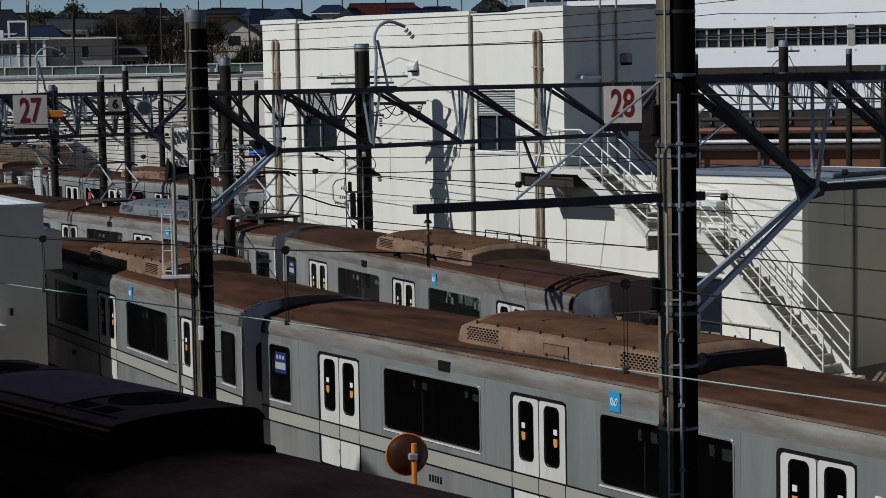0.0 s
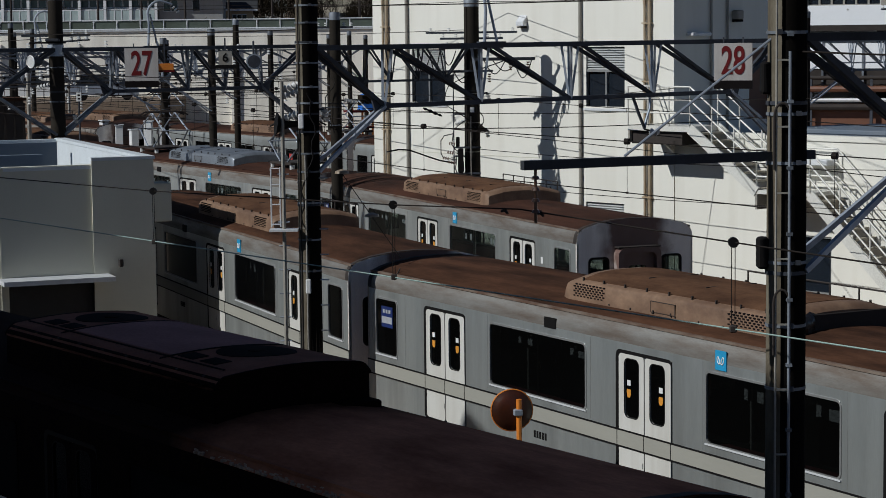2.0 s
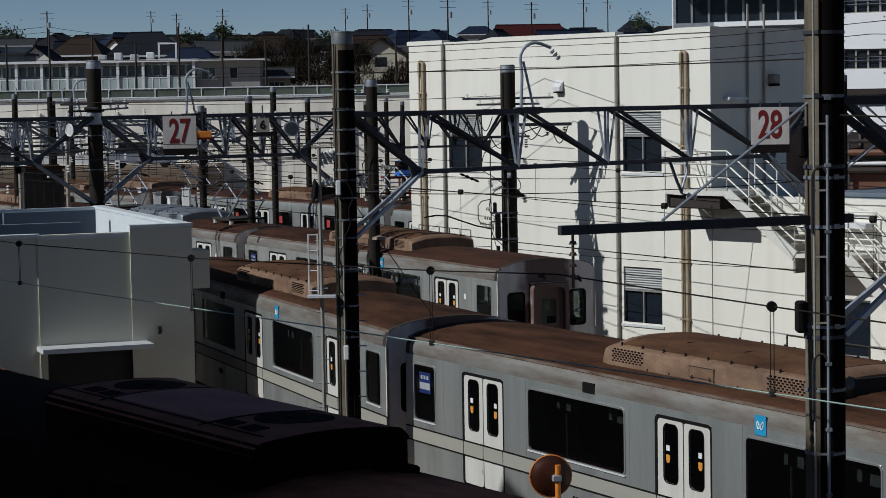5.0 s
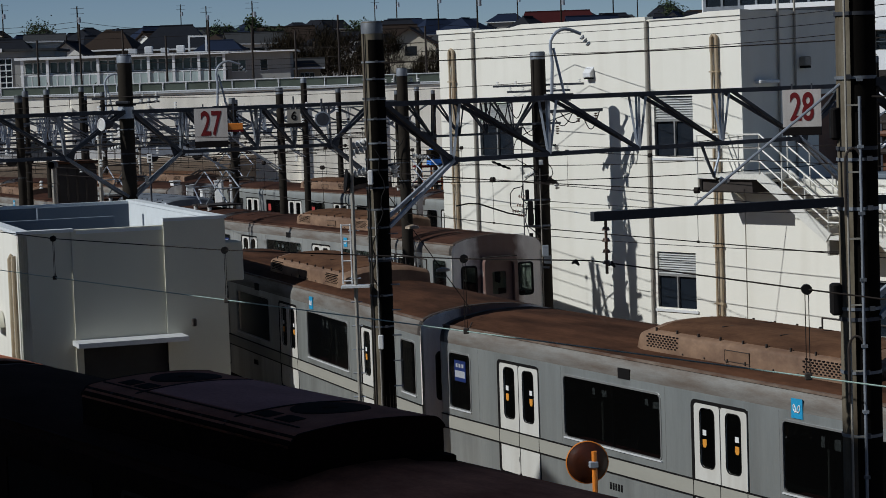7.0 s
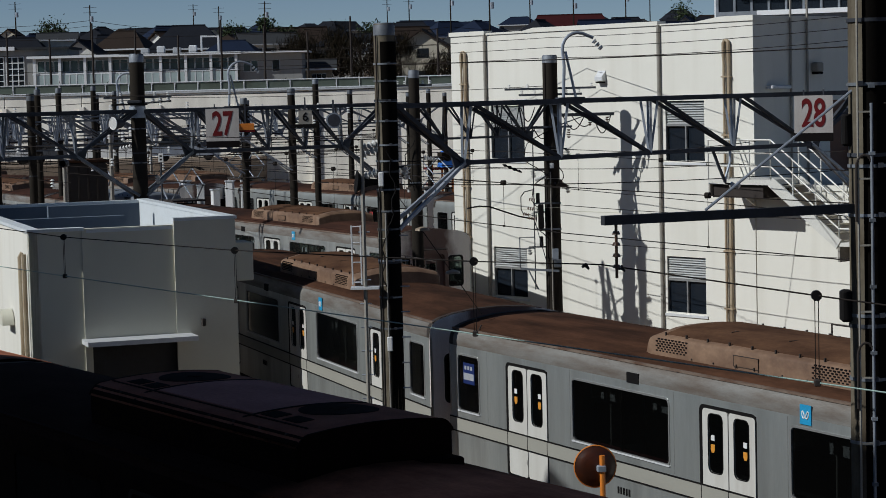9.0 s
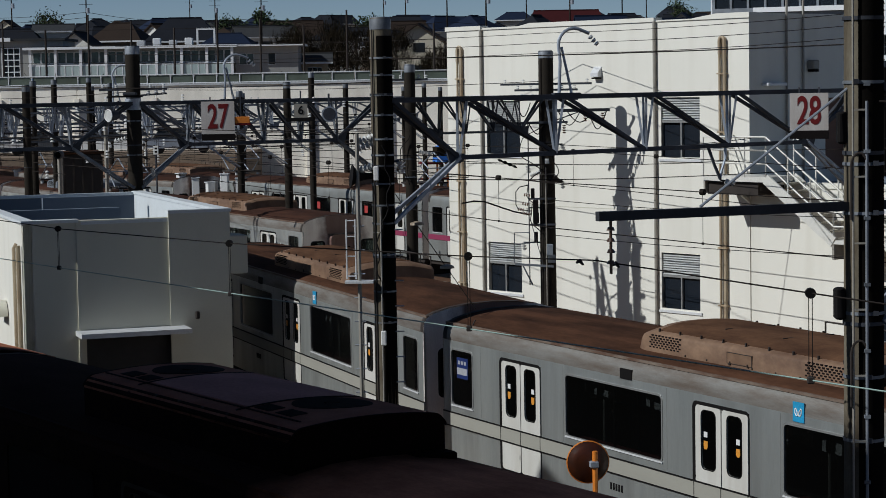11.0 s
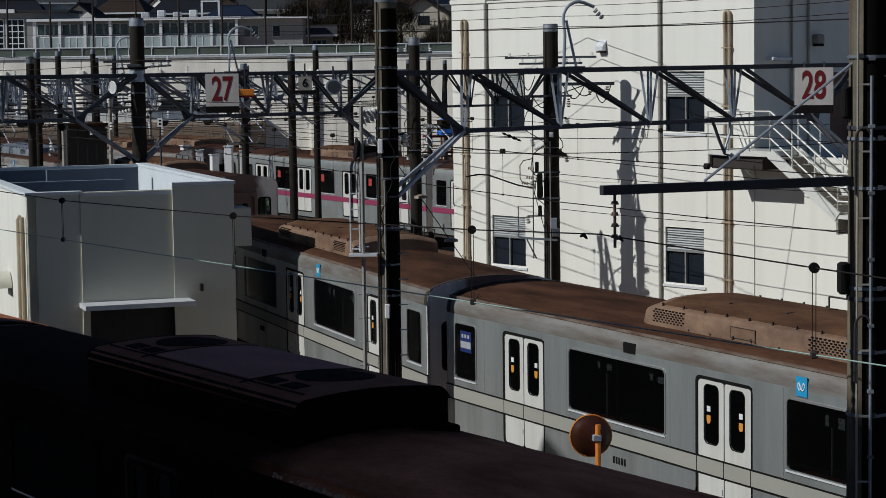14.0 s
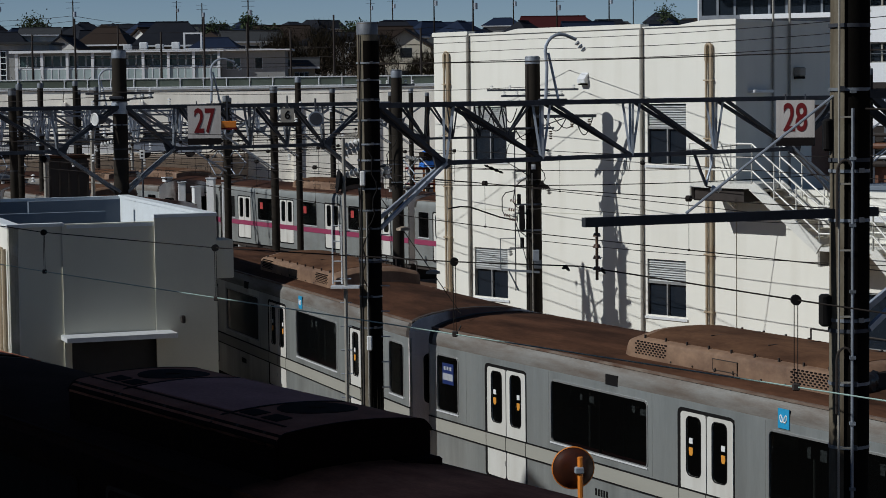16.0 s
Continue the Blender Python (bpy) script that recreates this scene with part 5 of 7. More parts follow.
def conduit_ladder(x, y, r, top):
    """Two thin conduits clipped to the pole by short cross bars, with a cable bend near the top."""
    c = thing("conduit_run", pose(x, y, 0), "two grey conduits clipped to a concrete pole", "conduit", "pole fittings")
    yy = -r - 0.035
    part("conduit", Shape().tube([(-0.125, yy, 0), (-0.125, yy, top - 0.9)], 0.011, 8), PIPE_GREY, c, smooth=True)
    part("conduit", Shape().tube([(0.0, yy - 0.01, 0), (0.0, yy - 0.01, top - 2.0)], 0.015, 8), GALV_MID, c, smooth=True)
    for k in range(12):
        z = 0.6 + k * 0.62
        if z < top - 2.0:
            part("cross_bar", Shape().bar((-0.13, yy, z), (0.01, yy, z), 0.016), PIPE_GREY, c)
            part("clip", Shape().box(-0.025, 0.03, yy - 0.03, yy + 0.03, z + 0.22, z + 0.25), GALV_MID, c)
    for z in (5.15, 6.9):
        arc = [(-0.07 + 0.075 * math.cos(a), yy - 0.01, z + 0.12 * math.sin(a)) for a in [math.pi * k / 8 for k in range(9)]]
        part("cable_bend", Shape().tube([(0.005, yy - 0.01, z - 0.25)] + arc + [(-0.145, yy - 0.01, z - 0.5)], 0.012, 6), UNDER, c, smooth=True)


def gantry(p0, p1, z, h, panels, thick=0.06, brace0=True, brace1=True, label="steel lattice gantry beam over the tracks", pale=None, dark=None):
    """A lattice beam between two poles, with haunches and knee braces."""
    p0, p1 = Vector((*p0, z)), Vector((*p1, z))
    L = (p1 - p0).length
    ang = math.degrees(math.atan2(p1.y - p0.y, p1.x - p0.x))
    g = thing("gantry_beam", pose(p0.x, p0.y, z, 0, 0, ang), label, "gantry", "catenary gantries")
    w, dark = 0.28, dark or GALV_DARK
    haunch = min(1.75, L * 0.2)
    for y in (-w / 2, w / 2):
        part("top_chord", Shape().bar((0.1, y, 0), (L - 0.1, y, 0), thick * 1.5, thick * 1.5), dark, g)
    part("bottom_chord", Shape().bar((haunch, 0, -h), (L - haunch, 0, -h), thick * 1.4), dark, g)
    for e, s in ((0, 1), (L, -1)):
        for y in (-w / 2, w / 2):
            part("haunch_strut", Shape().bar((e + s * 0.15, y, -0.02), (e + s * haunch, 0, -h), thick * 1.3), dark, g)
            if (s > 0 and brace0) or (s < 0 and brace1):
                part("knee_brace", Shape().bar((e + s * haunch, y * 0.3, -h), (e + s * 0.10, y * 1.2, -h - 1.10), thick), pale or GALV, g)
        part("gusset", Shape().add([(e + s * (haunch - 0.3), -0.02, -h + 0.16), (e + s * (haunch + 0.15), -0.02, -h + 0.05), (e + s * (haunch + 0.1), -0.02, -h - 0.08), (e + s * (haunch - 0.2), -0.02, -h - 0.14),
                                    (e + s * (haunch - 0.3), 0.02, -h + 0.16), (e + s * (haunch + 0.15), 0.02, -h + 0.05), (e + s * (haunch + 0.1), 0.02, -h - 0.08), (e + s * (haunch - 0.2), 0.02, -h - 0.14)],
                                   [(0, 1, 2, 3), (7, 6, 5, 4), (0, 4, 5, 1), (1, 5, 6, 2), (2, 6, 7, 3), (3, 7, 4, 0)]), dark, g)
    n = panels
    step = (L - 2 * haunch) / n
    for k in range(n + 1):
        x = haunch + k * step
        for y in (-w / 2, w / 2):
            if 0 < k:
                part("vertical", Shape().bar((x - 0.10, y, 0), (x, y * 0.2, -h), thick * 0.75), pale or GALV, g)
            if k < n:
                part("vertical", Shape().bar((x + 0.10, y, 0), (x, y * 0.2, -h), thick * 0.75), pale or GALV, g)
        if k < n:
            for y in (-w / 2, w / 2):
                part("diagonal", Shape().bar((x + 0.16, y, 0), (x + step, 0, -h), thick), dark, g)
    for k in range(int(L / 0.6)):
        part("lacing", Shape().bar((0.3 + k * 0.6, -w / 2, 0.0), (0.6 + k * 0.6, w / 2, 0.0), thick * 0.6), dark, g)
    return g


def sign(x, y, z, ang, text, w=0.62, h=0.62):
    s = thing("track_number_sign", pose(x, y, z, 0, 0, ang), "white square sign with red number " + text, "sign", "track number signs")
    part("board", Shape().box(-w / 2, w / 2, 0, 0.03, -h / 2, h / 2), SIGN_BOARD, s)
    part("board_base", Shape().box(-w / 2, w / 2, -0.02, 0.05, -h / 2 - 0.17, -h / 2), GRILLE, s)
    for k in (-0.2, 0.2):
        part("hanger", Shape().bar((k, 0.05, h / 2 - 0.1), (k, 0.05, h / 2 + 0.12), 0.03), GALV_DARK, s)
    digits("number", text, h * 0.90, RED, s, pose(0, -0.006, 0.0, 90, 0, 0) @ Matrix.Diagonal((0.72, 1.16, 1, 1)))
    return s


POLE_A, POLE_A2, POLE_B = (-2.79, 37.2), (6.85, 46.0), (3.01, 20.0)
POLE_L, POLE_M, POLE_W = (-10.72, 55.55), (-3.6, 58.5), (0.159, 60.62)
concrete_pole(*POLE_A, 8.91, 0.185, detail=True, shade_top=8.60, start=-108)
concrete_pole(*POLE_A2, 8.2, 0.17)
concrete_pole(*POLE_B, 9.6, 0.175, shade_top=9.5)
conduit_ladder(*POLE_B, 0.175, 9.5)
concrete_pole(*POLE_L, 8.876, 0.19)
concrete_pole(*POLE_M, 8.3, 0.15)
gantry(POLE_A, POLE_A2, 7.47, 1.06, 4)
bx = Vector((*POLE_B, 0)) + heading(30) * 10.5
concrete_pole(bx.x, bx.y, 8.6, 0.18)
gantry(POLE_B, (bx.x, bx.y), 7.63, 1.10, 4, 0.052)
gantry(POLE_L, (-4.42, 59.8), 7.386, 1.12, 4, 0.067, pale=GALV_MID)
sp = thing("gantry_post", pose(-4.42, 59.8, 0), "slim steel post under a gantry end", "post", "catenary posts")
part("shaft", Shape().tube([(0, 0, 0), (0, 0, 7.5)], 0.06, 10), GALV_DARK, sp)
part("base_plate", Shape().box(-0.2, 0.2, -0.2, 0.2, 0, 0.03), GALV_DARK, sp)
lx = Vector((*POLE_L, 0)) - heading(33) * 13.4
gantry((lx.x, lx.y), POLE_L, 7.386, 1.12, 5, 0.067, pale=GALV_MID)
concrete_pole(lx.x, lx.y, 8.6, 0.17)
concrete_pole(*POLE_W, 8.65, 0.21, detail=True)
gantry(POLE_M, POLE_W, 7.35, 0.95, 3, 0.045, False, False, pale=GALV_DARK)
sign(5.44, 43.4, 7.06, -14, "28", 0.78, 0.76)
sign(-8.44, 55.2, 6.983, 2, "27", 0.87, 0.85)


def cantilever():
    c = thing("cantilever_beam", pose(*POLE_B, 6.52, 0, 0, 203.7), "dark steel cantilever beam carrying an insulator", "bracket", "catenary brackets")
    part("beam", Shape().box(-0.3, 2.75, -0.04, 0.04, -0.042, 0.042), GALV_DARK, c)
    part("stay_rod", Shape().tube([(0.12, 0, 1.13), (1.72, 0, 0.05)], 0.013, 6), GALV, c)
    ins = Shape()
    for k in range(4):
        z = -0.10 - k * 0.10
        ins.tube([(2.62, 0, z), (2.62, 0, z - 0.03)], [0.026, 0.038], 12)
    ins.tube([(2.62, 0, 0), (2.62, 0, -0.52)], 0.015, 6)
    part("insulator_string", ins, BROWN_INS, c)


cantilever()


def mirror_post():
    m = thing("convex_mirror", pose(0.62, 30.0, 0, 0, 0, 8), "round traffic mirror seen from behind on orange post", "mirror")
    part("post", Shape().tube([(0.08, -0.06, 0), (0.08, -0.06, 2.48)], 0.04, 10), ORANGE, m, smooth=True)
    dome = Shape()
    rr = [(0.0, 0.0), (0.16, 0.004), (0.24, 0.03), (0.285, 0.075), (0.30, 0.08)]
    n = 28
    v = [(r * math.cos(2 * math.pi * j / n), d, 2.30 + r * math.sin(2 * math.pi * j / n)) for r, d in rr[1:] for j in range(n)] + [(0, 0, 2.30)]
    f = [(i * n + j, i * n + (j + 1) % n, i * n + n + (j + 1) % n, i * n + n + j) for i in range(3) for j in range(n)] + [(4 * n, (j + 1) % n, j) for j in range(n)]
    dome.add(v, f)
    part("mirror_back", dome, material("faded_orange_shell", (0.07, 0.018, 0.006), 0.32, 0.0, (0.03, 0.012, 0.008), 0.9, 5.0), m, "dull orange mirror shell", True)
    part("rim", Shape().tube([(0.30 * math.cos(2 * math.pi * j / 28), 0.09, 2.30 + 0.30 * math.sin(2 * math.pi * j / 28)) for j in range(29)], 0.014, 6, False), ORANGE, m)
    part("clamp", Shape().chamfer_box(0.0, 0.13, -0.11, -0.01, 2.24, 2.34, 0.015), GALV, m)


mirror_post()


# ---- overhead wires ----
def wire(name, pts, r, mat, label, sag=0.0):
    out = []
    for a, b in zip(pts, pts[1:]):
        a, b = Vector(a), Vector(b)
        for k in range(12):
            q = a.lerp(b, k / 12)
            q.z -= sag * 4 * (k / 12) * (1 - k / 12)
            out.append(q)
    out.append(Vector(pts[-1]))
    return solo(name, Shape().tube(out, r, 6), mat, label, "wire", "overhead wires")


def catenary(pts, zc, zm, r=0.010, drop=5.0, green=False):
    """Contact wire, messenger and droppers along plan points."""
    c = thing("catenary", Matrix(), "overhead contact wire hung from a dark messenger wire", "overhead wire", "overhead wires")
    part("contact_wire", Shape().tube([(x, y, zc) for x, y in pts], r, 6), WIRE_GREEN if green else WIRE, c)
    part("messenger_wire", Shape().tube([(x, y, zm) for x, y in pts], r, 6), WIRE, c)
    for (xa, ya), (xb, yb) in zip(pts, pts[1:]):
        L = math.hypot(xb - xa, yb - ya)
        for k in range(int(L / drop)):
            x, y = xa + (xb - xa) * (k + 0.5) * drop / L, ya + (yb - ya) * (k + 0.5) * drop / L
            s = Shape().tube([(x, y, zc), (x, y, zm)], r * 0.5, 5)
            s.tube([(x - 0.03, y + 0.02, zm), (x + 0.03, y - 0.02, zm)], 0.05, 10)
            s.tube([(x - 0.02, y, zc), (x + 0.02, y, zc)], 0.02, 6)
            part("dropper", s, WIRE, c)


def near_catenary():
    """Green contact wire over the shaded train: messenger held by the cantilever, paired droppers."""
    c = thing("catenary", Matrix(), "verdigris contact wire under a dark messenger wire", "overhead wire", "overhead wires")
    part("contact_wire", Shape().tube([(-13.4, 39.6, 5.12), (-7.15, 30.95, 5.12), (-1.70, 23.4, 5.15), (2.25, 17.9, 5.17), (9.0, 8.5, 5.2)], 0.007, 6), WIRE_GREEN, c)
    part("messenger_wire", Shape().tube([(-16.0, 43.2, 6.02), (-13.4, 39.6, 5.88), (-10.2, 35.2, 5.75), (-7.15, 30.95, 5.70), (-3.95, 26.52, 5.77), (-0.78, 22.12, 5.92), (0.5, 20.32, 6.01), (2.25, 17.9, 5.91), (5.6, 13.2, 5.75), (9.0, 8.5, 5.72)], 0.0075, 6), WIRE, c)
    along = Vector((0.585, -0.811, 0))
    for x, y, z, zc in ((-10.3, 35.35, 5.755, 5.12), (-7.15, 30.95, 5.70, 5.12), (-3.95, 26.52, 5.77, 5.13), (-0.78, 22.12, 5.92, 5.16), (2.25, 17.9, 5.91, 5.17)):
        p = Vector((x, y, z))
        d = Shape()
        for e in (-0.022, 0.022):
            d.tube([p + along * e, Vector((x, y, zc)) + along * e], 0.004, 5)
        part("dropper", d, WIRE, c)
        part("hanger_disc", Shape().tube([p - Vector((0, 0.03, 0)), p + Vector((0, 0.03, 0))], 0.045, 12), BLACK, c)
        part("wire_clip", Shape().chamfer_box(x - 0.03, x + 0.03, y - 0.03, y + 0.03, zc - 0.03, zc + 0.03, 0.008), UNDER, c)
    for x, y, z in ((0.36, 20.53, 5.99), (0.69, 20.07, 6.0)):
        part("wire_clamp", Shape().tube([(x - 0.03, y + 0.04, z - 0.02), (x, y, z), (x + 0.03, y - 0.04, z - 0.035)], [0.012, 0.022, 0.01], 8), UNDER, c)


near_catenary()
pa, pb = flat(*NEAR_A[:2]), flat(*NEAR_B[:2])
catenary([tuple((pa + dA * 25).xy), tuple((pa - dA * 7).xy), tuple((pb + dB * 6).xy), tuple((pb - dB * 30).xy)], 5.2, 6.0, 0.009)
catenary([tuple(LEAVING[k].xy) for k in (0, 40, 64, 80, 120, 180)], 5.2, 6.05, 0.009)
for dx, z, sg in ((0.0, 8.6, 0.1), (0.6, 8.9, 0.1), (1.2, 9.2, 0.1)):
    wire("feeder_wire", [(-14, 66 + dx * 3, z), (0.12, 61.0 + dx, z), (7 + dx, 44, z), (14, 37, z)], 0.009, WIRE, "dark feeder cable between poles", sg)


# ---- fittings on poles and gantries ----
def gooseneck(x, y, z, ang, h=1.25, reach=0.62, label="bent steel tube bracket holding a feeder insulator"):
    g = thing("gooseneck_bracket", pose(x, y, z, 0, 0, ang), label, "bracket", "feeder brackets")
    arc = [(reach * 0.5 - reach * 0.5 * math.cos(a), 0, h - reach * 0.5 + reach * 0.5 * math.sin(a)) for a in [math.pi * k / 10 for k in range(7)]]
    part("tube", Shape().tube([(0, 0, 0), (0.03, 0, h * 0.5)] + arc + [(reach, 0, h - 0.10)], 0.032, 8), GALV, g, smooth=True)
    part("strut", Shape().tube([(0.26, 0, 0), (0.06, 0, h * 0.72)], 0.025, 6), GALV, g)
    part("base_plate", Shape().box(-0.12, 0.4, -0.1, 0.1, 0, 0.04), GALV_DARK, g)
    b = Shape()
    for k in range(3):
        q = Vector((reach + 0.02 + k * 0.06, 0, h - 0.16 - k * 0.06))
        b.tube([q, q + Vector((0.03, 0, -0.03))], [0.055, 0.035], 8)
    part("insulator", b, PORCELAIN, g, smooth=True)


gA = heading(math.degrees(math.atan2(POLE_A2[1] - POLE_A[1], POLE_A2[0] - POLE_A[0])))
q = flat(*POLE_A) + gA * 4.25
gooseneck(q.x, q.y, 7.50, 20)
q = flat(*POLE_L) + heading(33) * 2.63
gooseneck(q.x, q.y, 7.42, 20, 1.23, 0.67)
for x, y in ((-20.5, 70), (-14.6, 72), (-26, 82)):
    gooseneck(x, y, 7.3, 20, 1.3, 0.7)


def bell(parent, p, d, r=0.07, n=3, mat=None):
    """Stacked porcelain bells along d."""
    b = Shape()
    d = Vector(d).normalized()
    p = Vector(p)
    for k in range(n):
        b.tube([p + d * k * r * 1.1, p + d * (k * r * 1.1 + r * 0.7)], [r, r * 0.5], 10)
    part("insulator", b, mat or PORCELAIN, parent, smooth=True)


def pole_gear(x, y, r, items, label):
    """Clamps, small boxes, insulators and cables fixed to a pole; items: kind, height, side offset."""
    g = thing("pole_fittings", pose(x, y, 0), label, "fittings", "pole fittings")
    for kind, z, s in items:
        if kind == "box":
            part("junction_box", Shape().chamfer_box(s - 0.09, s + 0.09, -r - 0.12, -r + 0.02, z - 0.16, z + 0.16, 0.015), GALV, g)
        elif kind == "white":
            part("white_box", Shape().chamfer_box(s - 0.045, s + 0.045, -r - 0.08, -r + 0.02, z - 0.13, z + 0.13, 0.015), WHITE, g)
        elif kind == "dark":
            part("dark_box", Shape().chamfer_box(s - 0.055, s + 0.055, -0.08, 0.08, z - 0.15, z + 0.15, 0.02), BLACK, g)
        elif kind == "bells":
            part("arm", Shape().bar((0, 0, z), (s, 0, z), 0.04), GALV_DARK, g)
            bell(g, (s, 0, z - 0.02), (0.2, -0.3, -1))
        elif kind == "side_bells":
            bell(g, (s * 0.5, -0.05, z), (s, -0.1, -0.1), 0.075, 4)
        elif kind == "horn":
            part("horn", Shape().tube([(s * 0.3, -0.05, z), (s * 0.6, -0.07, z), (s * 0.85, -0.10, z + 0.0), (s, -0.12, z + 0.01)], [0.05, 0.07, 0.12, 0.21], 14), BLACK, g, "black loudspeaker horn", True)
        elif kind == "cross":
            part("crossarm", Shape().bar((-abs(s), 0, z), (abs(s), 0, z), 0.06), GALV_DARK, g)
            for q in (-0.9, -0.5, 0.5, 0.9):
                bell(g, (abs(s) * q, 0, z + 0.04), (0, 0, 1), 0.05, 2)
        elif kind == "cable":
            pts = [(s * math.sin(k / 10 * math.pi) + 0.04 * math.sin(k * 1.7), -r - 0.04, z - 1.4 * k / 10) for k in range(11)]
            part("cable", Shape().tube(pts, 0.014, 6), BLACK, g, smooth=True)
        elif kind == "clamp":
            part("clamp", Shape().tube([(0, 0, z), (0, 0, z + 0.03)], r * 1.04, 24), GALV_MID, g, smooth=True)
            part("bolt", Shape().box(s * 0.6, s * 0.6 + 0.05, -r - 0.03, -r, z, z + 0.045), GALV_DARK, g)
        elif kind == "rungs":
            for k in range(8):
                part("step_bolt", Shape().tube([(s * 0.8, -r * 0.4, z - k * 0.45), (s * 0.8 + (0.16 if s > 0 else -0.16), -r * 0.4, z - k * 0.45)], 0.012, 6), GALV, g)
    return g


pole_gear(*POLE_A, 0.198, [("side_bells", 6.85, -0.28), ("side_bells", 6.72, -0.32), ("horn", 6.15, -0.55), ("white", 6.2, -0.1), ("clamp", 6.5, 0.1), ("clamp", 6.0, -0.2), ("clamp", 5.62, 0.1), ("dark", 4.4, 0.02), ("white", 3.3, -0.02),
                          ("rungs", 5.2, 0.22), ("clamp", 7.9, 0.0), ("clamp", 8.2, 0.1), ("clamp", 7.55, 0.1), ("clamp", 7.2, 0.0), ("clamp", 6.78, 0.1), ("clamp", 5.3, 0.0), ("clamp", 4.75, 0.1), ("clamp", 4.1, 0.0), ("clamp", 3.55, 0.1), ("cable", 6.7, 0.12), ("cable", 5.4, -0.10), ("side_bells", 6.35, -0.26), ("bells", 6.4, 0.30)], "clamps, horn and insulators on concrete pole")
pole_gear(*POLE_B, 0.187, [("dark", 7.25, -0.19), ("clamp", 7.66, -0.2), ("clamp", 6.9, 0.1), ("clamp", 5.5, 0.1), ("clamp", 6.44, 0.1), ("dark", 5.6, -0.22), ("clamp", 4.9, 0.0), ("clamp", 4.3, 0.0),
                          ], "clamps, boxes and cables on concrete pole")
pole_gear(*POLE_W, 0.20, [("cross", 7.72, 1.3), ("cross", 7.55, 0.9), ("dark", 4.6, -0.42), ("cable", 6.6, -0.8), ("cable", 5.4, -0.6), ("bells", 6.0, 0.45), ("bells", 5.4, -0.55), ("dark", 3.9, -0.30), ("dark", 3.35, -0.34), ("bells", 4.2, -0.55), ("bells", 4.95, 0.42), ("cable", 4.7, -0.5), ("cable", 5.9, 0.3), ("side_bells", 5.2, -0.4), ("box", 3.0, 0.05), ("clamp", 3.6, 0.1), ("clamp", 5.0, 0.1), ("bells", 6.6, -0.75), ("bells", 3.2, -0.7)],
          "crossarms and insulators on the wall-side pole")
pole_gear(*POLE_L, 0.20, [("cross", 7.756, 0.9), ("clamp", 6.916, 0.1), ("clamp", 6.02, 0.1), ("side_bells", 6.468, -0.45), ("bells", 5.684, 0.45)], "crossarm and insulators on concrete pole")
pole_gear(*POLE_M, 0.17, [("cross", 7.9, 0.5), ("side_bells", 6.6, 0.4), ("side_bells", 5.9, 0.5), ("bells", 5.7, -0.4), ("clamp", 5.2, 0.1), ("cable", 6.4, -0.3)], "insulators and cables on concrete pole")


def slim_mast():
    m = thing("signal_mast", pose(-3.22, 37.0, 0), "slim grey steel mast with a small ladder frame", "mast")
    part("tube", Shape().tube([(0, 0, 0), (0, 0, 6.9)], 0.034, 8), PIPE_GREY, m, smooth=True)
    for x in (-0.22, -0.06):
        part("ladder_rail", Shape().tube([(x, 0, 4.35), (x, 0, 5.4)], 0.014, 6), TRIM, m)
    for z in (4.4, 4.75, 5.1, 5.38):
        part("rung", Shape().tube([(-0.22, 0, z), (-0.06, 0, z)], 0.012, 6), TRIM, m)
    part("step_plate", Shape().box(-0.25, 0.25, -0.15, 0.15, 4.28, 4.32), TRIM, m)
    for k in range(10):
        part("step_bolt", Shape().tube([(-0.10, 0, 1.5 + k * 0.42), (0.10, 0, 1.5 + k * 0.42)], 0.012, 6), GALV, m)


slim_mast()


def stay(a, b, mids, label="thin stay wire with porcelain insulators"):
    """A stay wire from a to b with disc insulators at parts of its length."""
    a, b = Vector(a), Vector(b)
    s = thing("stay_wire", Matrix(), label, "wire", "stay wires")
    part("wire", Shape().tube([a, b], 0.008, 5), WIRE, s)
    for k in mids:
        q = a.lerp(b, k)
        part("insulator_disc", Shape().tube([q, q + Vector((0, 0, 0.04)), q + Vector((0, 0, 0.07))], [0.13, 0.12, 0.03], 14), DISC, s, smooth=True)


stay((-3.0, 38.2, 6.3), (-1.2, 37.4, 3.75), (0.42, 0.72))
for (x, y, z), (x2, y2, z2) in (((-2.79, 37.2, 7.0), (-12, 60, 6.8)), ((-2.79, 37.2, 6.5), (5.5, 56, 6.2)), ((-2.79, 37.2, 8.2), (12, 20, 8.4)), ((-2.79, 37.2, 7.8), (-16, 58, 8.0)), ((0.12, 61, 6.0), (9, 50, 6.1)),
                               ((0.12, 61, 5.4), (-14, 80, 5.6)), ((0.12, 61, 7.8), (-16, 82, 7.8)), ((-3.34, 53.8, 6.6), (-16, 78, 6.4)), ((-3.34, 53.8, 5.9), (4.5, 56, 5.6)), ((0.12, 61, 4.4), (10, 49.5, 4.4)), ((0.12, 61, 3.4), (10, 49.0, 3.5)),
                               ((-10.72, 55.55, 7.7), (-26, 84, 7.6)), ((-10.72, 55.55, 6.5), (-26, 80, 6.4)), ((3.01, 20, 7.5), (10, 12, 7.6)), ((-2.79, 37.2, 6.1), (7, 49, 5.7))):
    wire("feeder_wire", [(x, y, z), (x2, y2, z2)], 0.010, WIRE, "thin dark cable strung between poles", 0.12)


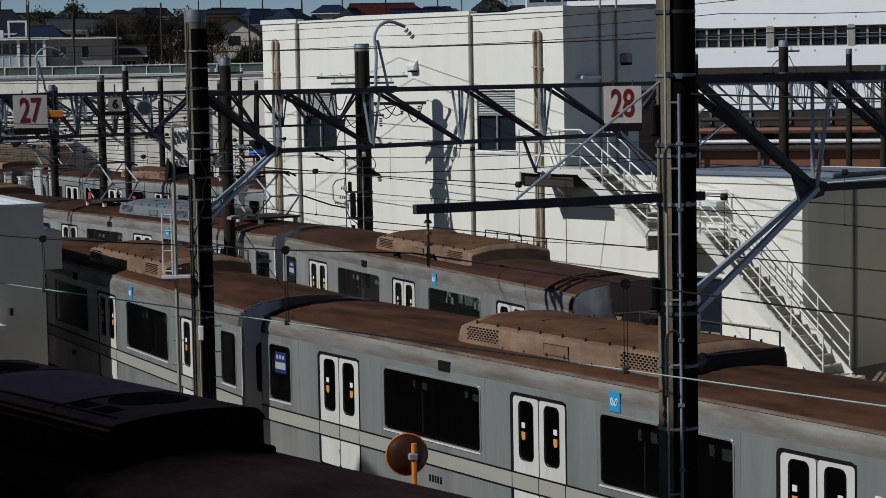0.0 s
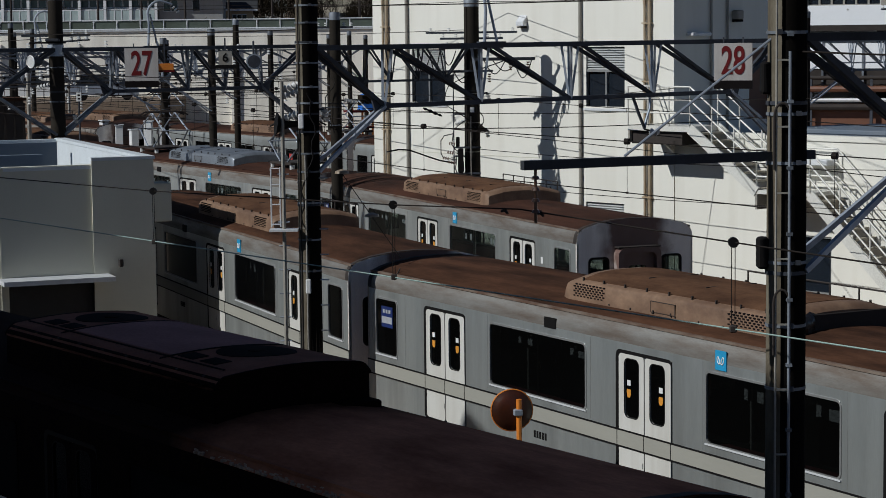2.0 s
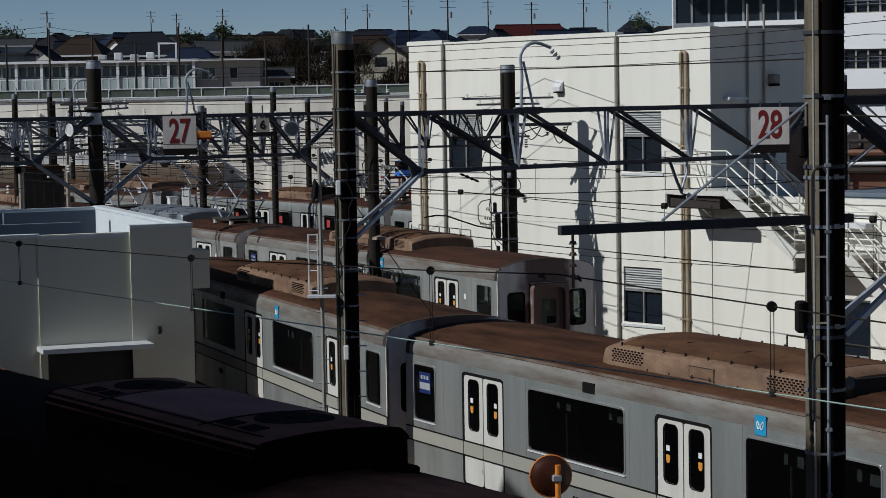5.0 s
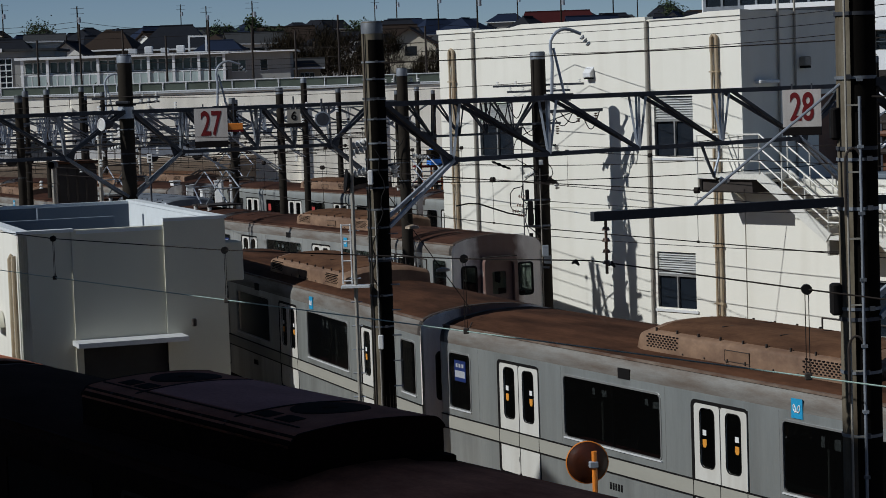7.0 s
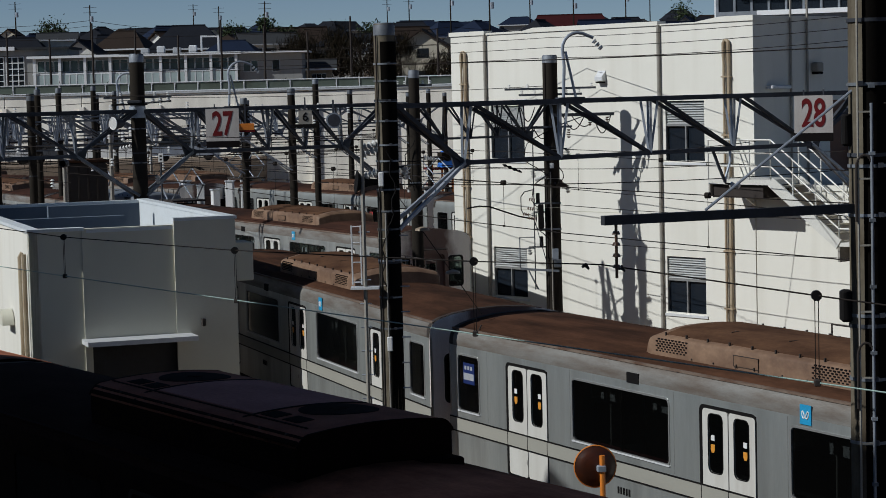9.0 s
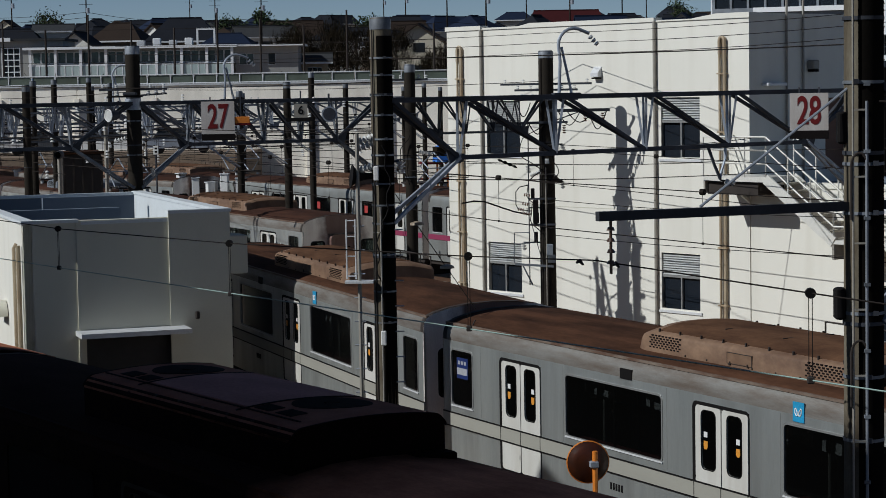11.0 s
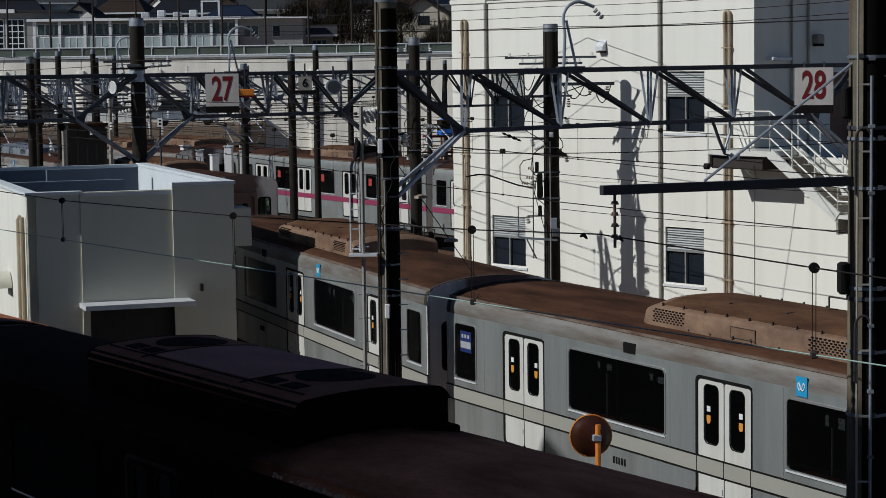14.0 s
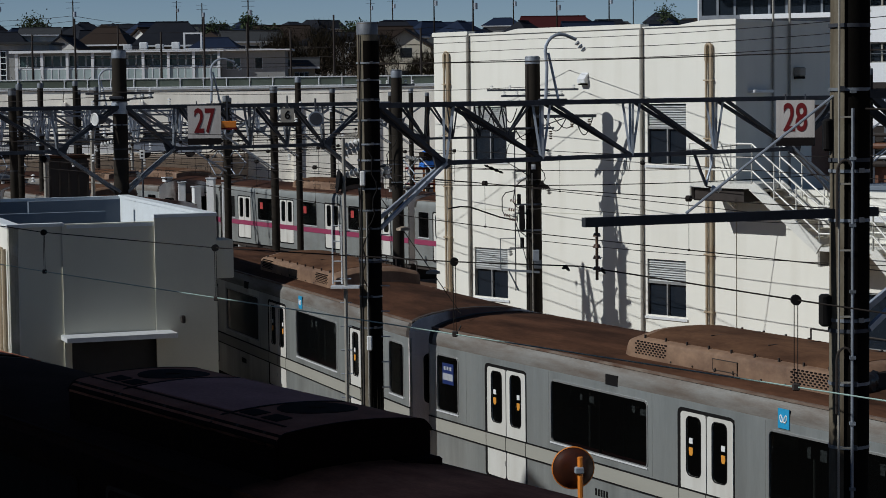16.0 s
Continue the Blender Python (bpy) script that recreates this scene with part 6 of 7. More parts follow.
def wall_pole_arm():
    """Switch gear, arms, rods and cable loops on the pole beside the depot front."""
    a = thing("feeder_bracket", pose(*POLE_W, 0), "dark steel feeder arms with switch gear and cable loops", "bracket", "feeder brackets")
    y = -0.24
    part("arm", Shape().bar((-0.75, y, 6.63), (0.60, y, 6.63), 0.06), GALV_DARK, a)
    part("arm", Shape().bar((0.05, y, 6.96), (1.80, y + 0.2, 6.96), 0.09), GALV_DARK, a)
    part("arm", Shape().bar((-0.9, y, 7.28), (0.9, y, 7.28), 0.06), GALV_DARK, a)
    part("brace", Shape().bar((0.1, y, 6.63), (1.0, y + 0.1, 6.94), 0.03), GALV_DARK, a)
    part("switch_rod", Shape().tube([(-0.53, y, 6.63), (-0.53, y, 2.0)], 0.016, 6), GALV_DARK, a)
    part("switch_box", Shape().chamfer_box(-0.42, -0.26, y - 0.10, y + 0.08, 3.75, 4.43, 0.02), BLACK, a)
    for z in (3.72, 4.46):
        part("box_bracket", Shape().bar((-0.52, y, z), (0.24, y, z), 0.05), GALV_DARK, a)
    part("cable", Shape().tube([(-0.53, y, 4.86), (-0.80, y, 4.80), (-0.90, y, 4.66), (-0.90, y, 4.30), (-0.84, y, 4.18), (-0.55, y, 4.12)], 0.016, 6), BLACK, a, smooth=True)
    part("cable", Shape().tube([(-2.45, y, 4.36), (-2.1, y, 4.42), (-1.8, y, 4.40), (-1.3, y, 4.22), (-0.95, y, 4.10), (-0.55, y, 4.02)], 0.024, 6), BLACK, a, "thick black feeder cable", True)
    for z, dx in ((4.30, -0.55), (4.14, -0.68), (4.02, -0.52), (4.55, -0.5)):
        bell(a, (dx, y, z), (-1, 0, 0.2), 0.06, 3, BROWN_INS)
    for x0, x1, z, d in ((0.35, 0.95, 6.92, 0.38), (0.6, 1.3, 6.92, 0.30), (-1.5, -1.15, 7.2, 0.45), (-1.2, -0.9, 7.2, 0.55), (-0.85, -0.45, 7.2, 0.40), (-0.5, 0.0, 6.6, 0.3), (1.2, 1.7, 6.92, 0.5)):
        pts = [(x0 + (x1 - x0) * k / 10, y, z - d * math.sin(math.pi * k / 10)) for k in range(11)]
        part("cable_loop", Shape().tube(pts, 0.016, 6), BLACK, a, smooth=True)
    for x, z in ((-0.7, 7.36), (-0.4, 7.36), (0.4, 7.36), (0.75, 7.36)):
        bell(a, (x, y, z), (0, 0, 1), 0.05, 2)
    for x, z in ((-0.7, 6.55), (0.5, 6.55), (1.1, 6.88), (1.6, 6.88)):
        bell(a, (x, y, z), (0, 0, -1), 0.06, 4, BROWN_INS)
    part("tag", Shape().box(-0.06, 0.06, y - 0.02, y, 5.46, 5.60), WHITE, a, "white tag")
    part("horn", Shape().tube([(0.18, y, 5.05), (0.28, y, 4.98), (0.45, y, 4.94)], [0.13, 0.08, 0.02], 10), UNDER, a)
    part("junction_box", Shape().chamfer_box(0.0, 0.22, y - 0.08, y + 0.02, 2.62, 2.86, 0.015), GALV_MID, a)
    part("low_arm", Shape().bar((-0.95, y, 2.60), (0.15, y, 2.52), 0.06), GALV_MID, a)
    part("low_brace", Shape().bar((-0.72, y, 2.55), (-0.45, y, 2.0), 0.04), GALV_MID, a)
    fr = Shape()
    fr.tube([(-0.53, y, 3.50), (-0.96, y, 3.50), (-0.96, y, 2.62)], 0.018, 6)
    fr.tube([(-0.53, y, 3.18), (-0.96, y, 3.18)], 0.012, 6)
    part("guard_frame", fr, GALV_MID, a)
    part("guy_rod", Shape().tube([(-0.5, y, 3.9), (-0.1, y, 2.4)], 0.012, 6), GALV_DARK, a)


wall_pole_arm()


# ---- retaining wall, school, houses on the terrace ----
HOUSE_WALLS = [material("house_wall_" + n, c, 0.8, 0.0, None, 0.4, 0.4, streaks=[v * 0.6 for v in c], streak_mix=0.25) for n, c in
               (("cream", (0.55, 0.50, 0.40)), ("grey", (0.33, 0.33, 0.32)), ("white", (0.68, 0.67, 0.63)), ("tan", (0.42, 0.33, 0.22)), ("brown", (0.20, 0.15, 0.11)))]
HOUSE_ROOFS = [material("roof_tiles_" + n, c, 0.7, 0.0, None, 0.5, 1.0, fine=14, bump=0.4, depth=0.03, spec=0.08) for n, c in
               (("slate", (0.016, 0.018, 0.024)), ("brown", (0.035, 0.025, 0.02)), ("blue", (0.014, 0.022, 0.045)), ("red", (0.055, 0.013, 0.014)), ("grey", (0.05, 0.052, 0.055)))]
WALL_TAN = material("retaining_concrete", (0.90, 0.85, 0.75), 0.9, 0.0, (0.78, 0.72, 0.62), 0.5, 0.3, streaks=(0.30, 0.26, 0.21), streak_mix=0.35, streak_scale=0.8)
FENCE = material("green_fence_mesh", (0.10, 0.125, 0.10), 0.8, 0.0, (0.06, 0.07, 0.05), 0.8, 0.4)
BARK = material("bark", (0.07, 0.05, 0.035), 0.9, bump=0.5)
LEAF = material("evergreen_leaf", (0.035, 0.055, 0.025), 0.7, 0.0, (0.055, 0.07, 0.03), 0.6, 0.5, per_object=0.2, spec=0.1)
BUSH = material("dry_brown_scrub", (0.020, 0.015, 0.010), 0.95, 0.0, (0.012, 0.012, 0.007), 0.6, 0.5, spec=0.02)
BLUE_SHEET = material("blue_sheet", (0.02, 0.16, 0.60), 0.6)


def make_retaining_wall():
    w = thing("retaining_wall", pose(0, 138, 0, 0, 0, 3), "long stained concrete retaining wall topped by a fence", "wall", kind="structure")
    lean = Matrix(((1, 0, 0, 0), (0, 1, 0.2, -0.2 * 8.05), (0, 0, 1, 0), (0, 0, 0, 1)))
    for k in range(22):
        x = -75 + k * 5.0
        part("panel", Shape().chamfer_box(x, x + 4.97, 0, 0.6, 0, 8.05, 0.03).moved(lean), WALL_TAN, w)
        part("buttress", Shape().box(x - 0.15, x + 0.15, -0.25, 0, 0, 7.3).moved(lean), WALL_TAN, w)
        part("weep_hole", Shape().tube([(x + 2.5, -0.03, 5.2), (x + 2.5, 0.05, 5.2)], 0.07, 8).moved(lean), UNDER, w)
    part("coping", Shape().box(-75, 35, -0.12, 0.7, 8.05, 8.15), TRIM, w)
    for k in range(74):
        part("fence_post", Shape().tube([(-75 + k * 1.5, 0.3, 8.15), (-75 + k * 1.5, 0.3, 8.76)], 0.035, 6), TRIM, w)
        part("fence_panel", Shape().box(-74.94 + k * 1.5, -73.56 + k * 1.5, 0.32, 0.345, 8.22, 8.72), FENCE, w)
    for z in (8.20, 8.76):
        part("fence_rail", Shape().tube([(-75, 0.3, z), (35, 0.3, z)], 0.04, 6), TRIM, w)


make_retaining_wall()


def windows_on(parent, x0, x1, z0, z1, n, y=0.0, pane=None):
    """A row of framed windows on a wall that faces -y."""
    step = (x1 - x0) / n
    for k in range(n):
        a = x0 + k * step
        w = part("window", Shape().ring(step * 0.9, z1 - z0, 0.01, (step * 0.82, z1 - z0 - 0.1), 0.01, y - 0.05, y + 0.04, a + step / 2, (z0 + z1) / 2), TRIM, parent)
        part("pane", Shape().box(a + step * 0.07, a + step * 0.93, y - 0.012, y - 0.006, z0 + 0.03, z1 - 0.03), pane or HOUSE_GLASS, w)


def make_school():
    b = thing("school_building", pose(-53.6, 221.5, 8.7, 0, 0, 3), "long pale school building with rows of teal windows", "building", kind="structure")
    L = 21.6
    part("wall_front", Shape().box(0, L, 0, 0.3, 0, 3.6), HOUSE_WALLS[1], b)
    part("wall_side", Shape().box(L - 0.3, L, 0.3, 9, 0, 3.6), HOUSE_WALLS[1], b)
    part("wall_side", Shape().box(0, 0.3, 0.3, 9, 0, 3.6), HOUSE_WALLS[1], b)
    part("roof", Shape().box(-0.5, L + 0.3, -1.3, 9.4, 3.62, 3.72), HOUSE_ROOFS[4], b)
    part("roof_edge", Shape().box(-0.5, L + 0.3, -1.42, -1.3, 3.50, 3.76), OFFICE_WHITE, b, "white roof edge")
    windows_on(b, 0.3, L - 0.3, 2.05, 3.25, 24, 0.0, SCHOOL_GLASS)
    part("sill_band", Shape().box(0, L, -1.05, 0, 1.78, 1.92), OFFICE_WHITE, b)
    for k in range(9):
        part("pillar", Shape().box(0.1 + k * 2.64, 0.38 + k * 2.64, -1.2, -0.95, 0, 3.5), OFFICE_WHITE, b)
    for k in range(8):
        part("balcony_panel", Shape().box(0.42 + k * 2.64, 2.70 + k * 2.64, -1.08, -1.0, 0.75, 1.75), SCHOOL_PANEL, b)
        for q in (0.75, 1.5):
            part("panel_post", Shape().box(0.42 + k * 2.64 + q, 0.50 + k * 2.64 + q, -1.11, -1.0, 0.6, 1.8), OFFICE_WHITE, b)
    part("balcony_floor", Shape().box(0, L, -1.1, 0, 0.5, 0.7), TRIM, b)
    for k in range(4):
        part("roof_vent", Shape().chamfer_box(11 + k * 1.7, 11.8 + k * 1.7, 2, 3, 3.72, 4.4 + 0.2 * (k % 2), 0.05), (TRIM, OFFICE_WHITE)[k % 2], b)
    part("roof_frame", Shape().plate((17.4, 19.4), (3.72, 5.6), [(17.6, 19.2, 3.9, 5.4)], 1.5, 1.7), OFFICE_WHITE, b)
    c = thing("school_wing", pose(-32.0, 222.4, 8.7, 0, 0, 3), "grey flat-roofed wing beside the school", "building", kind="structure")
    part("wall", Shape().box(0, 6.6, 0, 6, 0, 3.55), HOUSE_WALLS[1], c)
    part("roof", Shape().box(-0.1, 7.3, -1.0, 6.3, 3.55, 3.72), OFFICE_WHITE, c)
    windows_on(c, 0.4, 2.0, 1.6, 2.8, 2, 0.0, SCHOOL_GLASS)
    windows_on(c, 3.4, 4.3, 1.6, 2.8, 1)
    d = thing("stairwell_block", pose(-66.0, 225, 8.7, 0, 0, 3), "grey stairwell block with a white window grid", "building", kind="structure")
    part("wall", Shape().box(0, 15, 0, 8, 0, 4.6), HOUSE_WALLS[1], d)
    part("roof", Shape().box(-0.3, 15.3, -0.5, 8.3, 4.6, 4.85), HOUSE_ROOFS[4], d)
    part("roof_edge", Shape().box(0, 9.5, -0.62, -0.5, 4.55, 4.95), OFFICE_WHITE, d)
    for k in range(2):
        fr = part("window_grid", Shape().plate((6.2 + k * 2.2, 8.2 + k * 2.2), (0.6, 3.9), [(6.3 + k * 2.2 + i * 0.64, 6.85 + k * 2.2 + i * 0.64, 0.7 + j * 0.64, 1.25 + j * 0.64) for i in range(3) for j in range(5)], -0.10, -0.02), OFFICE_WHITE, d)
        part("pane", Shape().box(6.25 + k * 2.2, 8.15 + k * 2.2, -0.018, -0.010, 0.65, 3.85), HOUSE_GLASS, fr)


make_school()


def house(x, y, w, d, h, rh, ang, wall, roof, label, hip=0.0, plain=False):
    """A two-storey house with a pitched, overhanging roof, windows and a porch roof."""
    z = ground_height(x, y) - 0.3
    b = thing("house", pose(x, y, z, 0, 0, ang), label, "house", "houses on the hill")
    body = Shape()
    body.box(-w / 2, w / 2, -d / 2, d / 2, 0, h)
    if not hip:
        body.add([(-w / 2, -d / 2, h), (-w / 2, d / 2, h), (-w / 2, 0, h + rh * 0.93), (w / 2, -d / 2, h), (w / 2, d / 2, h), (w / 2, 0, h + rh * 0.93)], [(0, 2, 1), (3, 4, 5)])
    part("wall", body, HOUSE_WALLS[wall], b)
    o, t = 0.55, 0.16
    r = Shape()
    for sgn in (-1, 1):
        e = (-d / 2 - o) * sgn * -1
        ze = h - rh * o / (d / 2)
        p = [(-w / 2 - o + hip, 0, h + rh), (w / 2 + o - hip, 0, h + rh), (w / 2 + o, e, ze), (-w / 2 - o, e, ze)]
        r.add(p + [(a, c, v - t) for a, c, v in p], [(0, 1, 2, 3), (7, 6, 5, 4), (0, 4, 5, 1), (1, 5, 6, 2), (2, 6, 7, 3), (3, 7, 4, 0)])
    if hip:
        for sx in (-1, 1):
            r.add([(sx * (w / 2 + o - hip), 0, h + rh), (sx * (w / 2 + o), -d / 2 - o, h - rh * o / (d / 2)), (sx * (w / 2 + o), d / 2 + o, h - rh * o / (d / 2)), (sx * (w / 2 + o - hip), 0, h + rh - t), (sx * (w / 2 + o), -d / 2 - o, h - rh * o / (d / 2) - t), (sx * (w / 2 + o), d / 2 + o, h - rh * o / (d / 2) - t)],
                  [(0, 1, 2), (5, 4, 3), (1, 4, 5, 2)])
    part("roof", r, HOUSE_ROOFS[roof], b)
    part("ridge", Shape().box(-w / 2 - o + hip, w / 2 + o - hip, -0.12, 0.12, h + rh - 0.05, h + rh + 0.12), HOUSE_ROOFS[roof], b)
    for zz in (1.0, 3.6):
        if zz + 1.2 < h and not plain:
            windows_on(b, -w / 2 + 0.6, w / 2 - 0.6, zz, zz + 1.2, 3, -d / 2)
            for sgn in (1, -1):
                part("side_window", Shape().box(sgn * w / 2 - 0.03, sgn * w / 2 + 0.03, -0.8, 0.6, zz, zz + 1.1), HOUSE_GLASS, b)
    part("eave_board", Shape().box(-w / 2 - o, w / 2 + o, -d / 2 - o - 0.03, -d / 2 - o, h - rh * o / (d / 2) - 0.2, h - rh * o / (d / 2)), TRIM, b)
    return b


rng = random.Random(5)
labels = ["tan two-storey house with slate roof on the hill", "cream two-storey house with dark pitched roof", "grey house with brown tiled roof among others"]
for yy, step in (((300, 9.0), (330, 8.8), (362, 9.0), (400, 9.2), (445, 9.6), (500, 10.0), (550, 10.5))):
    x = -0.29 * yy
    while x < 0.27 * yy:
        w = rng.uniform(5.6, 9.4)
        house(x, yy + rng.uniform(-4, 4), w, rng.uniform(5.5, 7.5), rng.choice((5.2, 5.6, 6.2, 5.0, 3.4)), rng.uniform(1.3, 2.6), rng.choice((0, 90, 0, 20, 45)) + rng.uniform(-18, 18),
              rng.choice((0, 2, 2, 3, 1, 0, 4)), rng.choice((0, 0, 0, 1, 2, 2, 4)), rng.choice(labels), rng.choice((0.0, 2.4, 2.6)), yy > 390)
        x += step * rng.uniform(0.85, 1.3)
for args in ((-65.5, 262, 8.4, 6, 5.2, 2.0, 4, 0, 0, "cream house with a dark hipped roof", 2.4), (-61.2, 266, 4.2, 5, 7.0, 0.7, 10, 2, 4, "narrow white house with a nearly flat roof", 0.0), (-56.3, 259, 4.4, 6, 4.5, 2.2, 84, 2, 0, "white gabled house behind the school", 0.0),
             (-53.0, 268, 6.0, 6, 5.8, 1.9, -6, 4, 1, "brown house with a low hipped roof", 2.2), (-47.6, 258, 4.0, 5, 4.2, 1.2, 0, 0, 0, "small cream house behind the school", 1.6), (-44.0, 263, 8.2, 7, 5.7, 2.5, 3, 4, 0, "broad dark house with a hipped roof", 2.6), (-37.8, 258, 6.4, 6, 4.7, 1.5, -3, 1, 2, "grey house with a dark blue roof", 2.2),
             (-14.0, 250, 4.8, 6, 5.0, 1.9, 86, 0, 1, "cream gabled house with brown roof", 0.0), (-18.4, 257, 6.0, 6, 4.6, 1.6, 8, 4, 0, "brown house with dark roof among bare trees", 2.0), (-10.0, 258, 6.0, 6, 4.6, 1.6, 0, 2, 4, "white house with a grey hipped roof", 2.2), (-24.4, 230, 2.8, 3, 3.0, 0.7, 5, 3, 4, "tan shed with a flat roof", 0.0)):
    house(*args)
house(3.9, 311, 10.4, 8, 6.1, 2.3, 4, 4, 3, "brown house with a dark red tiled roof", 1.0)


def tree(x, y, h, r, seed, bare=False):
    rg = random.Random(seed)
    z = ground_height(x, y)
    t = thing("tree", pose(x, y, z), "bare brown winter tree with fine twigs" if bare else "dark evergreen tree with an uneven crown", "tree", "trees on the hill")
    part("trunk", Shape().tube([(0, 0, 0), (0.1, 0, h * 0.4), (0, 0.1, h * 0.85)], [0.22, 0.15, 0.05], 8), BARK, t)
    limbs, lv = Shape(), Shape()
    tips = []
    for k in range(22):
        a, u = rg.uniform(0, 6.28), rg.uniform(0.3, 0.98)
        rad = r * math.sin(min(1, (1.08 - u) * 1.6) * 1.57) * rg.uniform(0.6, 1.1)
        p = (rad * math.cos(a), rad * math.sin(a), h * u)
        limbs.tube([(0, 0, h * u * 0.75), p], [0.06, 0.02], 5)
        tips.append(p)
    for p in tips:
        for _ in range(70):
            c = Vector(p) + Vector([rg.gauss(0, r * 0.22) for _ in range(3)])
            d1 = Vector([rg.uniform(-1, 1) for _ in range(3)]).normalized() * rg.uniform(0.12, 0.3)
            if bare:
                d1 = Vector((rg.uniform(-0.5, 0.5), rg.uniform(-0.5, 0.5), rg.uniform(0.3, 1))).normalized() * rg.uniform(0.3, 0.7)
            d2 = d1.cross(Vector([rg.uniform(-1, 1) for _ in range(3)])).normalized() * (0.028 if bare else 0.14)
            lv.add([c - d1, c + d2, c + d1, c - d2], [(0, 1, 2, 3)])
    part("branching", limbs, BARK, t)
    tagged(part("crown", lv, BUSH if bare else LEAF, t), kind="stuff")


for k, (x, y, h, r) in enumerate(((-39.2, 300, 8.6, 2.3), (-36.6, 303, 7.2, 2.0), (-28.0, 345, 8, 2.6), (-55, 380, 8, 3), (26, 400, 9, 3.2), (-84, 360, 9, 3.2))):
    tree(x, y, h, r, 40 + k)
for k, (x, y, h, r) in enumerate(((-26.5, 236, 5.6, 2.2), (-24.6, 240, 6.4, 2.4), (-22.6, 234, 5.0, 2.2), (-20.6, 238, 6.2, 2.4), (-18.2, 233, 4.6, 2.2), (-16.0, 236, 5.6, 2.3), (-11.0, 234, 3.6, 1.8), (-7.0, 238, 4.0, 2.0), (-28.4, 244, 6.0, 2.4), (-23.4, 246, 7.0, 2.6))):
    tree(x, y, h, r, 60 + k, True)


def scrub():
    rg = random.Random(9)
    s = Shape()
    for _ in range(26000):
        x = rg.uniform(-60, 20)
        y = rg.uniform(143, 152)
        z = ground_height(x, y) + abs(rg.gauss(0, 0.22))
        c = Vector((x, y, z))
        d1 = Vector((rg.uniform(-0.6, 0.6), rg.uniform(-0.6, 0.6), rg.uniform(0.2, 1))).normalized() * rg.uniform(0.08, 0.26)
        d2 = d1.cross(Vector([rg.uniform(-1, 1) for _ in range(3)])).normalized() * 0.045
        s.add([c - d1, c + d2, c + d1, c - d2], [(0, 1, 2, 3)])
    solo("scrub", s, BUSH, "dry brown scrub above the retaining wall", "bushes", kind="stuff")


scrub()


def utility_pole(x, y, top):
    z = ground_height(x, y)
    p = thing("utility_pole", pose(x, y, z), "slim utility pole with crossarms among houses", "pole", "utility poles")
    part("shaft", Shape().tube([(0, 0, 0), (0, 0, top)], [0.13, 0.08], 8), CONCRETE, p)
    for dz in (0.3, 1.0):
        part("crossarm", Shape().bar((-0.9, 0, top - dz), (0.9, 0, top - dz), 0.05), GALV_DARK, p)
    part("transformer", Shape().tube([(0.3, -0.3, top - 2.2), (0.3, -0.3, top - 1.5)], 0.22, 10), GALV, p)


for x, y, h in ((-6, 240, 11), (-60, 280, 11), (-38, 290, 11), (-13, 300, 12), (4, 280, 11), (12, 310, 12), (-22, 350, 12), (-52, 340, 11), (-2, 330, 12), (-75, 300, 12), (-66, 400, 12), (-30, 410, 12), (20, 400, 13)):
    utility_pole(x, y, h)


def ball_net(x0, x1, y, z):
    """Tall dark posts with cables before the school ground."""
    f = thing("ball_net", pose(0, y, z), "tall dark steel net posts before the school", "fence", kind="structure")
    n = int((x1 - x0) / 4.2)
    for k in range(n + 1):
        part("post", Shape().tube([(x0 + k * 4.2, 0, 0), (x0 + k * 4.2, 0, 4.6 + 0.7 * ((k * 5) % 3))], [0.11, 0.09], 8), UNDER, f)
    for h in (1.4, 3.0, 4.5):
        part("cable", Shape().tube([(x0, 0, h), (x0 + n * 4.2, 0, h)], 0.018, 5), WIRE, f)


ball_net(-60.6, -9, 205, 9.2)
for z0, z1 in ((18.3, 16.8), (17.6, 15.9)):
    wire("power_line", [(-95, 302, z0 + 1.5), (-60, 280, z0), (-38, 290, z0 - 0.8), (-13, 300, z1), (12, 310, z1 + 0.6), (60, 330, z1 + 1.0)], 0.03, WIRE, "thin overhead power line above the houses", 0.9)


# ---- the busy yard behind the hut ----
def far_gantry(x0, x1, y, ang, z=7.2, poles=3, panels=10):
    d = heading(ang)
    c = Vector((x0, y, 0))
    L = (x1 - x0) / math.cos(radians(ang))
    gantry((c.x, c.y), tuple((c + d * L).xy), z, 1.0, panels, 0.042, label="distant steel lattice gantry over yard tracks", pale=GALV, dark=GALV_MID)
    for k in range(poles):
        q = c + d * (L * k / (poles - 1))
        concrete_pole(q.x, q.y, z + rng.uniform(0.5, 1.5), 0.125, "weathered concrete pole of a distant gantry")


far_gantry(-24, -8.5, 62, 30, 7.3, 3, 9)
far_gantry(-30, -9.5, 76, 30, 7.2, 3, 11)
far_gantry(-36, -7, 92, 30, 7.2, 3, 13)
far_gantry(-42, -6, 108, 28, 7.0, 3, 14)
for k in range(7):
    a = heading(120)
    p = Vector((-9 - k * 4.2, 70 + k * 2.2, 0))
    catenary([tuple((p - a * 14).xy), tuple((p + a * 70).xy)], 5.2, 6.0, 0.012, 6.0)


for k, (y, z) in enumerate(((78, 5.5), (90, 4.9), (101, 5.6), (110, 4.6), (116, 5.3), (121, 4.2))):
    catenary([(-0.34 * y, y - 6), (-0.075 * y, y + 7)], z, z + 0.75, 0.017, 1.5)


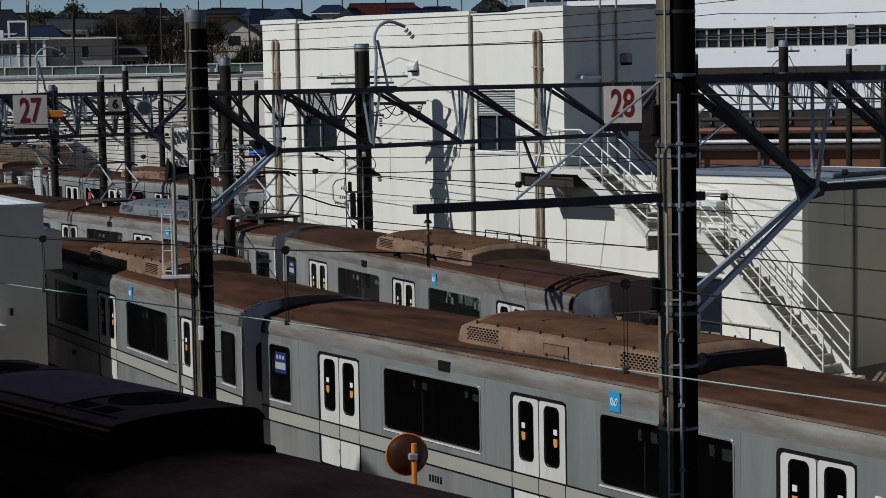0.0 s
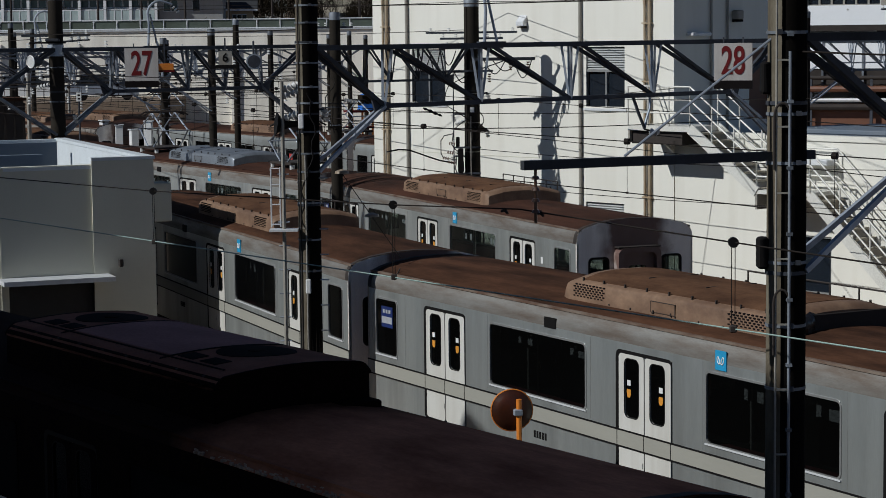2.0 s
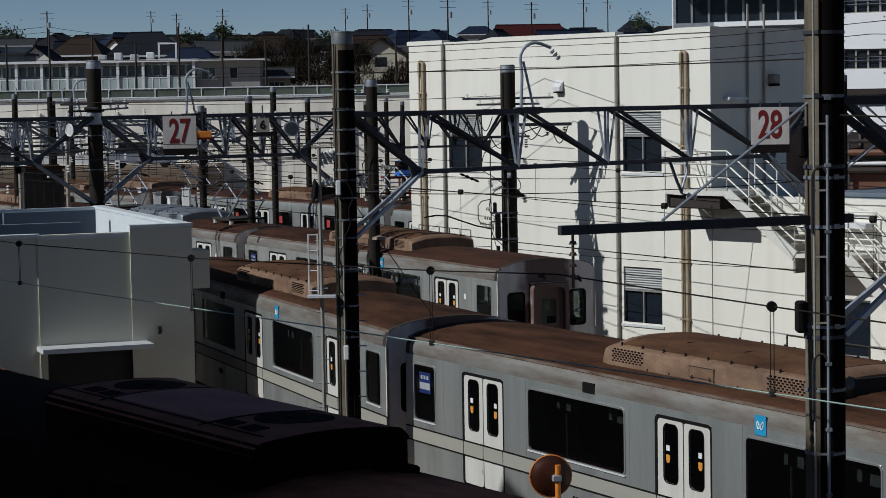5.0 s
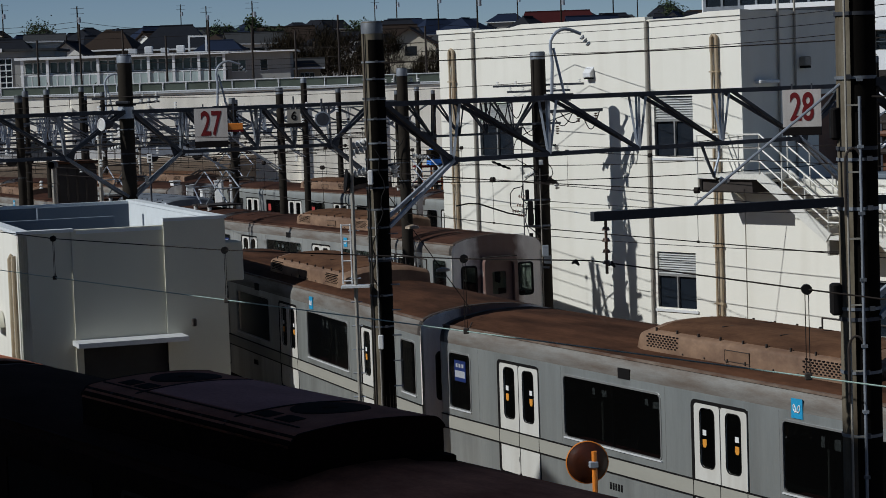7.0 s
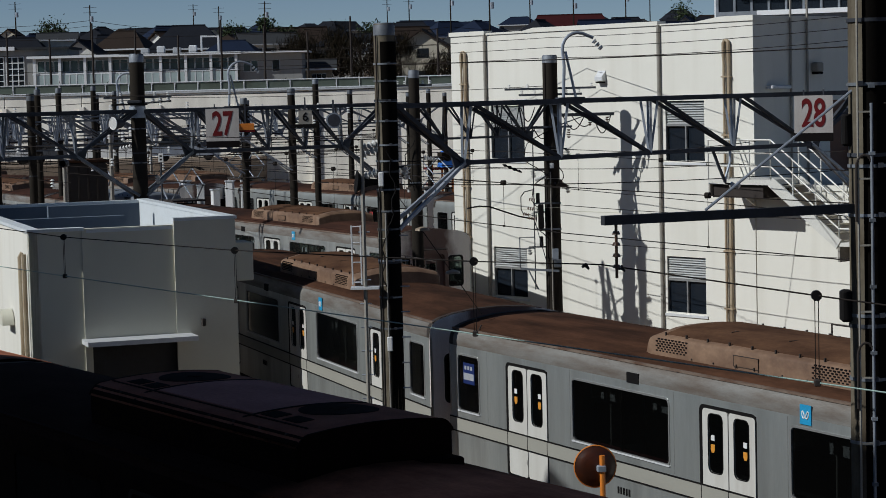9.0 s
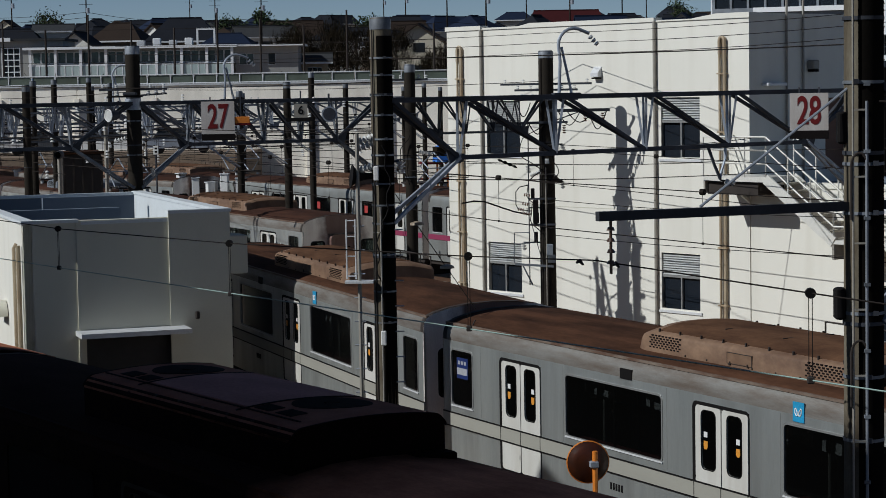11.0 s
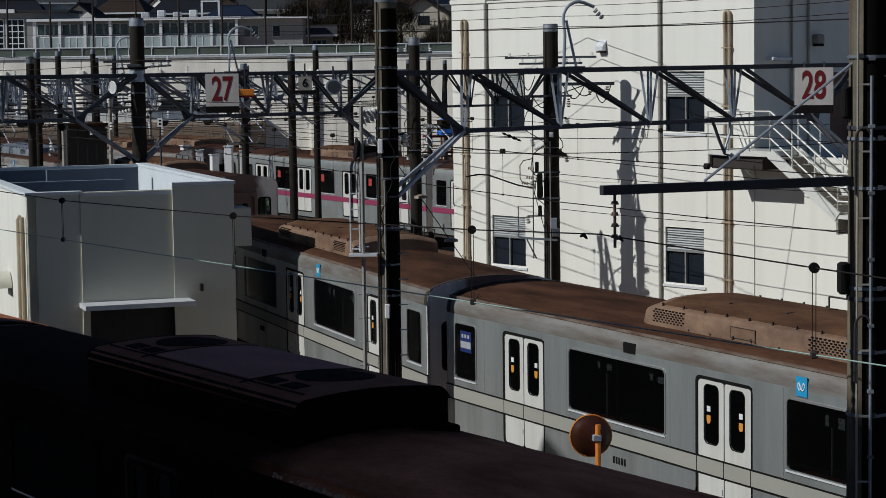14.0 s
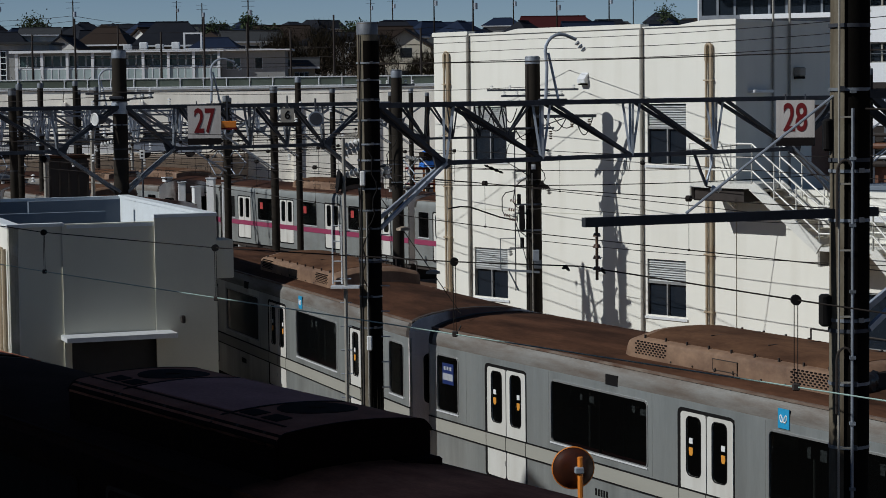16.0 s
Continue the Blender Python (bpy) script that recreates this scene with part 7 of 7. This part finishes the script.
def bell_insulators(x, y, z):
    s = thing("line_insulator", pose(x, y, z), "white porcelain insulator on a gantry", "insulator", "line insulators")
    b = Shape()
    for k in range(3):
        b.tube([(0, 0, k * 0.09), (0, 0, k * 0.09 + 0.05)], [0.07, 0.035], 10)
    part("bell", b, PORCELAIN, s, smooth=True)


for k in range(60):
    y = rng.uniform(58, 100)
    bell_insulators(rng.uniform(-0.30, -0.085) * y, y, rng.uniform(4.8, 7.4))


def cabinet(x, y, w, d, h, z=0.0, mat=None):
    c = thing("relay_cabinet", pose(x, y, z, 0, 0, rng.uniform(-20, 40)), "small white trackside relay cabinet", "cabinet", "relay cabinets")
    part("body", Shape().chamfer_box(-w / 2, w / 2, -d / 2, d / 2, 0.1, h, 0.02), mat or WHITE, c)
    part("lid", Shape().box(-w / 2 - 0.04, w / 2 + 0.04, -d / 2 - 0.04, d / 2 + 0.04, h, h + 0.05), TRIM, c)
    part("plinth", Shape().box(-w / 2, w / 2, -d / 2, d / 2, -0.0, 0.1), CONCRETE, c)


for k in range(16):
    cabinet(rng.uniform(-26, -12), rng.uniform(96, 120), rng.uniform(0.5, 1.0), 0.5, rng.uniform(1.2, 2.2))


def dark_container(x, y, w, d, h):
    c = thing("storage_box", pose(x, y, 0, 0, 0, 18), "dark brown steel storage box in the yard", "container", "yard boxes")
    part("body", Shape().chamfer_box(-w / 2, w / 2, -d / 2, d / 2, 0.1, h, 0.04), material("dark_box_paint", (0.035, 0.028, 0.024), 0.7), c)
    for k in range(5):
        part("rib", Shape().box(-w / 2 + k * w / 4 - 0.04, -w / 2 + k * w / 4 + 0.04, -d / 2 - 0.03, -d / 2, 0.2, h - 0.1), UNDER, c)
    part("roof", Shape().box(-w / 2 - 0.1, w / 2 + 0.1, -d / 2 - 0.1, d / 2 + 0.1, h, h + 0.08), ROOF, c)


dark_container(-18.2, 83, 1.45, 2.0, 5.3)


# parked trains far in the yard, seen mostly as brown roofs
for k, (x, y, dg) in enumerate(((-21.5, 106, -52), (-33.0, 120.5, -52))):
    train_car(car_pose(x, y, dg), "commuter car with dark brown roof parked far off", simple=True, group="far parked train", band=None, roof_mat=ROOF_FAR, ac_len=5.5)


def blue_sheet(x, y, z):
    s = thing("covered_pile", pose(x, y, z, 0, 0, 20), "pile covered with a bright blue sheet", "tarpaulin")
    sh = Shape()
    n = 8
    rg = random.Random(3)
    sh.add([(-0.8 + 1.6 * i / n, -0.5 + 1.0 * j / n, (0.9 if 0 < i < n and 0 < j < n else 0.0) + rg.uniform(0, 0.15)) for j in range(n + 1) for i in range(n + 1)],
           [(j * (n + 1) + i, j * (n + 1) + i + 1, (j + 1) * (n + 1) + i + 1, (j + 1) * (n + 1) + i) for j in range(n) for i in range(n)])
    part("sheet", sh, BLUE_SHEET, s)
    part("heap", Shape().box(-0.75, 0.75, -0.45, 0.45, 0, 0.9), BUSH, s)


blue_sheet(-5.3, 120, 3.4)
blue_sheet(-52.0, 214, ground_height(-52, 214))


def parked_car(x, y, z, ang, paint, label):
    """A small saloon: body shell, glazed cabin, wheels, lamps."""
    c = thing("parked_car", pose(x, y, z, 0, 0, ang), label, "car", "cars parked by the wall")
    side = [(-2.1, 0.35), (-2.12, 0.75), (-1.95, 0.90), (1.1, 0.95), (2.0, 0.80), (2.1, 0.45), (2.05, 0.30)]
    body = Shape().extrude(side, -0.80, 0.80).moved(Matrix(((0, 1, 0, 0), (1, 0, 0, 0), (0, 0, 1, 0), (0, 0, 0, 1))))
    part("body", body, paint, c)
    cab = [(-1.75, 0.90), (-1.35, 1.42), (0.25, 1.45), (1.05, 0.94)]
    part("cabin", Shape().extrude(cab, -0.68, 0.68).moved(Matrix(((0, 1, 0, 0), (1, 0, 0, 0), (0, 0, 1, 0), (0, 0, 0, 1)))), HOUSE_GLASS, c, "dark glazed cabin")
    part("roof", Shape().chamfer_box(-1.4, 0.3, -0.69, 0.69, 1.42, 1.48, 0.02), paint, c)
    for wx in (-1.3, 1.35):
        for wy in (-0.78, 0.62):
            part("wheel", Shape().tube([(wx, wy, 0.31), (wx, wy + 0.16, 0.31)], 0.31, 14), BLACK, c)
    for wy in (-0.6, 0.6):
        part("headlight", Shape().chamfer_box(2.02, 2.10, wy - 0.15, wy + 0.15, 0.55, 0.68, 0.02), PORCELAIN, c)


solo("yard_terrace", Shape().box(-46, -18, 124.5, 136.2, -0.1, 3.9), BALLAST, "raised gravel bank at the foot of the wall", "bank", kind="structure")
for k, (x, paint, lab) in enumerate(((-41.5, WHITE, "white saloon car parked by the wall"), (-36.8, GALV, "silver saloon car parked by the wall"), (-33.4, WHITE, "white saloon car parked by the wall"), (-30.0, GALV_DARK, "dark grey saloon car parked by the wall"), (-26.2, WHITE, "white saloon car parked by the wall"), (-22.0, GALV, "silver saloon car parked by the wall"))):
    parked_car(x, 128.5 + 0.3 * (k % 2), 3.9, 8 * (k % 3) - 6, paint, lab)
st = thing("material_rack", pose(-5.2, 121, 0, 0, 0, 20), "rusty orange rack under the blue sheet", "rack")
for k in range(6):
    part("upright", Shape().box(-1.6 + k * 0.6, -1.5 + k * 0.6, -0.6, -0.5, 0, 3.6), ORANGE, st)
for z in (2.4, 3.3):
    part("shelf", Shape().box(-1.7, 1.7, -0.7, 0.7, z, z + 0.1), RED, st)


# dense far poles and signal posts
def signal_post(x, y, h, lamp):
    s = thing("signal_post", pose(x, y, 0), "grey signal post with a round hooded lamp", "signal", "yard signals")
    part("post", Shape().tube([(0, 0, 0), (0, 0, h)], 0.07, 8), PIPE_GREY, s)
    part("head", Shape().tube([(0, 0.12, h), (0, -0.12, h)], 0.13, 14), GALV_DARK, s)
    part("hood", Shape().tube([(0, -0.12, h), (0, -0.3, h)], [0.13, 0.11], 14, False), GALV_DARK, s)
    part("lens", Shape().tube([(0, -0.121, h), (0, -0.13, h)], 0.10, 12), lamp, s)


for k in range(10):
    x = rng.uniform(-24, -6)
    y = rng.uniform(60, 112)
    if abs(x + 8.6 - (88.4 - y) * 0.82) < 3 or abs((x + 4.4) + (y - 60.9) * 0.5634) < 4.2 or x > -0.09 * y + 0.5:
        continue
    if k % 3:
        concrete_pole(x, y, rng.uniform(7.4, 9.0), rng.uniform(0.09, 0.14), "weathered concrete pole standing in the yard")
        pole_gear(x, y, 0.16, [("cross", rng.uniform(6.5, 7.6), rng.uniform(0.5, 1.1)), ("bells", rng.uniform(5.5, 6.6), 0.5), ("side_bells", rng.uniform(5.5, 6.5), -0.45), ("clamp", 6.0, 0.1)], "crossarm and insulators on a yard pole")
    else:
        signal_post(x, y, rng.uniform(5.5, 7.4), GRILLE)
concrete_pole(14.55, 72, 8.7, 0.165)
concrete_pole(19.6, 84, 8.5, 0.12)
pole_gear(14.55, 72, 0.165, [("cross", 8.35, 0.55), ("cable", 8.3, 0.4), ("cable", 8.3, -0.45), ("clamp", 7.6, 0.1)], "crossarm and cable loops on concrete pole")
far_gantry(11.5, 27, 72, 20, 7.3, 3, 10)
far_gantry(13, 32, 88, 12, 7.3, 3, 12)
far_gantry(-27, -11, 68, 30, 7.0, 3, 9)
far_gantry(-33, -9, 84, 30, 7.0, 3, 12)
far_gantry(-40, -6.5, 100, 29, 6.9, 3, 14)

for k in range(7):
    cabinet(-13.2 - k * 0.75, 97 + k * 0.4, 0.35, 0.35, 3.4 + 0.4 * ((k * 7) % 3) / 2)


def gantry_plates():
    """Small board with a number, an orange plate and a floodlight hung on a yard gantry."""
    g = thing("yard_number_board", pose(-6.45, 56.9, 7.145, 0, 0, 6), "pale board with black number 6 on a gantry", "sign", "yard signs")
    part("board", Shape().box(-0.18, 0.18, 0, 0.03, -0.22, 0.15), PIPE_GREY, g)
    part("lower_strip", Shape().box(-0.40, 0.34, -0.02, 0.05, -0.32, -0.22), BLACK, g)
    part("hanger", Shape().bar((0, 0.04, 0.1), (0, 0.04, 0.5), 0.04), GALV_DARK, g)
    digits("number", "6", 0.32, BLACK, g, pose(0, -0.006, -0.03, 90, 0, 0))
    o = thing("orange_marker", pose(-8.08, 56.9, 6.89, 0, 0, 8), "orange plate with dark edge on a gantry", "sign", "yard signs")
    part("plate", Shape().chamfer_box(-0.24, 0.24, -0.02, 0.02, -0.09, 0.09, 0.01), ORANGE, o)
    part("edge", Shape().box(-0.26, 0.26, -0.015, 0.025, -0.14, -0.09), RED, o)
    part("hanger", Shape().bar((0, 0.04, 0.0), (0, 0.04, 0.75), 0.04), GALV_DARK, o)
    f = thing("floodlight", pose(-5.69, 56.9, 7.01, 0, 0, 10), "round grey floodlight hung under a gantry", "lamp", "yard lamps")
    part("drum", Shape().tube([(0, 0.16, 0), (0, -0.04, 0), (0, -0.16, 0)], [0.11, 0.20, 0.21], 18), GALV, f, smooth=True)
    part("lens", Shape().tube([(0, -0.162, 0), (0, -0.17, 0)], 0.17, 18), GALV_DARK, f)
    part("yoke", Shape().bar((0, 0.0, 0.15), (0, 0.0, 0.55), 0.05), GALV_DARK, f)


gantry_plates()


def pole_top_gear():
    """Switch arm on the far gantry pole, a round loudspeaker beside it and a small white plate behind."""
    a = thing("switch_arm", pose(-10.72, 55.2, 7.62, 0, 0, 2), "dark switch arm with pale insulators on a gantry pole", "bracket", "feeder brackets")
    part("arm", Shape().chamfer_box(-0.62, 0.32, -0.05, 0.05, -0.07, -0.02, 0.01), BLACK, a)
    part("arm", Shape().bar((0.25, 0, -0.02), (0.95, 0, 0.02), 0.045), GALV_DARK, a)
    part("hood", Shape().chamfer_box(-0.2, 0.16, -0.1, 0.1, -0.02, 0.06, 0.02), GALV_DARK, a)
    part("clamp", Shape().tube([(0, 0.35, -0.40), (0, 0.35, -0.10)], 0.215, 18), GALV, a, "pale steel clamp sleeve", True)
    for x, z in ((-0.36, 0.0), (0.46, 0.03), (0.66, 0.05), (0.86, 0.05)):
        part("insulator", Shape().tube([(x, 0, z - 0.04), (x, 0, z), (x + 0.01, 0, z + 0.03), (x + 0.01, 0, z + 0.07)], [0.03, 0.06, 0.035, 0.05], 10), PORCELAIN, a, smooth=True)
    l = thing("loudspeaker", pose(-11.14, 54.75, 7.09, 0, 0, -42), "round loudspeaker with a white face hung under a gantry", "loudspeaker")
    part("barrel", Shape().tube([(0, 0.20, 0), (0, 0.06, 0), (0, -0.10, 0)], [0.09, 0.13, 0.155], 20), GALV_DARK, l, smooth=True)
    part("rim", Shape().tube([(0.152 * math.cos(k * math.pi / 12), -0.11, 0.152 * math.sin(k * math.pi / 12)) for k in range(25)], 0.016, 6, False), WHITE, l)
    part("face", Shape().tube([(0, -0.102, 0), (0, -0.112, 0)], 0.15, 20), PORCELAIN, l, "white face")
    part("hanger", Shape().bar((0, 0.04, 0.11), (-0.3, 0.45, 0.36), 0.035), GALV_DARK, l)
    p = thing("signal_plate", pose(-11.34, 62.0, 5.97), "small white plate with dark marks on a slim post", "sign", "yard signs")
    part("board", Shape().chamfer_box(-0.075, 0.075, -0.01, 0.01, -0.13, 0.13, 0.005), WHITE, p)
    for z in (-0.05, 0.05):
        part("mark", Shape().box(-0.035, 0.035, -0.014, -0.01, z - 0.025, z + 0.025), GRILLE, p)
    part("post", Shape().tube([(0, 0.03, -5.97), (0, 0.03, 0.12)], 0.028, 8), GALV_DARK, p, smooth=True)


pole_top_gear()


def gantry_hanger():
    """Bent V-shaped bracket with two white insulators under the gantry by the number sign."""
    p = flat(*POLE_A) + gA * 8.72
    h = thing("hanger_bracket", pose(p.x, p.y, 0, 0, 0, math.degrees(math.atan2(gA.y, gA.x))), "bent steel hanger with white insulators under a gantry", "bracket", "catenary brackets")
    part("arm", Shape().tube([(-0.42, 0, 6.42), (-0.22, 0, 6.02), (-0.06, 0, 5.74)], 0.032, 8), GALV_DARK, h, smooth=True)
    part("arm", Shape().tube([(0.10, 0, 6.42), (0.10, 0, 6.15), (-0.02, 0, 5.9), (-0.06, 0, 5.74)], 0.026, 8), GALV, h, smooth=True)
    part("top_plate", Shape().box(-0.55, 0.2, -0.06, 0.06, 6.40, 6.46), GALV_DARK, h)
    for x in (0.08, 0.24):
        part("insulator", Shape().tube([(x, 0, 5.66), (x + 0.03, -0.02, 5.66), (x + 0.08, -0.05, 5.66)], [0.04, 0.085, 0.05], 12), PORCELAIN, h, smooth=True)
    part("pin", Shape().tube([(-0.06, 0, 5.72), (0.36, -0.02, 5.64)], 0.018, 6), UNDER, h)
    d = thing("strain_insulator", pose(p.x - 4.45, p.y - 4.06, 0.12, 0, 0, 30), "dark strain insulator in a feeder wire", "insulator", "line insulators")
    part("body", Shape().tube([(k * 0.05, 0, 6.22 - k * 0.02) for k in range(9)], [0.010, 0.026, 0.012, 0.034, 0.014, 0.034, 0.014, 0.024, 0.008], 10), BLACK, d, smooth=True)


gantry_hanger()


def motions():
    """The train rolls away along its bend; each car rides on two points of the track."""
    ends = [(0, 14.5), (1, 17.1), (2.5, 20.9), (4.5, 26.2), (7, 32.6), (9, 37.4), (11.5, 44.6), (13, 49.2), (16, 58.5)]
    ts = [e[0] for e in ends]
    for k, c in enumerate(movers):
        rows = []
        for i in range(33):
            t = i * 0.5
            s = float(np.interp(t, ts, [e[1] for e in ends])) + 8.75 + 0.15 + k * 18.0
            a, b = on_path(s - 6.2), on_path(s + 6.2)
            mid, d = (a + b) / 2, (a - b).normalized()
            rows.append((t, pose(mid.x, mid.y, 0, 0, 0, math.degrees(math.atan2(d.y, d.x)))))
        walk(c, rows)


motions()
